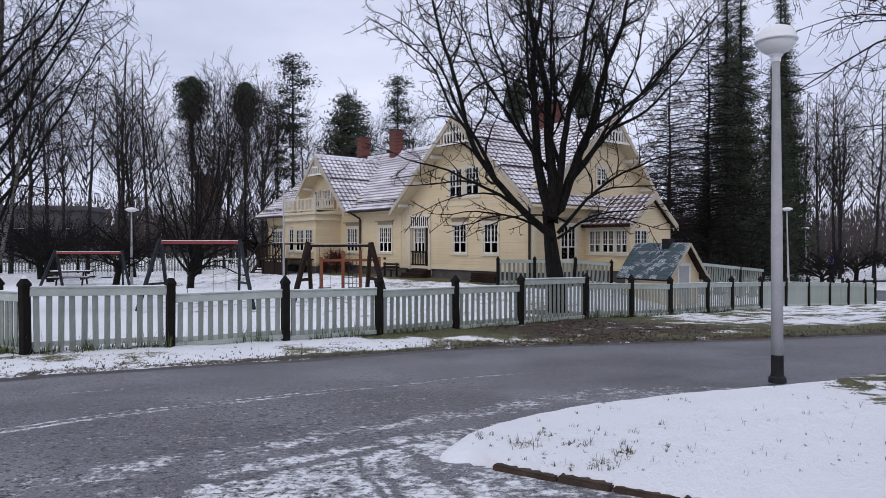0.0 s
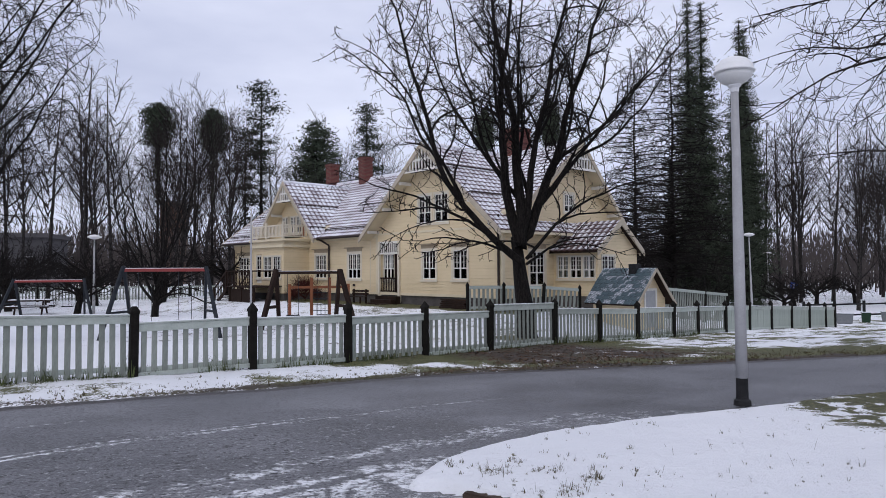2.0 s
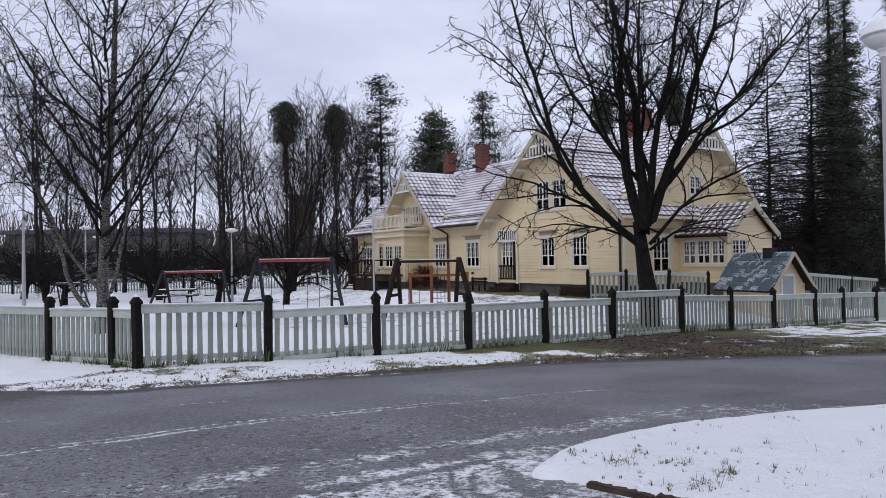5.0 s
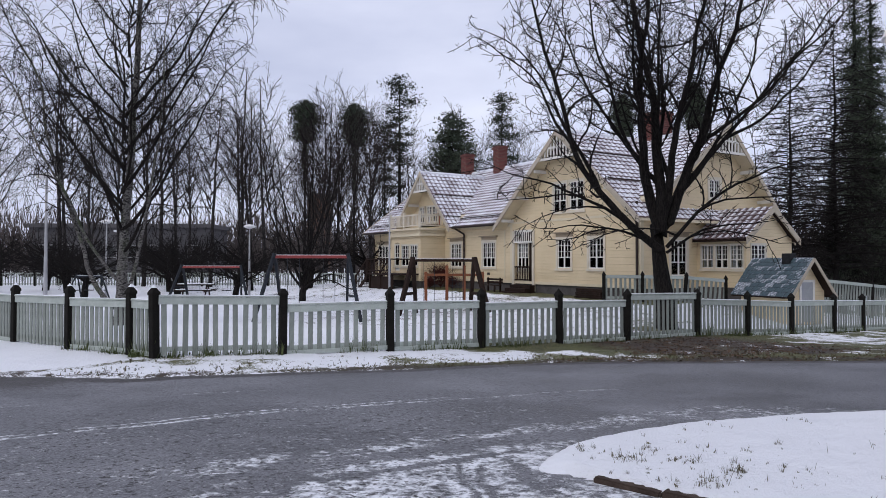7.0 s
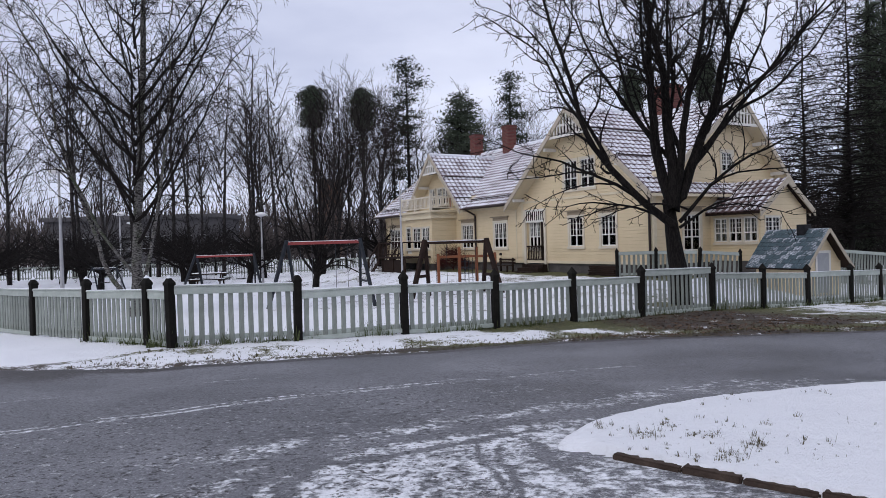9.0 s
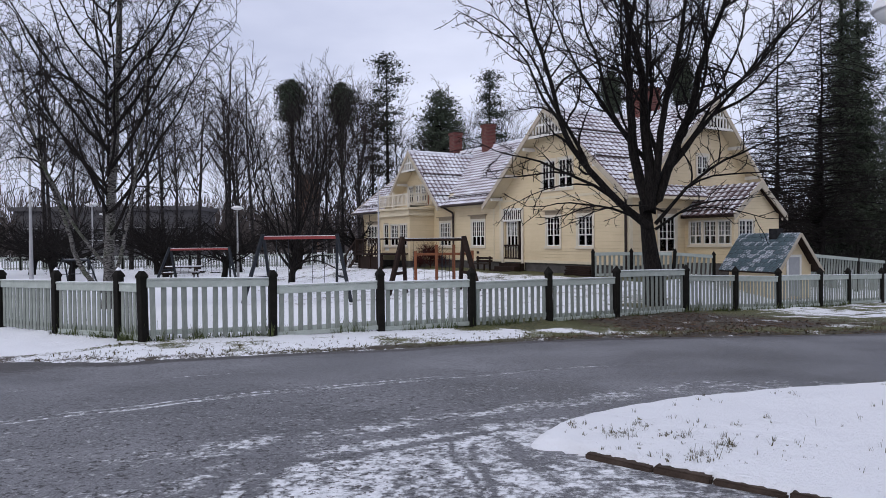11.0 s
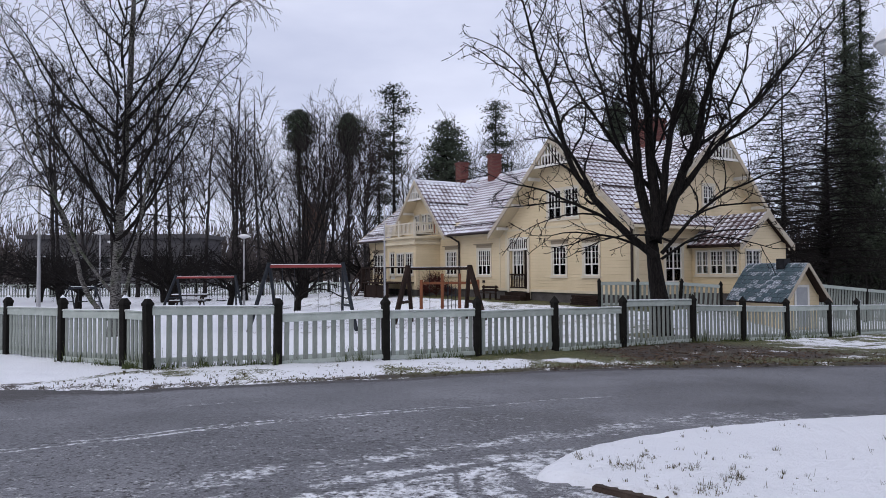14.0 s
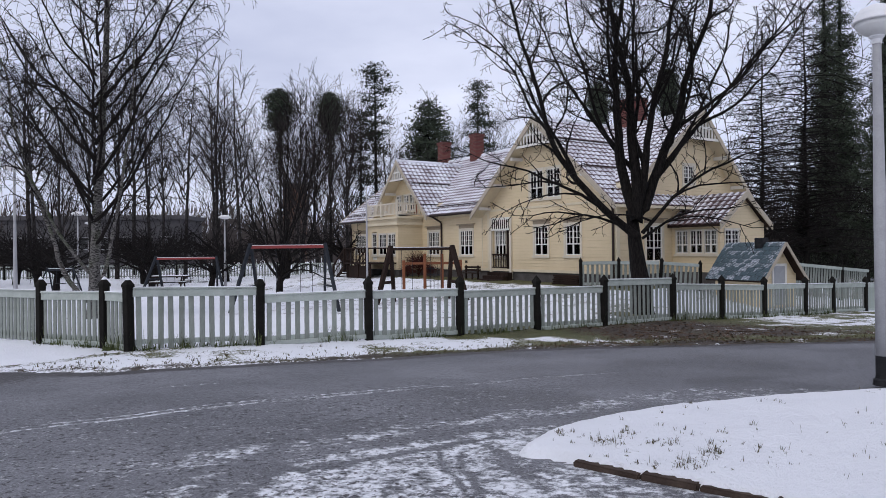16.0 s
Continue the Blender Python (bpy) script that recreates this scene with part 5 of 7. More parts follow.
def conifer(name, seed, m, height, profile, label, mat, trunk_r=0.22, whorls=40, per=7, tuft=0.3, count=14, sag=0.25, group="", bare=0.1, gaps=0.0):
    """profile(f) gives the reach of the branches at the share f of the height."""
    rng = np.random.default_rng(seed)
    tree = thing(name, m, label, "tree", group)
    trunk = [(0, np.array([(0, 0, -0.3), (0.02, 0, height * 0.35), (0, 0.03, height * 0.7), (0, 0, height)]), np.array((trunk_r * 1.15, trunk_r * 0.8, trunk_r * 0.45, 0.03)))]
    limbs, centres, sizes = [], [], []
    for k in range(whorls):
        f = bare + (1 - bare) * (k + rng.uniform(0, 0.8)) / whorls
        reach = profile(f)
        if reach <= 0.03:
            continue
        for j in range(per):
            if rng.random() < gaps:
                continue
            az, ln = rng.uniform(0, 2 * math.pi), reach * rng.uniform(0.55, 1.1)
            q = np.array((math.cos(az), math.sin(az), 0))
            pts = np.array([np.array((0, 0, f * height)) + q * ln * t + np.array((0, 0, -sag * ln * t * (1.4 - 0.9 * t))) for t in (0, 0.35, 0.7, 1.0)])
            limbs.append((1, pts, np.array((0.035, 0.025, 0.016, 0.006)) * (0.6 + reach / 3)))
            steps = max(2, int(ln / (tuft * 0.9)))
            for t in np.linspace(0.25, 1.0, steps):
                sizes.append(tuft * min(1.0, 0.3 + reach * 0.55))
                centres.append(np.array((0, 0, f * height)) + q * ln * t + np.array((0, 0, -sag * ln * t * (1.4 - 0.9 * t))))
    v, f = tubes(trunk + limbs, (8, 3))
    soup("trunk", v, f, BARK, tree, smooth=True)
    v, f = sprays(rng, np.array(centres), np.repeat(np.array(sizes), count)[:, None], 0.55, count)
    soup("crown", v, f, mat, tree, "dark green needles")
    return tree


def stand(x, y, turn=0, size=1.0, lean=0.0):
    return pose(x, y, float(land(x, y)) - 0.05, lean, 0, turn) @ Matrix.Diagonal((size, size, size, 1))


def copy_tree(tree, x, y, turn, size):
    c = copy_thing(tree, pose(x, y, float(land(x, y)) - 0.05, 0, 0, turn))
    c.scale = (size, size, size)
    return c


def ramify(r, chains, pts, rads, level, specs):
    """Side branches along a branch, then theirs: each spec is (per metre, first place, angles, length share, longest, lift, wander, step, cap of radius, thinnest)."""
    if level > len(specs):
        return
    per, lo, angles, share, longest, lift, wander, pace, cap, thin = specs[level - 1]
    seg = np.diff(pts, axis=0)
    lens = np.linalg.norm(seg, axis=1)
    ln = float(lens.sum())
    n = max(2, int(round(per * ln)))
    last = len(seg) - 1
    for j in range(n):
        f = lo + (1 - lo) * (j + r.uniform(0.05, 0.95)) / n
        i = min(last, int(f * len(seg)))
        k = f * len(seg) - i
        p = pts[i] + seg[i] * min(1.0, k)
        axis = seg[i] / (lens[i] + 1e-9)
        side = unit(np.cross(axis, r.normal(size=3)))
        ang = math.radians(r.uniform(*angles))
        d = axis * math.cos(ang) + side * math.sin(ang)
        new_ln = min(longest, ln * r.uniform(*share) * (1.15 - 0.6 * f)) * r.uniform(0.75, 1.15)
        steps = max(3, int(new_ln / pace))
        rad = max(thin, min(cap, rads[i] * r.uniform(0.45, 0.7)))
        q, w = [p], np.zeros(3)
        for t in range(steps):
            w = 0.55 * w + r.normal(0, wander, 3)
            d = unit(d + w + np.array((0, 0, lift)))
            p = p + d * new_ln / steps
            q.append(p)
        q = np.array(q)
        rr = np.maximum(thin * 0.8, rad * (1 - 0.85 * np.linspace(0, 1, steps + 1)))
        chains.append((level + 1, q, rr))
        ramify(r, chains, q, rr, level + 1, specs)


def stem(r, start, az, tilts, length, r0, r1, wander=0.05, pace=0.4):
    """A stem whose lean from upright passes through the tilts (degrees) along its length."""
    n = max(4, int(length / pace))
    p, a, w = np.array(start, dtype=float), math.radians(az), np.zeros(3)
    pts = [p]
    for k in range(n):
        b = math.radians(float(np.interp(k / n, np.linspace(0, 1, len(tilts)), tilts)))
        w = 0.7 * w + r.normal(0, wander, 3)
        d = unit(np.array((math.cos(a) * math.sin(b), math.sin(a) * math.sin(b), math.cos(b))) + w)
        p = p + d * length / n
        pts.append(p)
    f = np.linspace(0, 1, n + 1)
    return np.array(pts), r0 + (r1 - r0) * f ** 0.8


def limbed(seed, trunks, limbs, specs, wander=0.06):
    """Chains of a tree from its trunks and main limbs: (start, azimuth, tilts, length, thick, thin).
    A limb starts at a place, or on an earlier limb at a share of its length."""
    r = np.random.default_rng(seed)
    chains, mains = [], []
    for group, level in ((trunks, 0), (limbs, 1)):
        for start, az, tilts, length, r0, r1 in group:
            if len(start) == 2:
                host = mains[start[0]]
                start = host[1][int(start[1] * (len(host[1]) - 1))]
            pts, rads = stem(r, start, az, tilts, length, r0, r1, wander if level else wander * 0.5)
            chains.append((level, pts, rads))
            if level:
                mains.append(chains[-1])
                ramify(r, chains, pts, rads, 1, specs)
    return chains


# the broad tree before the house: a short trunk that parts into long upswept limbs
FORK = (-0.16, 0.0, 2.75)
broad_limbs = [((-0.14, 0, 2.25), 181, (42, 36, 20, 26, 62), 10.0, 0.125, 0.012), (FORK, 184, (18, 13, 5, -5, 8), 9.2, 0.17, 0.014), ((-0.16, 0, 2.8), 176, (2, 0, 12, 10, 4), 9.4, 0.185, 0.014),
               ((-0.14, 0, 2.9), 8, (10, 3, 8, 12, 0), 9.0, 0.13, 0.013), ((-0.12, 0, 2.7), 355, (22, 20, 22, 24, 36), 9.4, 0.17, 0.013), ((4, 0.16), 3, (52, 36, 30, 30, 48), 7.8, 0.075, 0.011),
               ((0, 0, 2.35), 348, (48, 62, 70, 60), 5.6, 0.06, 0.008), ((0, 0.12), 188, (56, 60, 70, 84, 70), 4.6, 0.06, 0.008), ((0, 0.07), 172, (66, 78, 88, 72), 3.6, 0.045, 0.007), ((0, 0, 2.2), 20, (60, 72, 92, 84), 3.8, 0.045, 0.007),
               ((1, 0.14), 262, (34, 16, 10, 24), 7.4, 0.08, 0.011), ((3, 0.16), 95, (34, 16, 12, 26), 7.2, 0.08, 0.011), ((1, 0.25), 205, (42, 20, 16, 36), 6.4, 0.06, 0.01), ((0, 0.26), 176, (22, 30, 50, 72), 6.2, 0.065, 0.01),
               ((4, 0.26), 320, (40, 22, 20, 40), 6.4, 0.06, 0.01), ((4, 0.2), 25, (46, 30, 30, 46), 6.6, 0.065, 0.01), ((2, 0.16), 150, (34, 20, 20, 44), 7.2, 0.07, 0.01), ((5, 0.3), 8, (60, 50, 40, 62), 5.4, 0.05, 0.009), ((4, 0.32), 0, (50, 46, 44, 60), 6.4, 0.06, 0.01),
               ((2, 0.3), 250, (36, 24, 20, 40), 6.0, 0.06, 0.01), ((0, 0.4), 150, (40, 34, 44, 66), 5.0, 0.05, 0.009), ((3, 0.35), 40, (38, 24, 30, 44), 5.6, 0.055, 0.009), ((6, 0.3), 330, (60, 84, 100, 90), 3.4, 0.035, 0.007), ((7, 0.4), 210, (80, 96, 104, 90), 2.8, 0.03, 0.007), ((6, 0.15), 200, (70, 92, 100, 84), 3.0, 0.035, 0.007), ((8, 0.3), 200, (80, 100, 96, 80), 2.4, 0.03, 0.007), ((7, 0.25), 160, (84, 100, 104, 90), 2.8, 0.03, 0.007), ((9, 0.3), 345, (74, 96, 104, 88), 2.8, 0.03, 0.007)]
broad_specs = ((2.0, 0.22, (30, 64), (0.22, 0.42), 3.2, 0.07, 0.17, 0.24, 0.042, 0.013), (3.7, 0.1, (32, 70), (0.3, 0.5), 1.2, 0.06, 0.22, 0.15, 0.016, 0.0095), (5.6, 0.1, (35, 75), (0.3, 0.6), 0.48, 0.04, 0.28, 0.09, 0.0095, 0.0076))
broad_chains = limbed(11, [((0.02, 0, -0.3), 180, (2, 4, 6, 0), 3.35, 0.35, 0.15)], broad_limbs, broad_specs, 0.1)
broad = bare_tree("broadleaf_tree", broad_chains, pose(3.35, 20.2, -0.42), "large bare dark tree with many spreading limbs", BARK, TWIG_DARK, sides=(12, 8, 5, 3, 3), split=2)

# birch by the corner of the fence: several pale stems, rising limbs and hanging twigs
r = np.random.default_rng(20)
birch_limbs = []
for k in range(34):
    z = 2.2 + 11.0 * (k / 34) ** 0.9
    birch_limbs.append(((0.04 * z, 0, z), k * 137.5 + r.uniform(-25, 25), (r.uniform(38, 54), r.uniform(26, 38), r.uniform(24, 34), r.uniform(45, 75)), (6.8 - 0.42 * (z - 2.2)) * r.uniform(0.8, 1.1), 0.06 - 0.0028 * z, 0.009))
for z, az, ln in ((3.0, 2, 6.8), (4.3, 355, 7.2), (5.4, 8, 6.8), (3.6, 176, 6.4), (5.0, 184, 6.8), (6.6, 0, 5.8), (6.2, 180, 5.8)):
    birch_limbs.append(((0.04 * z, 0, z), az, (46, 38, 28, 34, 70), ln, 0.062, 0.009))
birch_specs = ((1.8, 0.2, (28, 52), (0.22, 0.42), 2.2, 0.02, 0.14, 0.25, 0.024, 0.010), (3.6, 0.15, (30, 62), (0.35, 0.6), 1.4, -0.09, 0.13, 0.17, 0.012, 0.0088), (3.8, 0.2, (25, 60), (0.5, 1.0), 0.95, -0.4, 0.07, 0.18, 0.009, 0.0078))
side_stems = [((-0.1, 0, 0.6), 182, (34, 16, 20, 26, 40), 11.5, 0.08, 0.012), ((0.12, -0.1, 0.2), 5, (16, 10, 4, 10), 10.0, 0.07, 0.012), ((0.0, 0.1, 1.4), 205, (40, 30, 26, 34), 9.0, 0.055, 0.011)]
tree = bare_tree("birch_tree", limbed(21, [((0, 0, -0.3), 0, (2, 2, 3, 2), 15.0, 0.19, 0.03)], birch_limbs, birch_specs, 0.085), stand(-13.15, 19.5), "tall bare birch with pale flaking bark and hanging twigs", BIRCH, TWIG_DARK, sides=(10, 6, 4, 3, 3), split=1)
stems = limbed(22, [], side_stems, birch_specs, 0.07)
for chain in [c for c in stems if c[0] == 1]:
    v, f = tubes([chain], (8, 8))
    soup("side_stem", v, f, BIRCH, tree, smooth=True)
v, f = tubes([c for c in stems if c[0] > 1], (8, 5, 4, 3, 3))
soup("crown", v, f, TWIG_DARK, tree, "fine bare twigs")


def slender(seed, height, limbs, reach, thick):
    """A far birch: one thin trunk, rising limbs whose tips hang over."""
    r = np.random.default_rng(seed)
    arms = []
    for k in range(limbs):
        z = height * (0.34 + 0.62 * (k + r.random()) / limbs)
        arms.append(((0, 0, z), k * 137.5 + r.uniform(-30, 30), (r.uniform(35, 50), r.uniform(22, 34), r.uniform(30, 50), r.uniform(60, 110)), reach * (1.12 - 0.85 * z / height) * r.uniform(0.75, 1.15), thick * 0.42 * (1.1 - z / height) + 0.012, 0.01))
    specs = ((2.2, 0.15, (28, 55), (0.3, 0.5), 1.7, -0.01, 0.1, 0.3, 0.016, 0.010), (3.2, 0.1, (30, 60), (0.4, 0.7), 0.95, -0.12, 0.12, 0.24, 0.0095, 0.008))
    return limbed(seed + 1, [((0, 0, -0.3), 40 * seed, (2, 1, 3, 2), height, thick, 0.02)], arms, specs)


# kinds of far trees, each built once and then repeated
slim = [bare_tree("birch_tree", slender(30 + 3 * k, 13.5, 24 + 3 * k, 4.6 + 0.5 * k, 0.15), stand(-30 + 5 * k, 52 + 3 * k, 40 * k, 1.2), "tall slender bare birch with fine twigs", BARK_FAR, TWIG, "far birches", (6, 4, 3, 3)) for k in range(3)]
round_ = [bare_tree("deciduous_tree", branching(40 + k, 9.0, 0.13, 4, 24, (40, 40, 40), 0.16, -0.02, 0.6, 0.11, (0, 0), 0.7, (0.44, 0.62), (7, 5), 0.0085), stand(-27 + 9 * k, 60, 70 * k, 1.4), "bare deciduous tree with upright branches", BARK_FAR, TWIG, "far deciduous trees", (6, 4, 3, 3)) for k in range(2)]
apple_limbs = [((0.15, 0, 0.75 + 0.05 * k), k * 51 + 10 * (k % 3), (50 + 4 * (k % 4), 62, 50, 66), 2.5 + 0.12 * (k % 4), 0.085, 0.012) for k in range(11)]
apple_specs = ((2.7, 0.15, (35, 75), (0.3, 0.55), 1.3, 0.08, 0.16, 0.2, 0.035, 0.012), (4.0, 0.1, (35, 75), (0.4, 0.7), 0.75, 0.06, 0.18, 0.15, 0.014, 0.009), (4.0, 0.1, (35, 70), (0.4, 0.7), 0.4, 0.05, 0.2, 0.13, 0.009, 0.008))
apple = bare_tree("apple_tree", limbed(50, [((0, 0, -0.2), 10, (6, 16, 8), 1.5, 0.2, 0.13)], apple_limbs, apple_specs, 0.12), stand(-17, 35.5), "low dark bare apple tree with dense twigs", BARK, TWIG_DARK, "apple trees in the yard", (8, 6, 4, 3, 3))

# rows of trees behind the yard and beyond the house
rng = random.Random(8)
for x, y, t, s in ((-39, 50, 0, 1.45), (-35, 58, 60, 1.55), (-31, 49, 100, 1.35), (-24, 56, 20, 1.35), (-20.5, 61, 200, 1.25), (-17.5, 66, 140, 1.2), (-27.5, 58, 300, 1.5), (-46, 60, 33, 1.65), (-14, 70, 70, 1.2), (-44, 46, 130, 1.35), (-52, 55, 210, 1.5), (-11, 78, 250, 1.5), (-33, 70, 15, 1.5), (-40, 72, 155, 1.5), (-23, 74, 111, 1.4), (-37, 41, 75, 1.15), (-29, 43, 265, 1.1), (-25.5, 49, 160, 1.2)):
    copy_tree(slim[rng.randrange(3)], x, y, t, s)
for x, y, t, s in ((-22.6, 62, 190, 1.4), (33, 50, 30, 1.1), (38, 54, 130, 1.2), (44, 60, 230, 1.3), (48, 50, 330, 1.1), (29, 57, 75, 1.1), (53, 62, 160, 1.4), (58, 56, 15, 1.3), (-22, 66, 90, 1.75), (-19, 72, 30, 1.7), (-12, 64, 100, 1.1), (-9, 90, 310, 1.7), (-4, 84, 60, 1.7), (-49, 68, 15, 1.7), (-57, 62, 15, 1.6), (4, 74, 80, 1.3), (12, 72, 10, 1.5)):
    copy_tree(round_[rng.randrange(2)], x, y, t, s)
for x, y, t, s in ((26, 60, 5, 1.2), (31, 47, 120, 0.95), (40, 45, 45, 0.95), (35, 62, 260, 1.3), (42, 57, 333, 1.2), (47, 60, 99, 1.25), (52, 55, 170, 1.1), (38, 66, 66, 1.3), (33, 70, 15, 1.4), (50, 47, 290, 1.0), (37, 47, 10, 1.0), (43, 50, 210, 1.1), (32, 56, 310, 1.1), (36, 58, 0, 1.2), (41, 62, 50, 1.3), (46, 66, 100, 1.25), (34, 66, 150, 1.3), (50, 72, 200, 1.4), (39, 72, 250, 1.4), (56, 70, 300, 1.3), (30, 62, 20, 1.2), (45, 54, 90, 1.05), (60, 80, 30, 1.5)):
    copy_tree(slim[rng.randrange(3)] if rng.random() < 0.6 else round_[rng.randrange(2)], x, y, t, s)
for x, y, t, s in ((-25, 34, 70, 1.05), (-21.5, 37.5, 140, 1.15), (-29, 38, 200, 1.2), (-33, 41, 20, 1.3), (-20, 44, 111, 1.35), (-26, 46, 190, 1.4), (-36, 47, 310, 1.5), (-41, 44, 80, 1.4), (-31, 33, 240, 0.9), (-15.5, 43, 30, 1.3), (-24, 41, 220, 1.25), (-34, 36.5, 290, 1.2), (-12.5, 47, 170, 1.3), (-29, 50, 60, 1.5), (-38, 38.5, 350, 1.2)):
    copy_tree(apple, x, y, t, s)
r = np.random.default_rng(55)
fan_limbs = [((0.05, 0, 0.5 + 0.16 * k), k * 137.5 + r.uniform(-20, 20), (r.uniform(24, 46), r.uniform(12, 26), r.uniform(6, 20), r.uniform(8, 26)), r.uniform(6.5, 9.5) * (1 - 0.03 * k), 0.075 - 0.002 * k, 0.01) for k in range(11)]
fan_limbs += [((0.1, 0, 0.7), 350, (50, 76, 108, 118, 80), 3.0, 0.06, 0.02), ((0.1, 0, 0.9), 20, (64, 84, 104, 96), 2.6, 0.05, 0.015)]
fan_specs = ((1.9, 0.2, (22, 48), (0.2, 0.38), 2.0, 0.06, 0.12, 0.25, 0.022, 0.010), (3.4, 0.12, (28, 60), (0.35, 0.6), 0.9, 0.05, 0.16, 0.18, 0.012, 0.0085))
bare_tree("broadleaf_tree", limbed(56, [((0, 0, -0.3), 0, (4, 8, 2), 4.0, 0.2, 0.06)], fan_limbs, fan_specs, 0.07), stand(-12.1, 32.7), "dark bare tree with upright stems behind the swings", BARK, TWIG_DARK, "", (9, 6, 4, 3))

# tall dark conifers
spruce = conifer("spruce_tree", 61, stand(21.3, 52.2), 24.5, lambda f: 0.3 + 3.3 * (1 - f) * (0.8 + 0.2 * math.sin(f * 95)), "tall narrow dark green spruce with drooping branches", NEEDLES, 0.3, 78, 10, 0.25, 12, 0.6, "tall spruces", 0.05, 0.1)
for x, y, t, s in ((22.7, 53.0, 80, 0.98), (26.9, 55.4, 150, 0.96), (27.7, 56.3, 240, 0.94), (24.0, 49.0, 20, 0.45), (18.6, 49.5, 20, 0.38)):
    copy_tree(spruce, x, y, t, s)
r = np.random.default_rng(66)
larch_limbs = [((0, 0, 2.0 + 14.6 * (k / 170)), k * 137.5 + r.uniform(-20, 20), (80, 88, 96, 84), (3.9 * (1 - k / 170) ** 0.75 + 0.4) * r.uniform(0.6, 1.15), 0.075 - 0.05 * k / 170, 0.014) for k in range(170)]
larch_specs = ((5.0, 0.2, (35, 65), (0.25, 0.45), 1.0, -0.05, 0.1, 0.22, 0.018, 0.015), (3.8, 0.15, (35, 65), (0.4, 0.7), 0.42, -0.1, 0.1, 0.18, 0.015, 0.013))
larch = bare_tree("larch_tree", limbed(62, [((0, 0, -0.3), 0, (1, 1, 0), 17.3, 0.2, 0.02)], larch_limbs, larch_specs, 0.06), stand(15.3, 47.5), "thin dark larch with long bare branches", BARK, TWIG_DARK, "dark larches", (7, 4, 3, 3))
copy_tree(larch, 17.4, 46.0, 90, 1.05)


def pine_profile(f):
    """A dome of boughs at the head, thinning out in uneven tiers below it."""
    head = 2.5 * math.sqrt(max(0.0, 1 - ((f - 0.78) / 0.24) ** 2))
    return max(head * (0.82 + 0.18 * math.sin(f * 61)), (0.9 + 0.7 * math.sin(f * 47)) * (0.3 < f < 0.66), 0.2)


pine = conifer("pine_tree", 63, stand(-16.2, 73.3), 22.4, pine_profile, "tall dark pine with open crown", PINE_NEEDLES, 0.24, 26, 6, 0.4, 16, -0.1, "far pines", 0.3, 0.22)
copy_tree(pine, -5.5, 80, 130, 0.97)
copy_tree(pine, -19.0, 78, 40, 0.8)
ball = conifer("stone_pine_tree", 64, stand(-24.5, 66.6), 18.4, lambda f: 0.1 + 1.42 * math.sqrt(max(0.0, 1 - ((f - 0.88) / 0.115) ** 2)) + 0.3 * (f > 0.62) * (f < 0.8), "dark dense stone pine with a rounded head", NEEDLES, 0.16, 60, 10, 0.3, 13, -0.05, "round-headed pines", 0.5)
for x, y, t, s in ((-19.6, 67.5, 80, 0.98), (6.3, 61, 120, 0.9), (12.4, 62, 30, 0.97)):
    c = copy_tree(ball, x, y, t, s)
    if x > 0:
        c.scale = (s * 0.72, s * 0.72, s)
dome = conifer("dome_pine_tree", 65, stand(-10.5, 74.4), 18.4, lambda f: 3.2 * math.sqrt(max(0, 1 - ((f - 0.55) / 0.45) ** 2)) if f > 0.2 else 0.6, "broad dark dome-shaped pine", NEEDLES, 0.22, 40, 10, 0.42, 9, 0.1, "", 0.25)

# distant woods round the horizon, with haze painted into their twig colour
def far_woods():
    r = np.random.default_rng(71)
    vs, fs = [], []
    base = 0
    for k in range(4200):
        az = math.radians(r.uniform(-75, 75))
        d = r.uniform(95, 190)
        x, y = d * math.sin(az), d * math.cos(az)
        h = r.uniform(4, 10) + 3 * r.random() ** 6
        z = float(land(x, y)) - 0.2
        n = 26
        w = h * 0.16
        t = r.random(n) ** 0.8
        cx, cy, cz = x + r.normal(0, w, n) * (1.1 - t), y + r.normal(0, w, n), z + h * t
        dx, dz = r.normal(0, 0.35, n), r.uniform(0.5, 1.9, n)
        wd = r.uniform(0.03, 0.12, n)
        v = np.stack((np.stack((cx - wd, cy, cz), -1), np.stack((cx + wd, cy, cz), -1), np.stack((cx + dx, cy + r.normal(0, 0.2, n), cz + dz), -1)), 1).reshape(-1, 3)
        vs.append(v)
        fs.append(base + np.arange(n * 3).reshape(-1, 3))
        base += n * 3
        vs.append(np.array(((x - 0.1, y, z), (x + 0.1, y, z), (x, y, z + h))))
        fs.append(np.array([[base, base + 1, base + 2]]))
        base += 3
    return np.concatenate(vs), np.concatenate(fs)


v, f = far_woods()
tagged(soup("far_woods", v, f, HAZE_TWIG), "distant bare winter woods", "woods", kind="stuff")
# trees beside the road, whose long thin boughs hang in over it
r = np.random.default_rng(72)
road_limbs = [((0, 0, 2.8 + 0.23 * k), 150 + 83 * k % 110 + r.uniform(-8, 8), (46, 66 + 3 * (k % 4), 86 + 5 * (k % 5), 108 + 6 * (k % 4)), r.uniform(5.0, 7.4), 0.06, 0.008) for k in range(24)]
road_limbs += [((0, 0, 3.4 + 0.5 * k), 137 * k, (40, 36, 50, 80), 5.0, 0.06, 0.009) for k in range(12)]
road_specs = ((2.2, 0.2, (25, 60), (0.22, 0.4), 2.2, -0.02, 0.15, 0.22, 0.02, 0.008), (3.6, 0.15, (30, 60), (0.35, 0.6), 1.1, -0.04, 0.18, 0.15, 0.009, 0.0065), (3.6, 0.15, (30, 65), (0.4, 0.8), 0.5, -0.06, 0.2, 0.12, 0.0065, 0.0058))
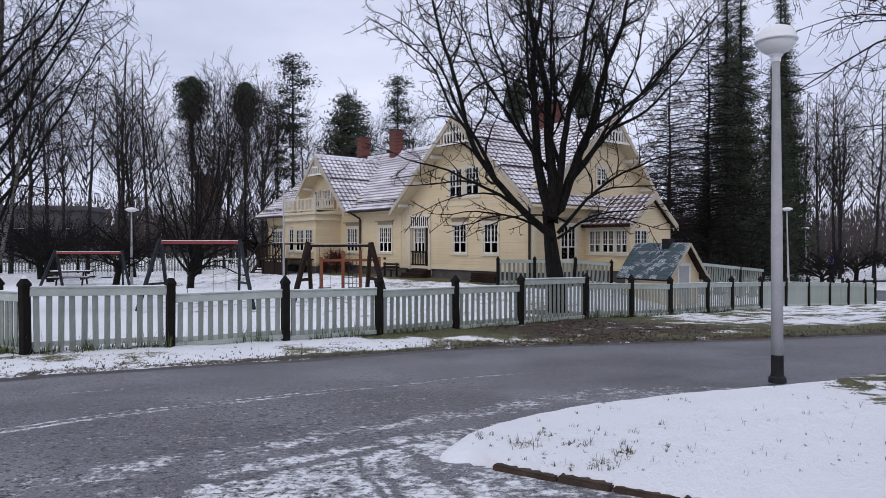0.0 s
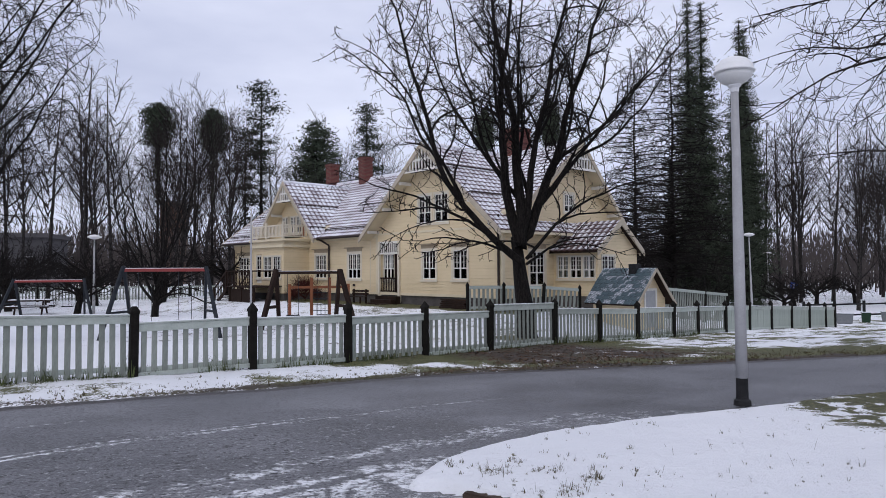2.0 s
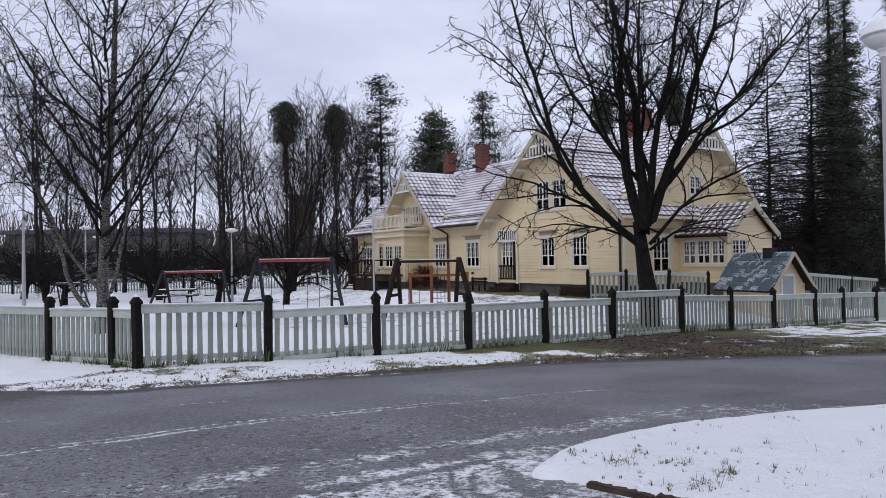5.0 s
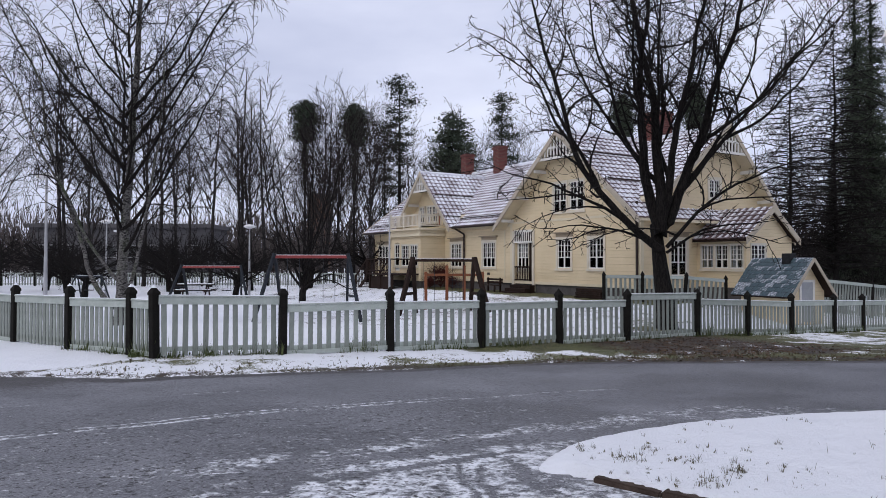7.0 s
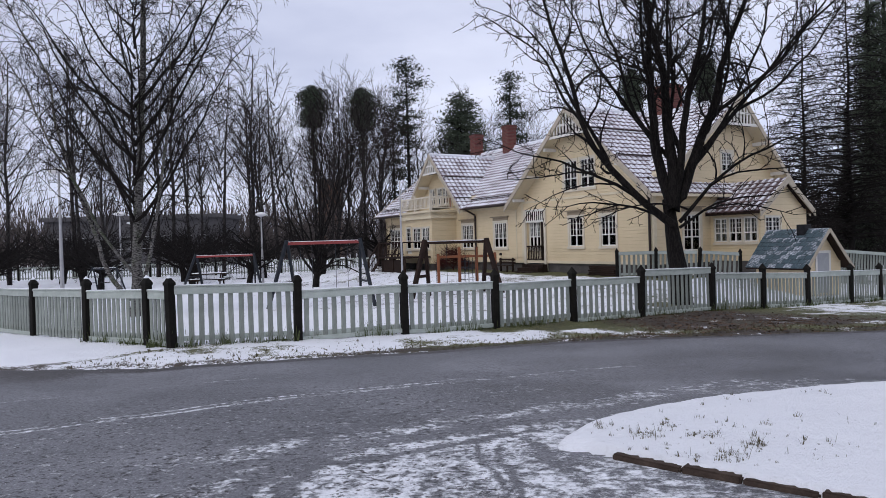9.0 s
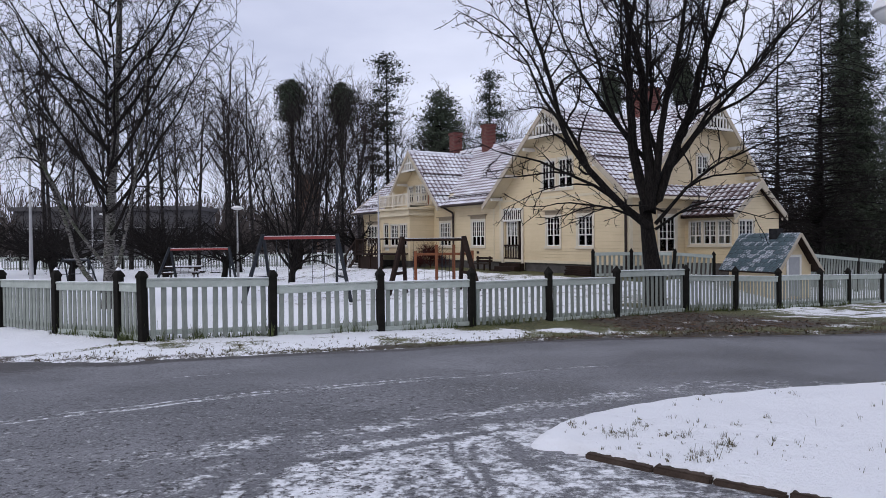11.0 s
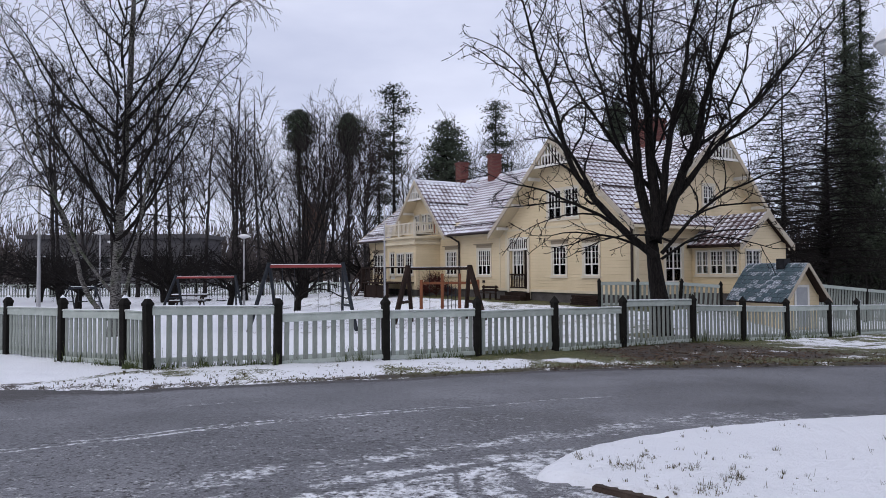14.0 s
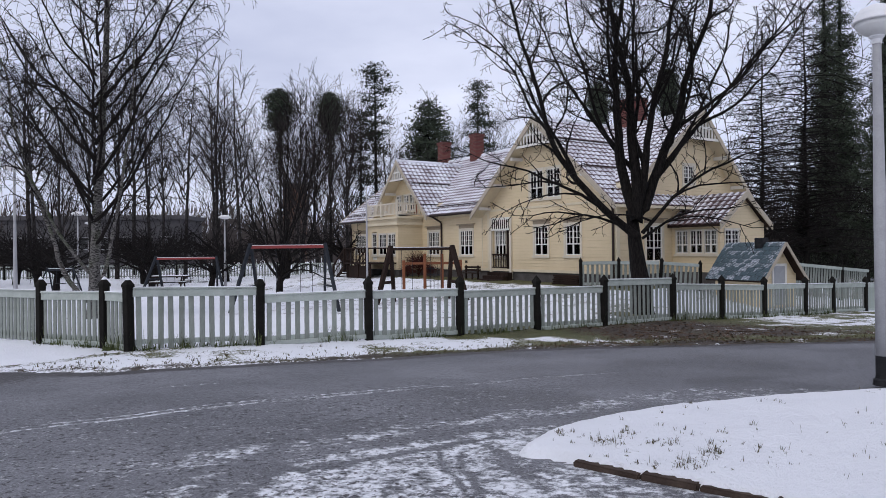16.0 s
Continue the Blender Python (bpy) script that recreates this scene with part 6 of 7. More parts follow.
roadside = bare_tree("roadside_birch", limbed(73, [((0, 0, -0.3), 20, (3, 2, 4), 11.0, 0.19, 0.03)], road_limbs, road_specs, 0.13), stand(12.4, 12.6, 20), "bare roadside birch with long hanging boughs", BARK_FAR, TWIG_DARK, "", (9, 6, 4, 3, 3))


# ---- the yard ----
def swing_frame(a, b, h, mat_leg, mat_beam, label, seats, splay=0.75, leg=0.09, flat=True, chains=True):
    """Two pairs of splayed legs, a beam between them, and seats on chains."""
    a, b = Vector(a), Vector(b)
    mid = (a + b) / 2
    ln = (b - a).length
    turn = math.degrees(math.atan2(b.y - a.y, b.x - a.x))
    s = thing("swing_set", pose(mid.x, mid.y, float(land(mid.x, mid.y)), 0, 0, turn), label, "swing")
    bm = bmesh.new()
    if flat:
        add_box(bm, -ln / 2 - 0.05, ln / 2 + 0.05, -0.05, 0.05, h - 0.1, h)
        bmesh.ops.bevel(bm, geom=bm.edges[:], offset=0.012, segments=1, affect="EDGES")
    else:
        rod(bm, (-ln / 2, 0, h - 0.05), (ln / 2, 0, h - 0.05), 0.05, sides=10)
    beam = part("beam", bm, mat_beam, s)
    part("snow_line", box((-ln / 2, ln / 2, -0.04, 0.04, h + 0.001, h + 0.02), bevel=0.006), SNOW, beam, "thin line of snow")
    for sx in (-1, 1):
        for sy in (-1, 1):
            bm = bmesh.new()
            if flat:
                bar(bm, (sx * (ln / 2 + (0.55 if sy < 0 else -0.12)), sy * splay, -0.1), (sx * ln / 2, sy * 0.05, h + 0.06), leg, leg * 1.2)
            else:
                rod(bm, (sx * (ln / 2 + 0.22), sy * splay, -0.1), (sx * ln / 2, sy * 0.02, h + 0.03), leg / 2, sides=8)
            part("leg", bm, mat_leg, s)
        bm = bmesh.new()
        bar(bm, (sx * (ln / 2 + 0.34), -splay * 0.62, h * 0.38), (sx * (ln / 2 - 0.07), splay * 0.62, h * 0.38), leg * 0.8, leg * 0.8)
        part("brace", bm, mat_leg, s)
    for u in seats:
        bm = bmesh.new()
        for d in (-0.2, 0.2):
            rod(bm, (u + d, 0, h - 0.1), (u + d, 0, 0.5), 0.009, sides=5)
        ch = part("chain", bm, STEEL, s)
        part("seat", box((u - 0.24, u + 0.24, -0.09, 0.09, 0.46, 0.5), bevel=0.01), BLACK_PAINT, s)
    return s


swing_frame((-9.13, 22.14, 0), (-6.7, 22.6, 0), 2.22, STEEL, RED_STEEL, "steel swing set with a faded red beam", (-0.6, 0.6), 0.8, 0.085)
swing_frame((-5.02, 25.46, 0), (-2.75, 25.89, 0), 2.1, DARK_WOOD, DARK_WOOD, "dark brown wooden swing set with snow on it", (-0.55, 0.55), 0.7, 0.13)
swing_frame((-18.9, 33.4, 0), (-15.9, 33.9, 0), 1.75, STEEL, RED_STEEL, "small swing set with a thin red beam", (-0.8, 0.0, 0.8), 0.6, 0.09)

swing_frame((-24.35, 32.6, 0), (-23.25, 33.0, 0), 1.25, STEEL, STEEL, "low dark toddler swing on snowy ground", (0.0,), 0.35, 0.05)

climber = thing("climbing_frame", pose(-3.9, 27.6, float(land(-3.9, 27.6)), 0, 0, 12), "orange wooden climbing frame with rope net", "play frame")
for x, h in ((-1.0, 1.5), (-0.15, 1.75), (0.55, 1.75), (1.3, 1.5)):
    part("post", box((x - 0.06, x + 0.06, -0.06, 0.06, -0.1, h), bevel=0.01), ORANGE_WOOD, climber)
part("crossbar", box((-1.0, 1.3, -0.04, 0.04, 1.32, 1.42), bevel=0.008), ORANGE_WOOD, climber)
bm = bmesh.new()
for k in range(5):
    rod(bm, (-0.1 + k * 0.16, 0.0, 0.1), (-0.1 + k * 0.16, 0.0, 1.35), 0.012, sides=5)
    rod(bm, (-0.15, 0.0, 0.2 + k * 0.24), (0.55, 0.0, 0.2 + k * 0.24), 0.012, sides=5)
part("net", bm, STEEL, climber)

table = thing("picnic_table", pose(-19.2, 35.4, float(land(-19.2, 35.4)), 0, 0, 15), "dark picnic table with snow on top", "table")
part("tabletop", box((-0.95, 0.95, -0.36, 0.36, 0.68, 0.74), bevel=0.01), DARK_WOOD, table)
part("snow_cover", box((-0.93, 0.93, -0.34, 0.34, 0.741, 0.78), bevel=0.015), SNOW, table, "layer of snow")
for sy in (-1, 1):
    part("bench", box((-0.95, 0.95, sy * 0.68 - 0.14, sy * 0.68 + 0.14, 0.4, 0.45), bevel=0.01), DARK_WOOD, table)
    part("bench_snow", box((-0.93, 0.93, sy * 0.68 - 0.12, sy * 0.68 + 0.12, 0.451, 0.48), bevel=0.01), SNOW, table)
for sx in (-0.6, 0.6):
    for sy in (-1, 1):
        bm = bmesh.new()
        bar(bm, (sx, sy * 0.6, -0.05), (sx, sy * 0.2, 0.68), 0.06, 0.1)
        part("leg", bm, DARK_WOOD, table)
    part("brace", box((sx - 0.035, sx + 0.035, -0.78, 0.78, 0.32, 0.4)), DARK_WOOD, table)


def house_place(x, y, turn=0):
    c, s = math.cos(radians(HOUSE_TURN)), math.sin(radians(HOUSE_TURN))
    wx, wy = HOUSE_AT[0] + x * c - y * s, HOUSE_AT[1] + x * s + y * c
    return pose(wx, wy, float(land(wx, wy)), 0, 0, HOUSE_TURN + turn)


def garden_bench(m, label):
    b = thing("garden_bench", m, label, "bench", "benches by the house")
    for k in range(3):
        part("seat_slat", box((-0.8, 0.8, -0.25 + k * 0.16, -0.12 + k * 0.16, 0.42, 0.46), bevel=0.006), DARK_WOOD, b)
    for k in range(2):
        part("back_slat", box((-0.8, 0.8, 0.24, 0.28, 0.55 + k * 0.17, 0.68 + k * 0.17), bevel=0.006), DARK_WOOD, b)
    for x in (-0.6, 0.6):
        part("leg", box((x - 0.04, x + 0.04, -0.22, -0.14, -0.05, 0.42)), DARK_WOOD, b)
        part("leg", box((x - 0.04, x + 0.04, 0.18, 0.26, -0.05, 0.9)), DARK_WOOD, b)
    return b


garden_bench(house_place(-8.9, -0.9) @ Matrix.Diagonal((0.85, 0.85, 0.8, 1)), "dark brown garden bench by the house wall")
pile = thing("plank_pile", house_place(-2.0, -0.7), "low pile of dark planks by the wall", "planks")
for k in range(5):
    part("plank", box((-0.8 + 0.06 * (k % 2), 0.8 - 0.05 * (k % 3), -0.25 + 0.02 * k, 0.2 - 0.02 * k, 0.02 + 0.08 * k, 0.09 + 0.08 * k), bevel=0.006), DARK_WOOD, pile)

pole = thing("flagpole", pose(-5.55, 23.85, float(land(-5.55, 23.85))), "thin pale pole standing in the yard", "pole")
part("shaft", lathe(((0.04, -0.1), (0.036, 2.0), (0.024, 4.2)), 12), GREY_PAINT, pole, smooth=True)
part("finial", lathe(((0.024, 4.2), (0.04, 4.23), (0.015, 4.28)), 12), GREY_PAINT, pole)


def head_lamp(m, h, label, group=""):
    p = thing("street_lamp", m, label, "street lamp", group)
    part("pole", lathe(((0.075, -0.1), (0.07, 0.8), (0.045, h * 0.6), (0.035, h)), 12), GREY_PAINT, p, smooth=True)
    part("lamp_head", lathe(((0.1, h - 0.06), (0.32, h + 0.02), (0.34, h + 0.07), (0.2, h + 0.15), (0.03, h + 0.18)), 20), LAMP_CAP, p, "flat pale lamp head", smooth=True)
    return p


for x, y, h in ((-16.98, 21.17, 4.85), (-25.0, 35.9, 4.2), (-16.2, 35.6, 3.85), (21.0, 42.1, 4.95), (28.9, 55.1, 4.1), (-38, 56, 4.6)):
    head_lamp(pose(x, y, float(land(x, y)), 0, -1.5 if x > 20 else 0, 0), h, "slim grey lamp post with a flat head", "yard lamps")

# ---- shed by the fence ----
shed = thing("shed", pose(8.2, 25.97, -0.62, 0, 0, -57), "small cream wooden shed with snowy shingle roof", "shed")
SL, SW, SE, SR = 0.985, 0.88, 1.18, 2.22
part("wall", box((-SL, SL, -SW, -SW + 0.06, 0, SE)), CREAM, shed)
part("wall", box((-SL, SL, SW - 0.06, SW, 0, SE)), CREAM, shed)


def shed_gable(x, t):
    bm = bmesh.new()
    pts = [(-SW + 0.06, 0), (SW - 0.06, 0), (SW - 0.06, SE), (0, SR - 0.02), (-SW + 0.06, SE)]
    a = [bm.verts.new((x, y, z)) for y, z in pts]
    b = [bm.verts.new((x + t, y, z)) for y, z in pts]
    bm.faces.new(a)
    bm.faces.new(b[::-1])
    for k in range(5):
        bm.faces.new((a[k], b[k], b[(k + 1) % 5], a[(k + 1) % 5]))
    bmesh.ops.recalc_face_normals(bm, faces=bm.faces[:])
    return part("gable_wall", bm, CREAM, shed)


shed_gable(-SL, 0.06)
shed_gable(SL - 0.06, 0.06)
door = part("door", box((SL + 0.002, SL + 0.03, -0.28, 0.28, 0.1, 1.45), bevel=0.006), plain("pale_grey_door", (0.3, 0.31, 0.32), (0.4, 0.41, 0.42), 0.6), shed, "pale grey plank door")
part("door_frame", box((SL + 0.002, SL + 0.04, -0.36, -0.28, 0.05, 1.53), (SL + 0.002, SL + 0.04, 0.28, 0.36, 0.05, 1.53), (SL + 0.002, SL + 0.04, -0.28, 0.28, 1.45, 1.53)), WHITE, door)
def shingle_mesh(e0, e1):
    """One shingle, 0.31 by 0.2 m, thicker at its lower edge; e0 and e1 say how bare its two corners are."""
    mesh = bpy.data.meshes.new("shingle")
    vs = [(-0.155, 0, 0), (0.155, 0, 0), (-0.155, 0, 0.03), (0.155, 0, 0.03), (-0.155, 0.07, 0.027), (0.155, 0.07, 0.027), (-0.155, 0.2, 0.012), (0.155, 0.2, 0.012)]
    mesh.from_pydata(vs, [], [(0, 1, 3, 2), (2, 3, 5, 4), (4, 5, 7, 6)])
    mesh.attributes.new("exposed", "FLOAT", "POINT").data.foreach_set("value", np.array((1, 1, e0, e1, e0 * 0.7, e1 * 0.7, 0.05, 0.05), dtype=np.float32))
    mesh.materials.append(SHINGLE)
    return mesh


shingle_data = [shingle_mesh(a, b) for a, b in ((0.1, 0.1), (0.9, 0.2), (0.1, 0.8), (0.9, 0.9), (0.3, 0.1))]
pitch = (SR - SE) / SW
for sg in (-1, 1):
    # rows of shingles, each row overlapping the one below
    run = math.hypot(SW + 0.22, (SW + 0.22) * pitch)
    nr = 9
    r = random.Random(5)
    tilt = math.degrees(math.atan2((SW + 0.22) * pitch, SW + 0.22))
    for k in range(nr):
        x = -SL - 0.25 - (0.16 if k % 2 else 0)
        while x < SL + 0.3:
            x0, x1 = max(-SL - 0.25, x + 0.006), min(SL + 0.3, x + 0.314)
            if x1 - x0 > 0.03:
                f = (run * k / nr - 0.03) / run
                ob = new("shingle", shingle_data[r.randrange(len(shingle_data))])
                ob.parent = shed
                turn = pose(0, 0, 0, 0, 0, 0 if sg < 0 else 180)
                mid = (x0 + x1) / 2
                ob.matrix_basis = turn @ pose(mid * (1 if sg < 0 else -1), -(SW + 0.22) * (1 - f), SR + 0.06 - (SW + 0.22) * pitch * (1 - f) + r.uniform(0, 0.004), tilt, 0, r.uniform(-0.6, 0.6)) @ Matrix.Diagonal(((x1 - x0) / 0.31, (run / nr + 0.03) / 0.2, 1, 1))
            x += 0.32
    bm = bmesh.new()
    e = SW + 0.22
    q = [(0, SR + 0.05), (sg * e, SR + 0.05 - e * pitch), (sg * e, SR - 0.01 - e * pitch), (0, SR - 0.02)]
    a = [bm.verts.new((-SL - 0.24, y, z)) for y, z in q]
    b = [bm.verts.new((SL + 0.29, y, z)) for y, z in q]
    bm.faces.new(a)
    bm.faces.new(b[::-1])
    for k in range(4):
        bm.faces.new((a[k], b[k], b[(k + 1) % 4], a[(k + 1) % 4]))
    bmesh.ops.recalc_face_normals(bm, faces=bm.faces[:])
    part("roof_deck", bm, DARK_WOOD, shed)
    bm = bmesh.new()
    bar(bm, (SL + 0.31, 0, SR + 0.02), (SL + 0.31, sg * (e + 0.02), SR + 0.02 - (e + 0.02) * pitch), 0.03, 0.1)
    part("bargeboard", bm, RAKE, shed)
part("stove_pipe", box((0.18, 0.5, -0.22, 0.12, SR - 0.25, SR + 0.22), bevel=0.01), BLACK_PAINT, shed, "black roof vent box")


# ---- short fences in the yard and far ones ----
def low_fence(pts, h, label, pitch=0.16, post_w=0.11, width=0.045, posts=True, group="yard fences"):
    f = thing("yard_fence", pose(0, 0, 0), label, "fence", group)
    pale = bpy.data.meshes.new("picket")
    bm = box((-width, width, -0.012, 0.01, 0.08, h - 0.1))
    bm.to_mesh(pale)
    bm.free()
    pale.materials.append(PICKET)
    for k, (a, b) in enumerate(zip(pts, pts[1:])):
        ln = math.hypot(b[0] - a[0], b[1] - a[1])
        turn = math.degrees(math.atan2(b[1] - a[1], b[0] - a[0]))
        za, zb = float(land(*a)), float(land(*b))
        at = pose(a[0], a[1], za, 0, -math.degrees(math.atan2(zb - za, ln)), turn)
        if posts:
            part("post", post_mesh(post_w, h + 0.18), POST_GREEN, f, at=at)
        part("top_rail", box((0.05, ln - 0.05, -0.05, 0.05, h - 0.1, h + 0.02), bevel=0.005), RAIL, f, at=at)
        part("bottom_rail", box((0.05, ln - 0.05, 0.012, 0.05, 0.15, 0.23)), RAIL, f, at=at)
        n = int(ln / pitch)
        for j in range(n):
            ob = new("picket", pale)
            ob.parent, ob.matrix_basis = f, at @ pose(ln * (j + 0.5) / n, 0, 0, 0, rng.uniform(-0.5, 0.5), rng.uniform(-2, 2))
    at = pose(pts[-1][0], pts[-1][1], float(land(*pts[-1])))
    if posts:
        part("post", post_mesh(post_w, h + 0.18), POST_GREEN, f, at=at)
    return f


low_fence([(2.06, 26.2), (3.46, 26.4), (5.0, 26.6), (6.5, 26.75)], 1.0, "pale picket fence beside the house corner")
low_fence([(10.4, 28.6), (12.9, 30.2), (14.6, 31.6)], 1.35, "pale picket fence behind the shed")
far_line = [(-52, 45.5)] + [(-45 + 2.55 * k, 47.5 + 0.48 * k) for k in range(14)]
low_fence(far_line, 1.05, "long pale picket fence at the yard's far side", 0.2, 0.13)

# shrubs
bush = bare_tree("shrub", branching(80, 0.75, 0.03, 4, 26, (50, 40, 40), 0.05, 0.0, 0.4, 0.12, (0, 0), 0.2, (0.7, 1.0), (6, 5), 0.006), house_place(-13.4, -1.1), "reddish brown leafless shrub by the wall", plain("reddish_twigs", (0.03, 0.01, 0.009), (0.08, 0.026, 0.02), 0.9), plain("reddish_fine_twigs", (0.035, 0.011, 0.01), (0.09, 0.03, 0.024), 0.9), "shrubs", (5, 4, 3, 3))
tagged(bush, category="shrub")
for x, y, t in ((-12.4, -1.0, 80), (-14.3, -1.3, 160)):
    c = copy_thing(bush, house_place(x, y, t))
    c.scale = (0.55, 0.55, 0.55)
for x, y, t, s in ((24, 44, 10, 0.8), (27, 48, 80, 1.0), (20, 46, 140, 0.8), (31, 52, 220, 1.0), (16.5, 42, 300, 0.7), (36, 55, 60, 0.9)):
    tagged(copy_tree(apple, x, y, t, s), "leafless brown thicket under the spruces", "shrub", "far thickets")

# ---- by the car park ----
sign = thing("parking_sign", pose(33.8, 60.1, float(land(33.8, 60.1)), 0, 0, -28), "blue parking sign on a thin post", "sign")
part("post", lathe(((0.03, -0.1), (0.03, 1.9)), 8), GREY_PAINT, sign)
plate = part("plate", box((-0.3, 0.3, -0.05, -0.03, 1.0, 1.65), bevel=0.008), SIGN_BLUE, sign)
txt = bpy.data.curves.new("letter", "FONT")
txt.body, txt.size, txt.align_x, txt.extrude = "P", 0.55, "CENTER", 0.003
txt.materials.append(WHITE)
letter = new("letter", txt)
letter.parent, letter.matrix_basis = plate, pose(0, -0.055, 1.14, 90, 0, 0)


def waste_bin(x, y, turn, mat, w, label):
    b = thing("waste_bin", pose(x, y, float(land(x, y)), 0, 0, turn), label, "bin", "waste bins")
    bm = box((-w / 2, w / 2, -0.35, 0.35, 0.05, 0.92))
    for v in bm.verts:
        if v.co.z < 0.5:
            v.co.x *= 0.86
            v.co.y *= 0.86
    bmesh.ops.bevel(bm, geom=bm.edges[:], offset=0.03, segments=2, affect="EDGES")
    part("body", bm, mat, b)
    lid = part("lid", box((-w / 2 - 0.03, w / 2 + 0.03, -0.38, 0.38, 0.925, 1.02), bevel=0.03), mat, b)
    part("snow_cover", box((-w / 2, w / 2, -0.35, 0.35, 1.021, 1.06), bevel=0.015), SNOW, lid)
    for sx in (-1, 1):
        bm = bmesh.new()
        rod(bm, (sx * w * 0.36 - 0.03, 0.28, 0.08), (sx * w * 0.36 + 0.03, 0.28, 0.08), 0.1, sides=12)
        part("wheel", bm, BLACK_PAINT, b)
    b.scale = (0.62, 0.62, 0.56)
    return b


waste_bin(22.6, 35.4, -30, BIN_GREY, 1.3, "grey wheeled waste bin with snow on its lid")
waste_bin(24.3, 36.2, -30, BIN_GREEN, 0.7, "green wheeled waste bin with snow on its lid")
waste_bin(25.9, 36.6, -30, BIN_GREY, 1.3, "grey wheeled waste bin with snow on its lid")
dark_fence = thing("rail_fence", pose(0, 0, 0), "low black rail fence behind the bins", "fence")
rp = [(21.0, 36.4), (23.2, 37.2), (25.4, 38.0), (27.6, 38.8), (29.8, 39.6), (32.0, 40.4)]
for a, b in zip(rp, rp[1:]):
    z = float(land(*a))
    part("post", box((-0.06, 0.06, -0.06, 0.06, -0.1, 1.15), bevel=0.01), BLACK_PAINT, dark_fence, at=pose(a[0], a[1], z))
    for h in (0.35, 0.95):
        bm = bmesh.new()
        bar(bm, (a[0], a[1], z + h), (b[0], b[1], z + h), 0.05, 0.09)
        part("rail", bm, BLACK_PAINT, dark_fence)

# ---- far buildings ----
hall = thing("far_building", pose(-53.5, 82, -0.6, 0, 0, 10), "long dark flat-roofed building beyond the trees", "building")
part("wall", box((-11, 11, -4, 4, 0, 6.2)), FAR_DARK, hall)
part("roof", box((-11.4, 11.4, -4.4, 4.4, 6.2, 6.7)), FAR_DARK, hall)
for k in range(8):
    w = part("window", box((-9.6 + k * 2.6, -8.2 + k * 2.6, -4.04, -3.99, 2.6, 4.0)), GLASS, hall)
    part("frame", box((-9.7 + k * 2.6, -8.1 + k * 2.6, -4.07, -4.041, 2.5, 2.6), (-9.7 + k * 2.6, -8.1 + k * 2.6, -4.07, -4.041, 4.0, 4.1)), GREY_PAINT, w)
tower = thing("brick_tower", pose(-42.8, 124, -0.6, 0, 0, 15), "plain brown brick tower behind bare trees", "building")
part("wall", box((-2.1, 2.1, -2.1, 2.1, 0, 14.4), bevel=0.05), FAR_BRICK, tower)
part("roof", box((-2.2, 2.2, -2.2, 2.2, 14.4, 14.7)), FAR_DARK, tower)


# ---- grass, fallen leaves ----
def blades(name, places, height, mat, seed, label, per=7, width=0.006):
    r = np.random.default_rng(seed)
    vs, fs = [], []
    for x, y, z in places:
        grow = min(2.2, r.lognormal(-0.2, 0.5))
        for k in range(r.integers(1, per + 1)):
            a, h = r.uniform(0, 6.28), height * grow * r.uniform(0.4, 1.2)
            d = np.array((math.cos(a), math.sin(a), 0))
            s = np.array((-d[1], d[0], 0)) * width * r.uniform(0.6, 1.3)
            p = np.array((x, y, z)) + r.normal(0, height * 0.25, 3) * np.array((1, 1, 0))
            tip = p + d * h * r.uniform(0.15, 0.8) + np.array((0, 0, h))
            mid = (p + tip) / 2 + np.array((0, 0, h * 0.12))
            b = len(vs)
            vs += [p - s, p + s, mid + s * 0.7, mid - s * 0.7, tip]
            fs += [(b, b + 1, b + 2, b + 3), (b + 3, b + 2, b + 4)]
    return tagged(soup(name, vs, fs, mat), label, "grass", kind="stuff")


r = np.random.default_rng(91)
spots = []
for (x0, y0), (x1, y1) in zip(POSTS[4:16], POSTS[5:17]):
    for k in range(110):
        f = r.random()
        x, y = x0 + (x1 - x0) * f + r.normal(0, 0.03), y0 + (y1 - y0) * f + r.normal(0.02, 0.09)
        if lumps(np.array(x), np.array(y), 0.6, 41) > -0.35:
            spots.append((x, y, float(ground_height(np.array(x), np.array(y)))))
blades("fence_grass", spots, 0.15, GREEN_GRASS, 92, "green and withered grass along the fence foot", 8)
spots = []
for k in range(2600):
    x = r.uniform(-7, 16)
    y = float(far_edge(x)) + abs(r.normal(0.12, 0.55))
    if inward(x, y) < 0.3 and float(ground_bare(np.array(x), np.array(y))) + r.normal(0, 0.12) > 0.12:
        spots.append((x, y, float(ground_height(np.array(x), np.array(y)))))
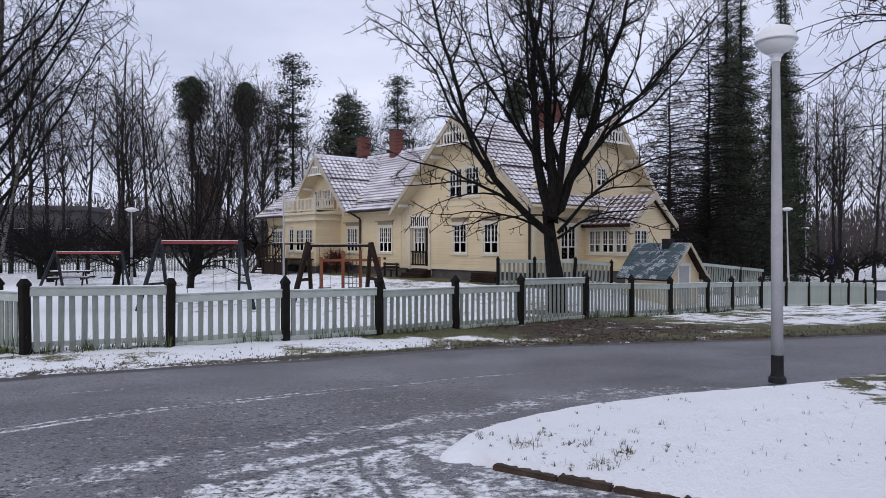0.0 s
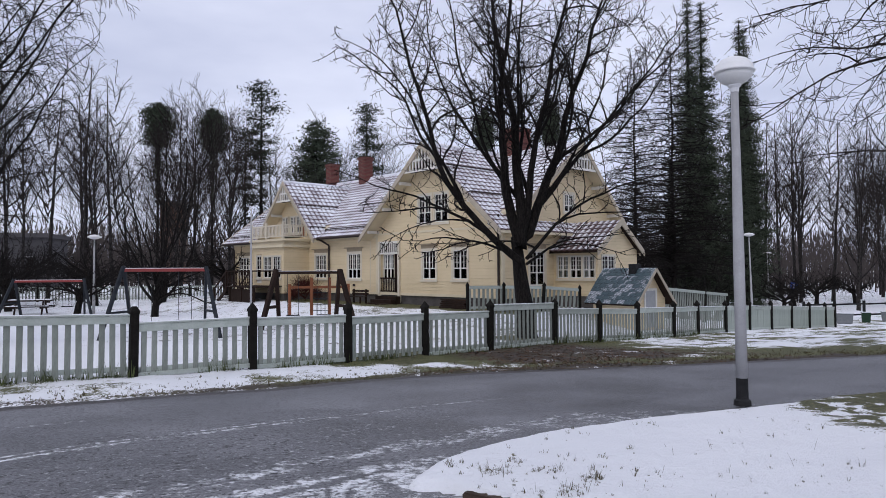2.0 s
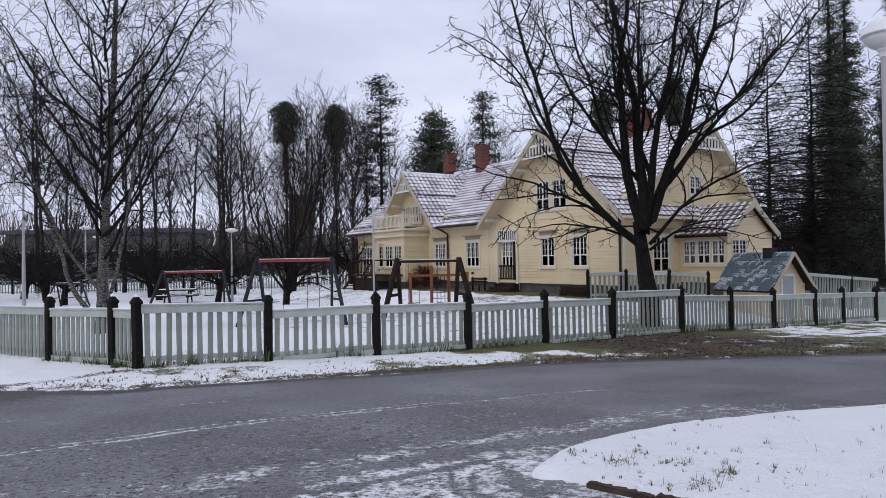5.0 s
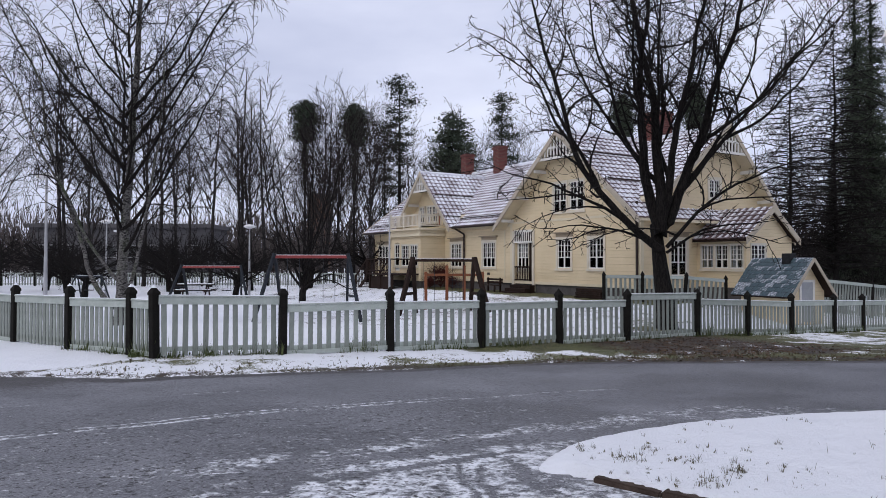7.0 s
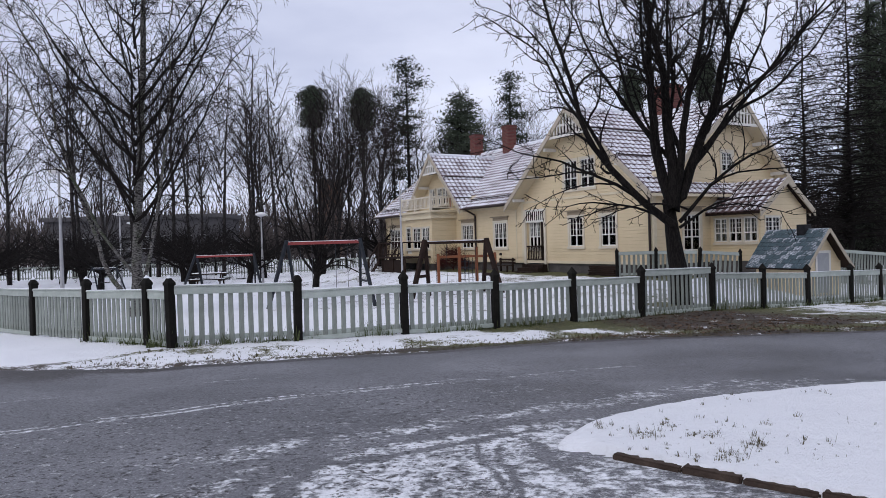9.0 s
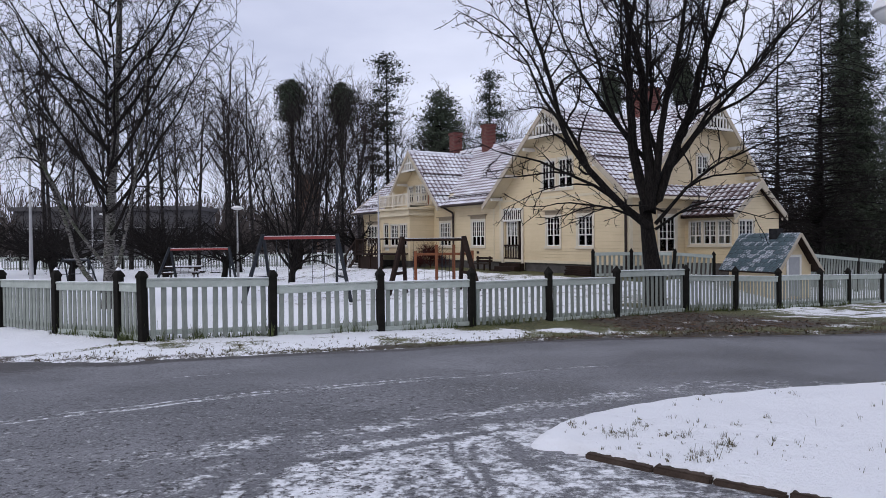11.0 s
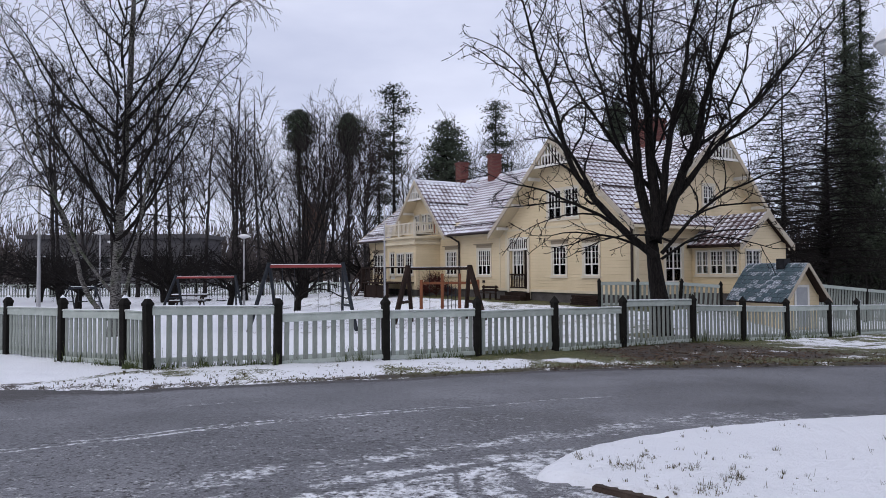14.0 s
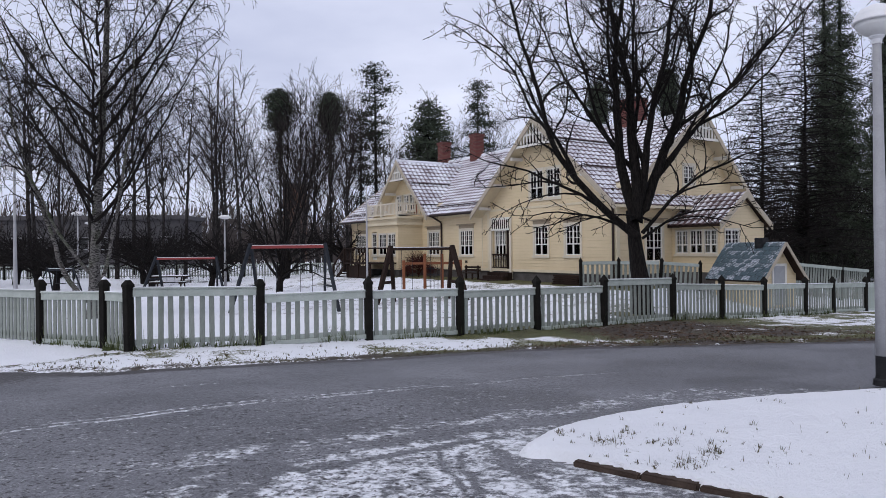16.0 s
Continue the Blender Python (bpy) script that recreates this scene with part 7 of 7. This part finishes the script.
blades("verge_grass", spots, 0.035, DEAD_GRASS, 93, "short withered grass on the verge", 5)
spots = []
for k in range(1900):
    x = r.uniform(0.15, 5.5) if k % 2 else r.uniform(0.1, 1.9)
    y = r.uniform(4.2, 8.4) if k % 2 else r.uniform(4.7, 5.7)
    d = float(lawn_depth(np.array(x), np.array(y)))
    if d > 0.05 and (lumps(np.array(x), np.array(y), 0.25, 42) > (0.45 if k % 2 else 0.3) or r.random() < 0.06):
        spots.append((x, y, float(lawn_height(np.array(x), np.array(y))) - 0.005))
blades("lawn_grass", spots, 0.03, DEAD_GRASS, 94, "withered grass tips poking through the snow", 9, 0.0022)
spots = [(x, y, float(lawn_height(np.array(x), np.array(y)))) for x, y in ((2.15, 5.6), (2.6, 5.9), (2.95, 5.2), (3.1, 6.4), (1.9, 5.1), (2.5, 4.9), (3.4, 5.7), (1.25, 4.75), (0.75, 5.25), (0.8, 5.3))]
blades("tall_stalks", spots, 0.13, DEAD_GRASS, 95, "tall withered stalks in the snow", 2, 0.0018)
vs, fs = [], []
for k in range(9000):
    x = r.uniform(0, 13)
    y = float(far_edge(x)) + r.uniform(-0.15, 5.5)
    if inward(x, y) > 0.4 or along(x, y) + r.normal(0, 0.8) > 12.3 or float(ground_soil(np.array(x), np.array(y))) < 0.3 or float(ground_bare(np.array(x), np.array(y))) < 0.35:
        continue
    z = float(ground_height(np.array(x), np.array(y))) + 0.008
    a, w = r.uniform(0, 6.28), r.uniform(0.02, 0.05)
    c, s = math.cos(a) * w, math.sin(a) * w
    b = len(vs)
    vs += [(x - c, y - s, z), (x + s * 0.6, y - c * 0.6, z + r.uniform(0, 0.02)), (x + c, y + s, z + r.uniform(0, 0.03)), (x - s * 0.6, y + c * 0.6, z + r.uniform(0, 0.02))]
    fs.append((b, b + 1, b + 2, b + 3))
tagged(soup("fallen_leaves", vs, fs, plain("brown_leaves", (0.03, 0.018, 0.012), (0.14, 0.085, 0.05), 0.85, 8, 40)), "brown fallen leaves under the tree", "leaves", kind="stuff")
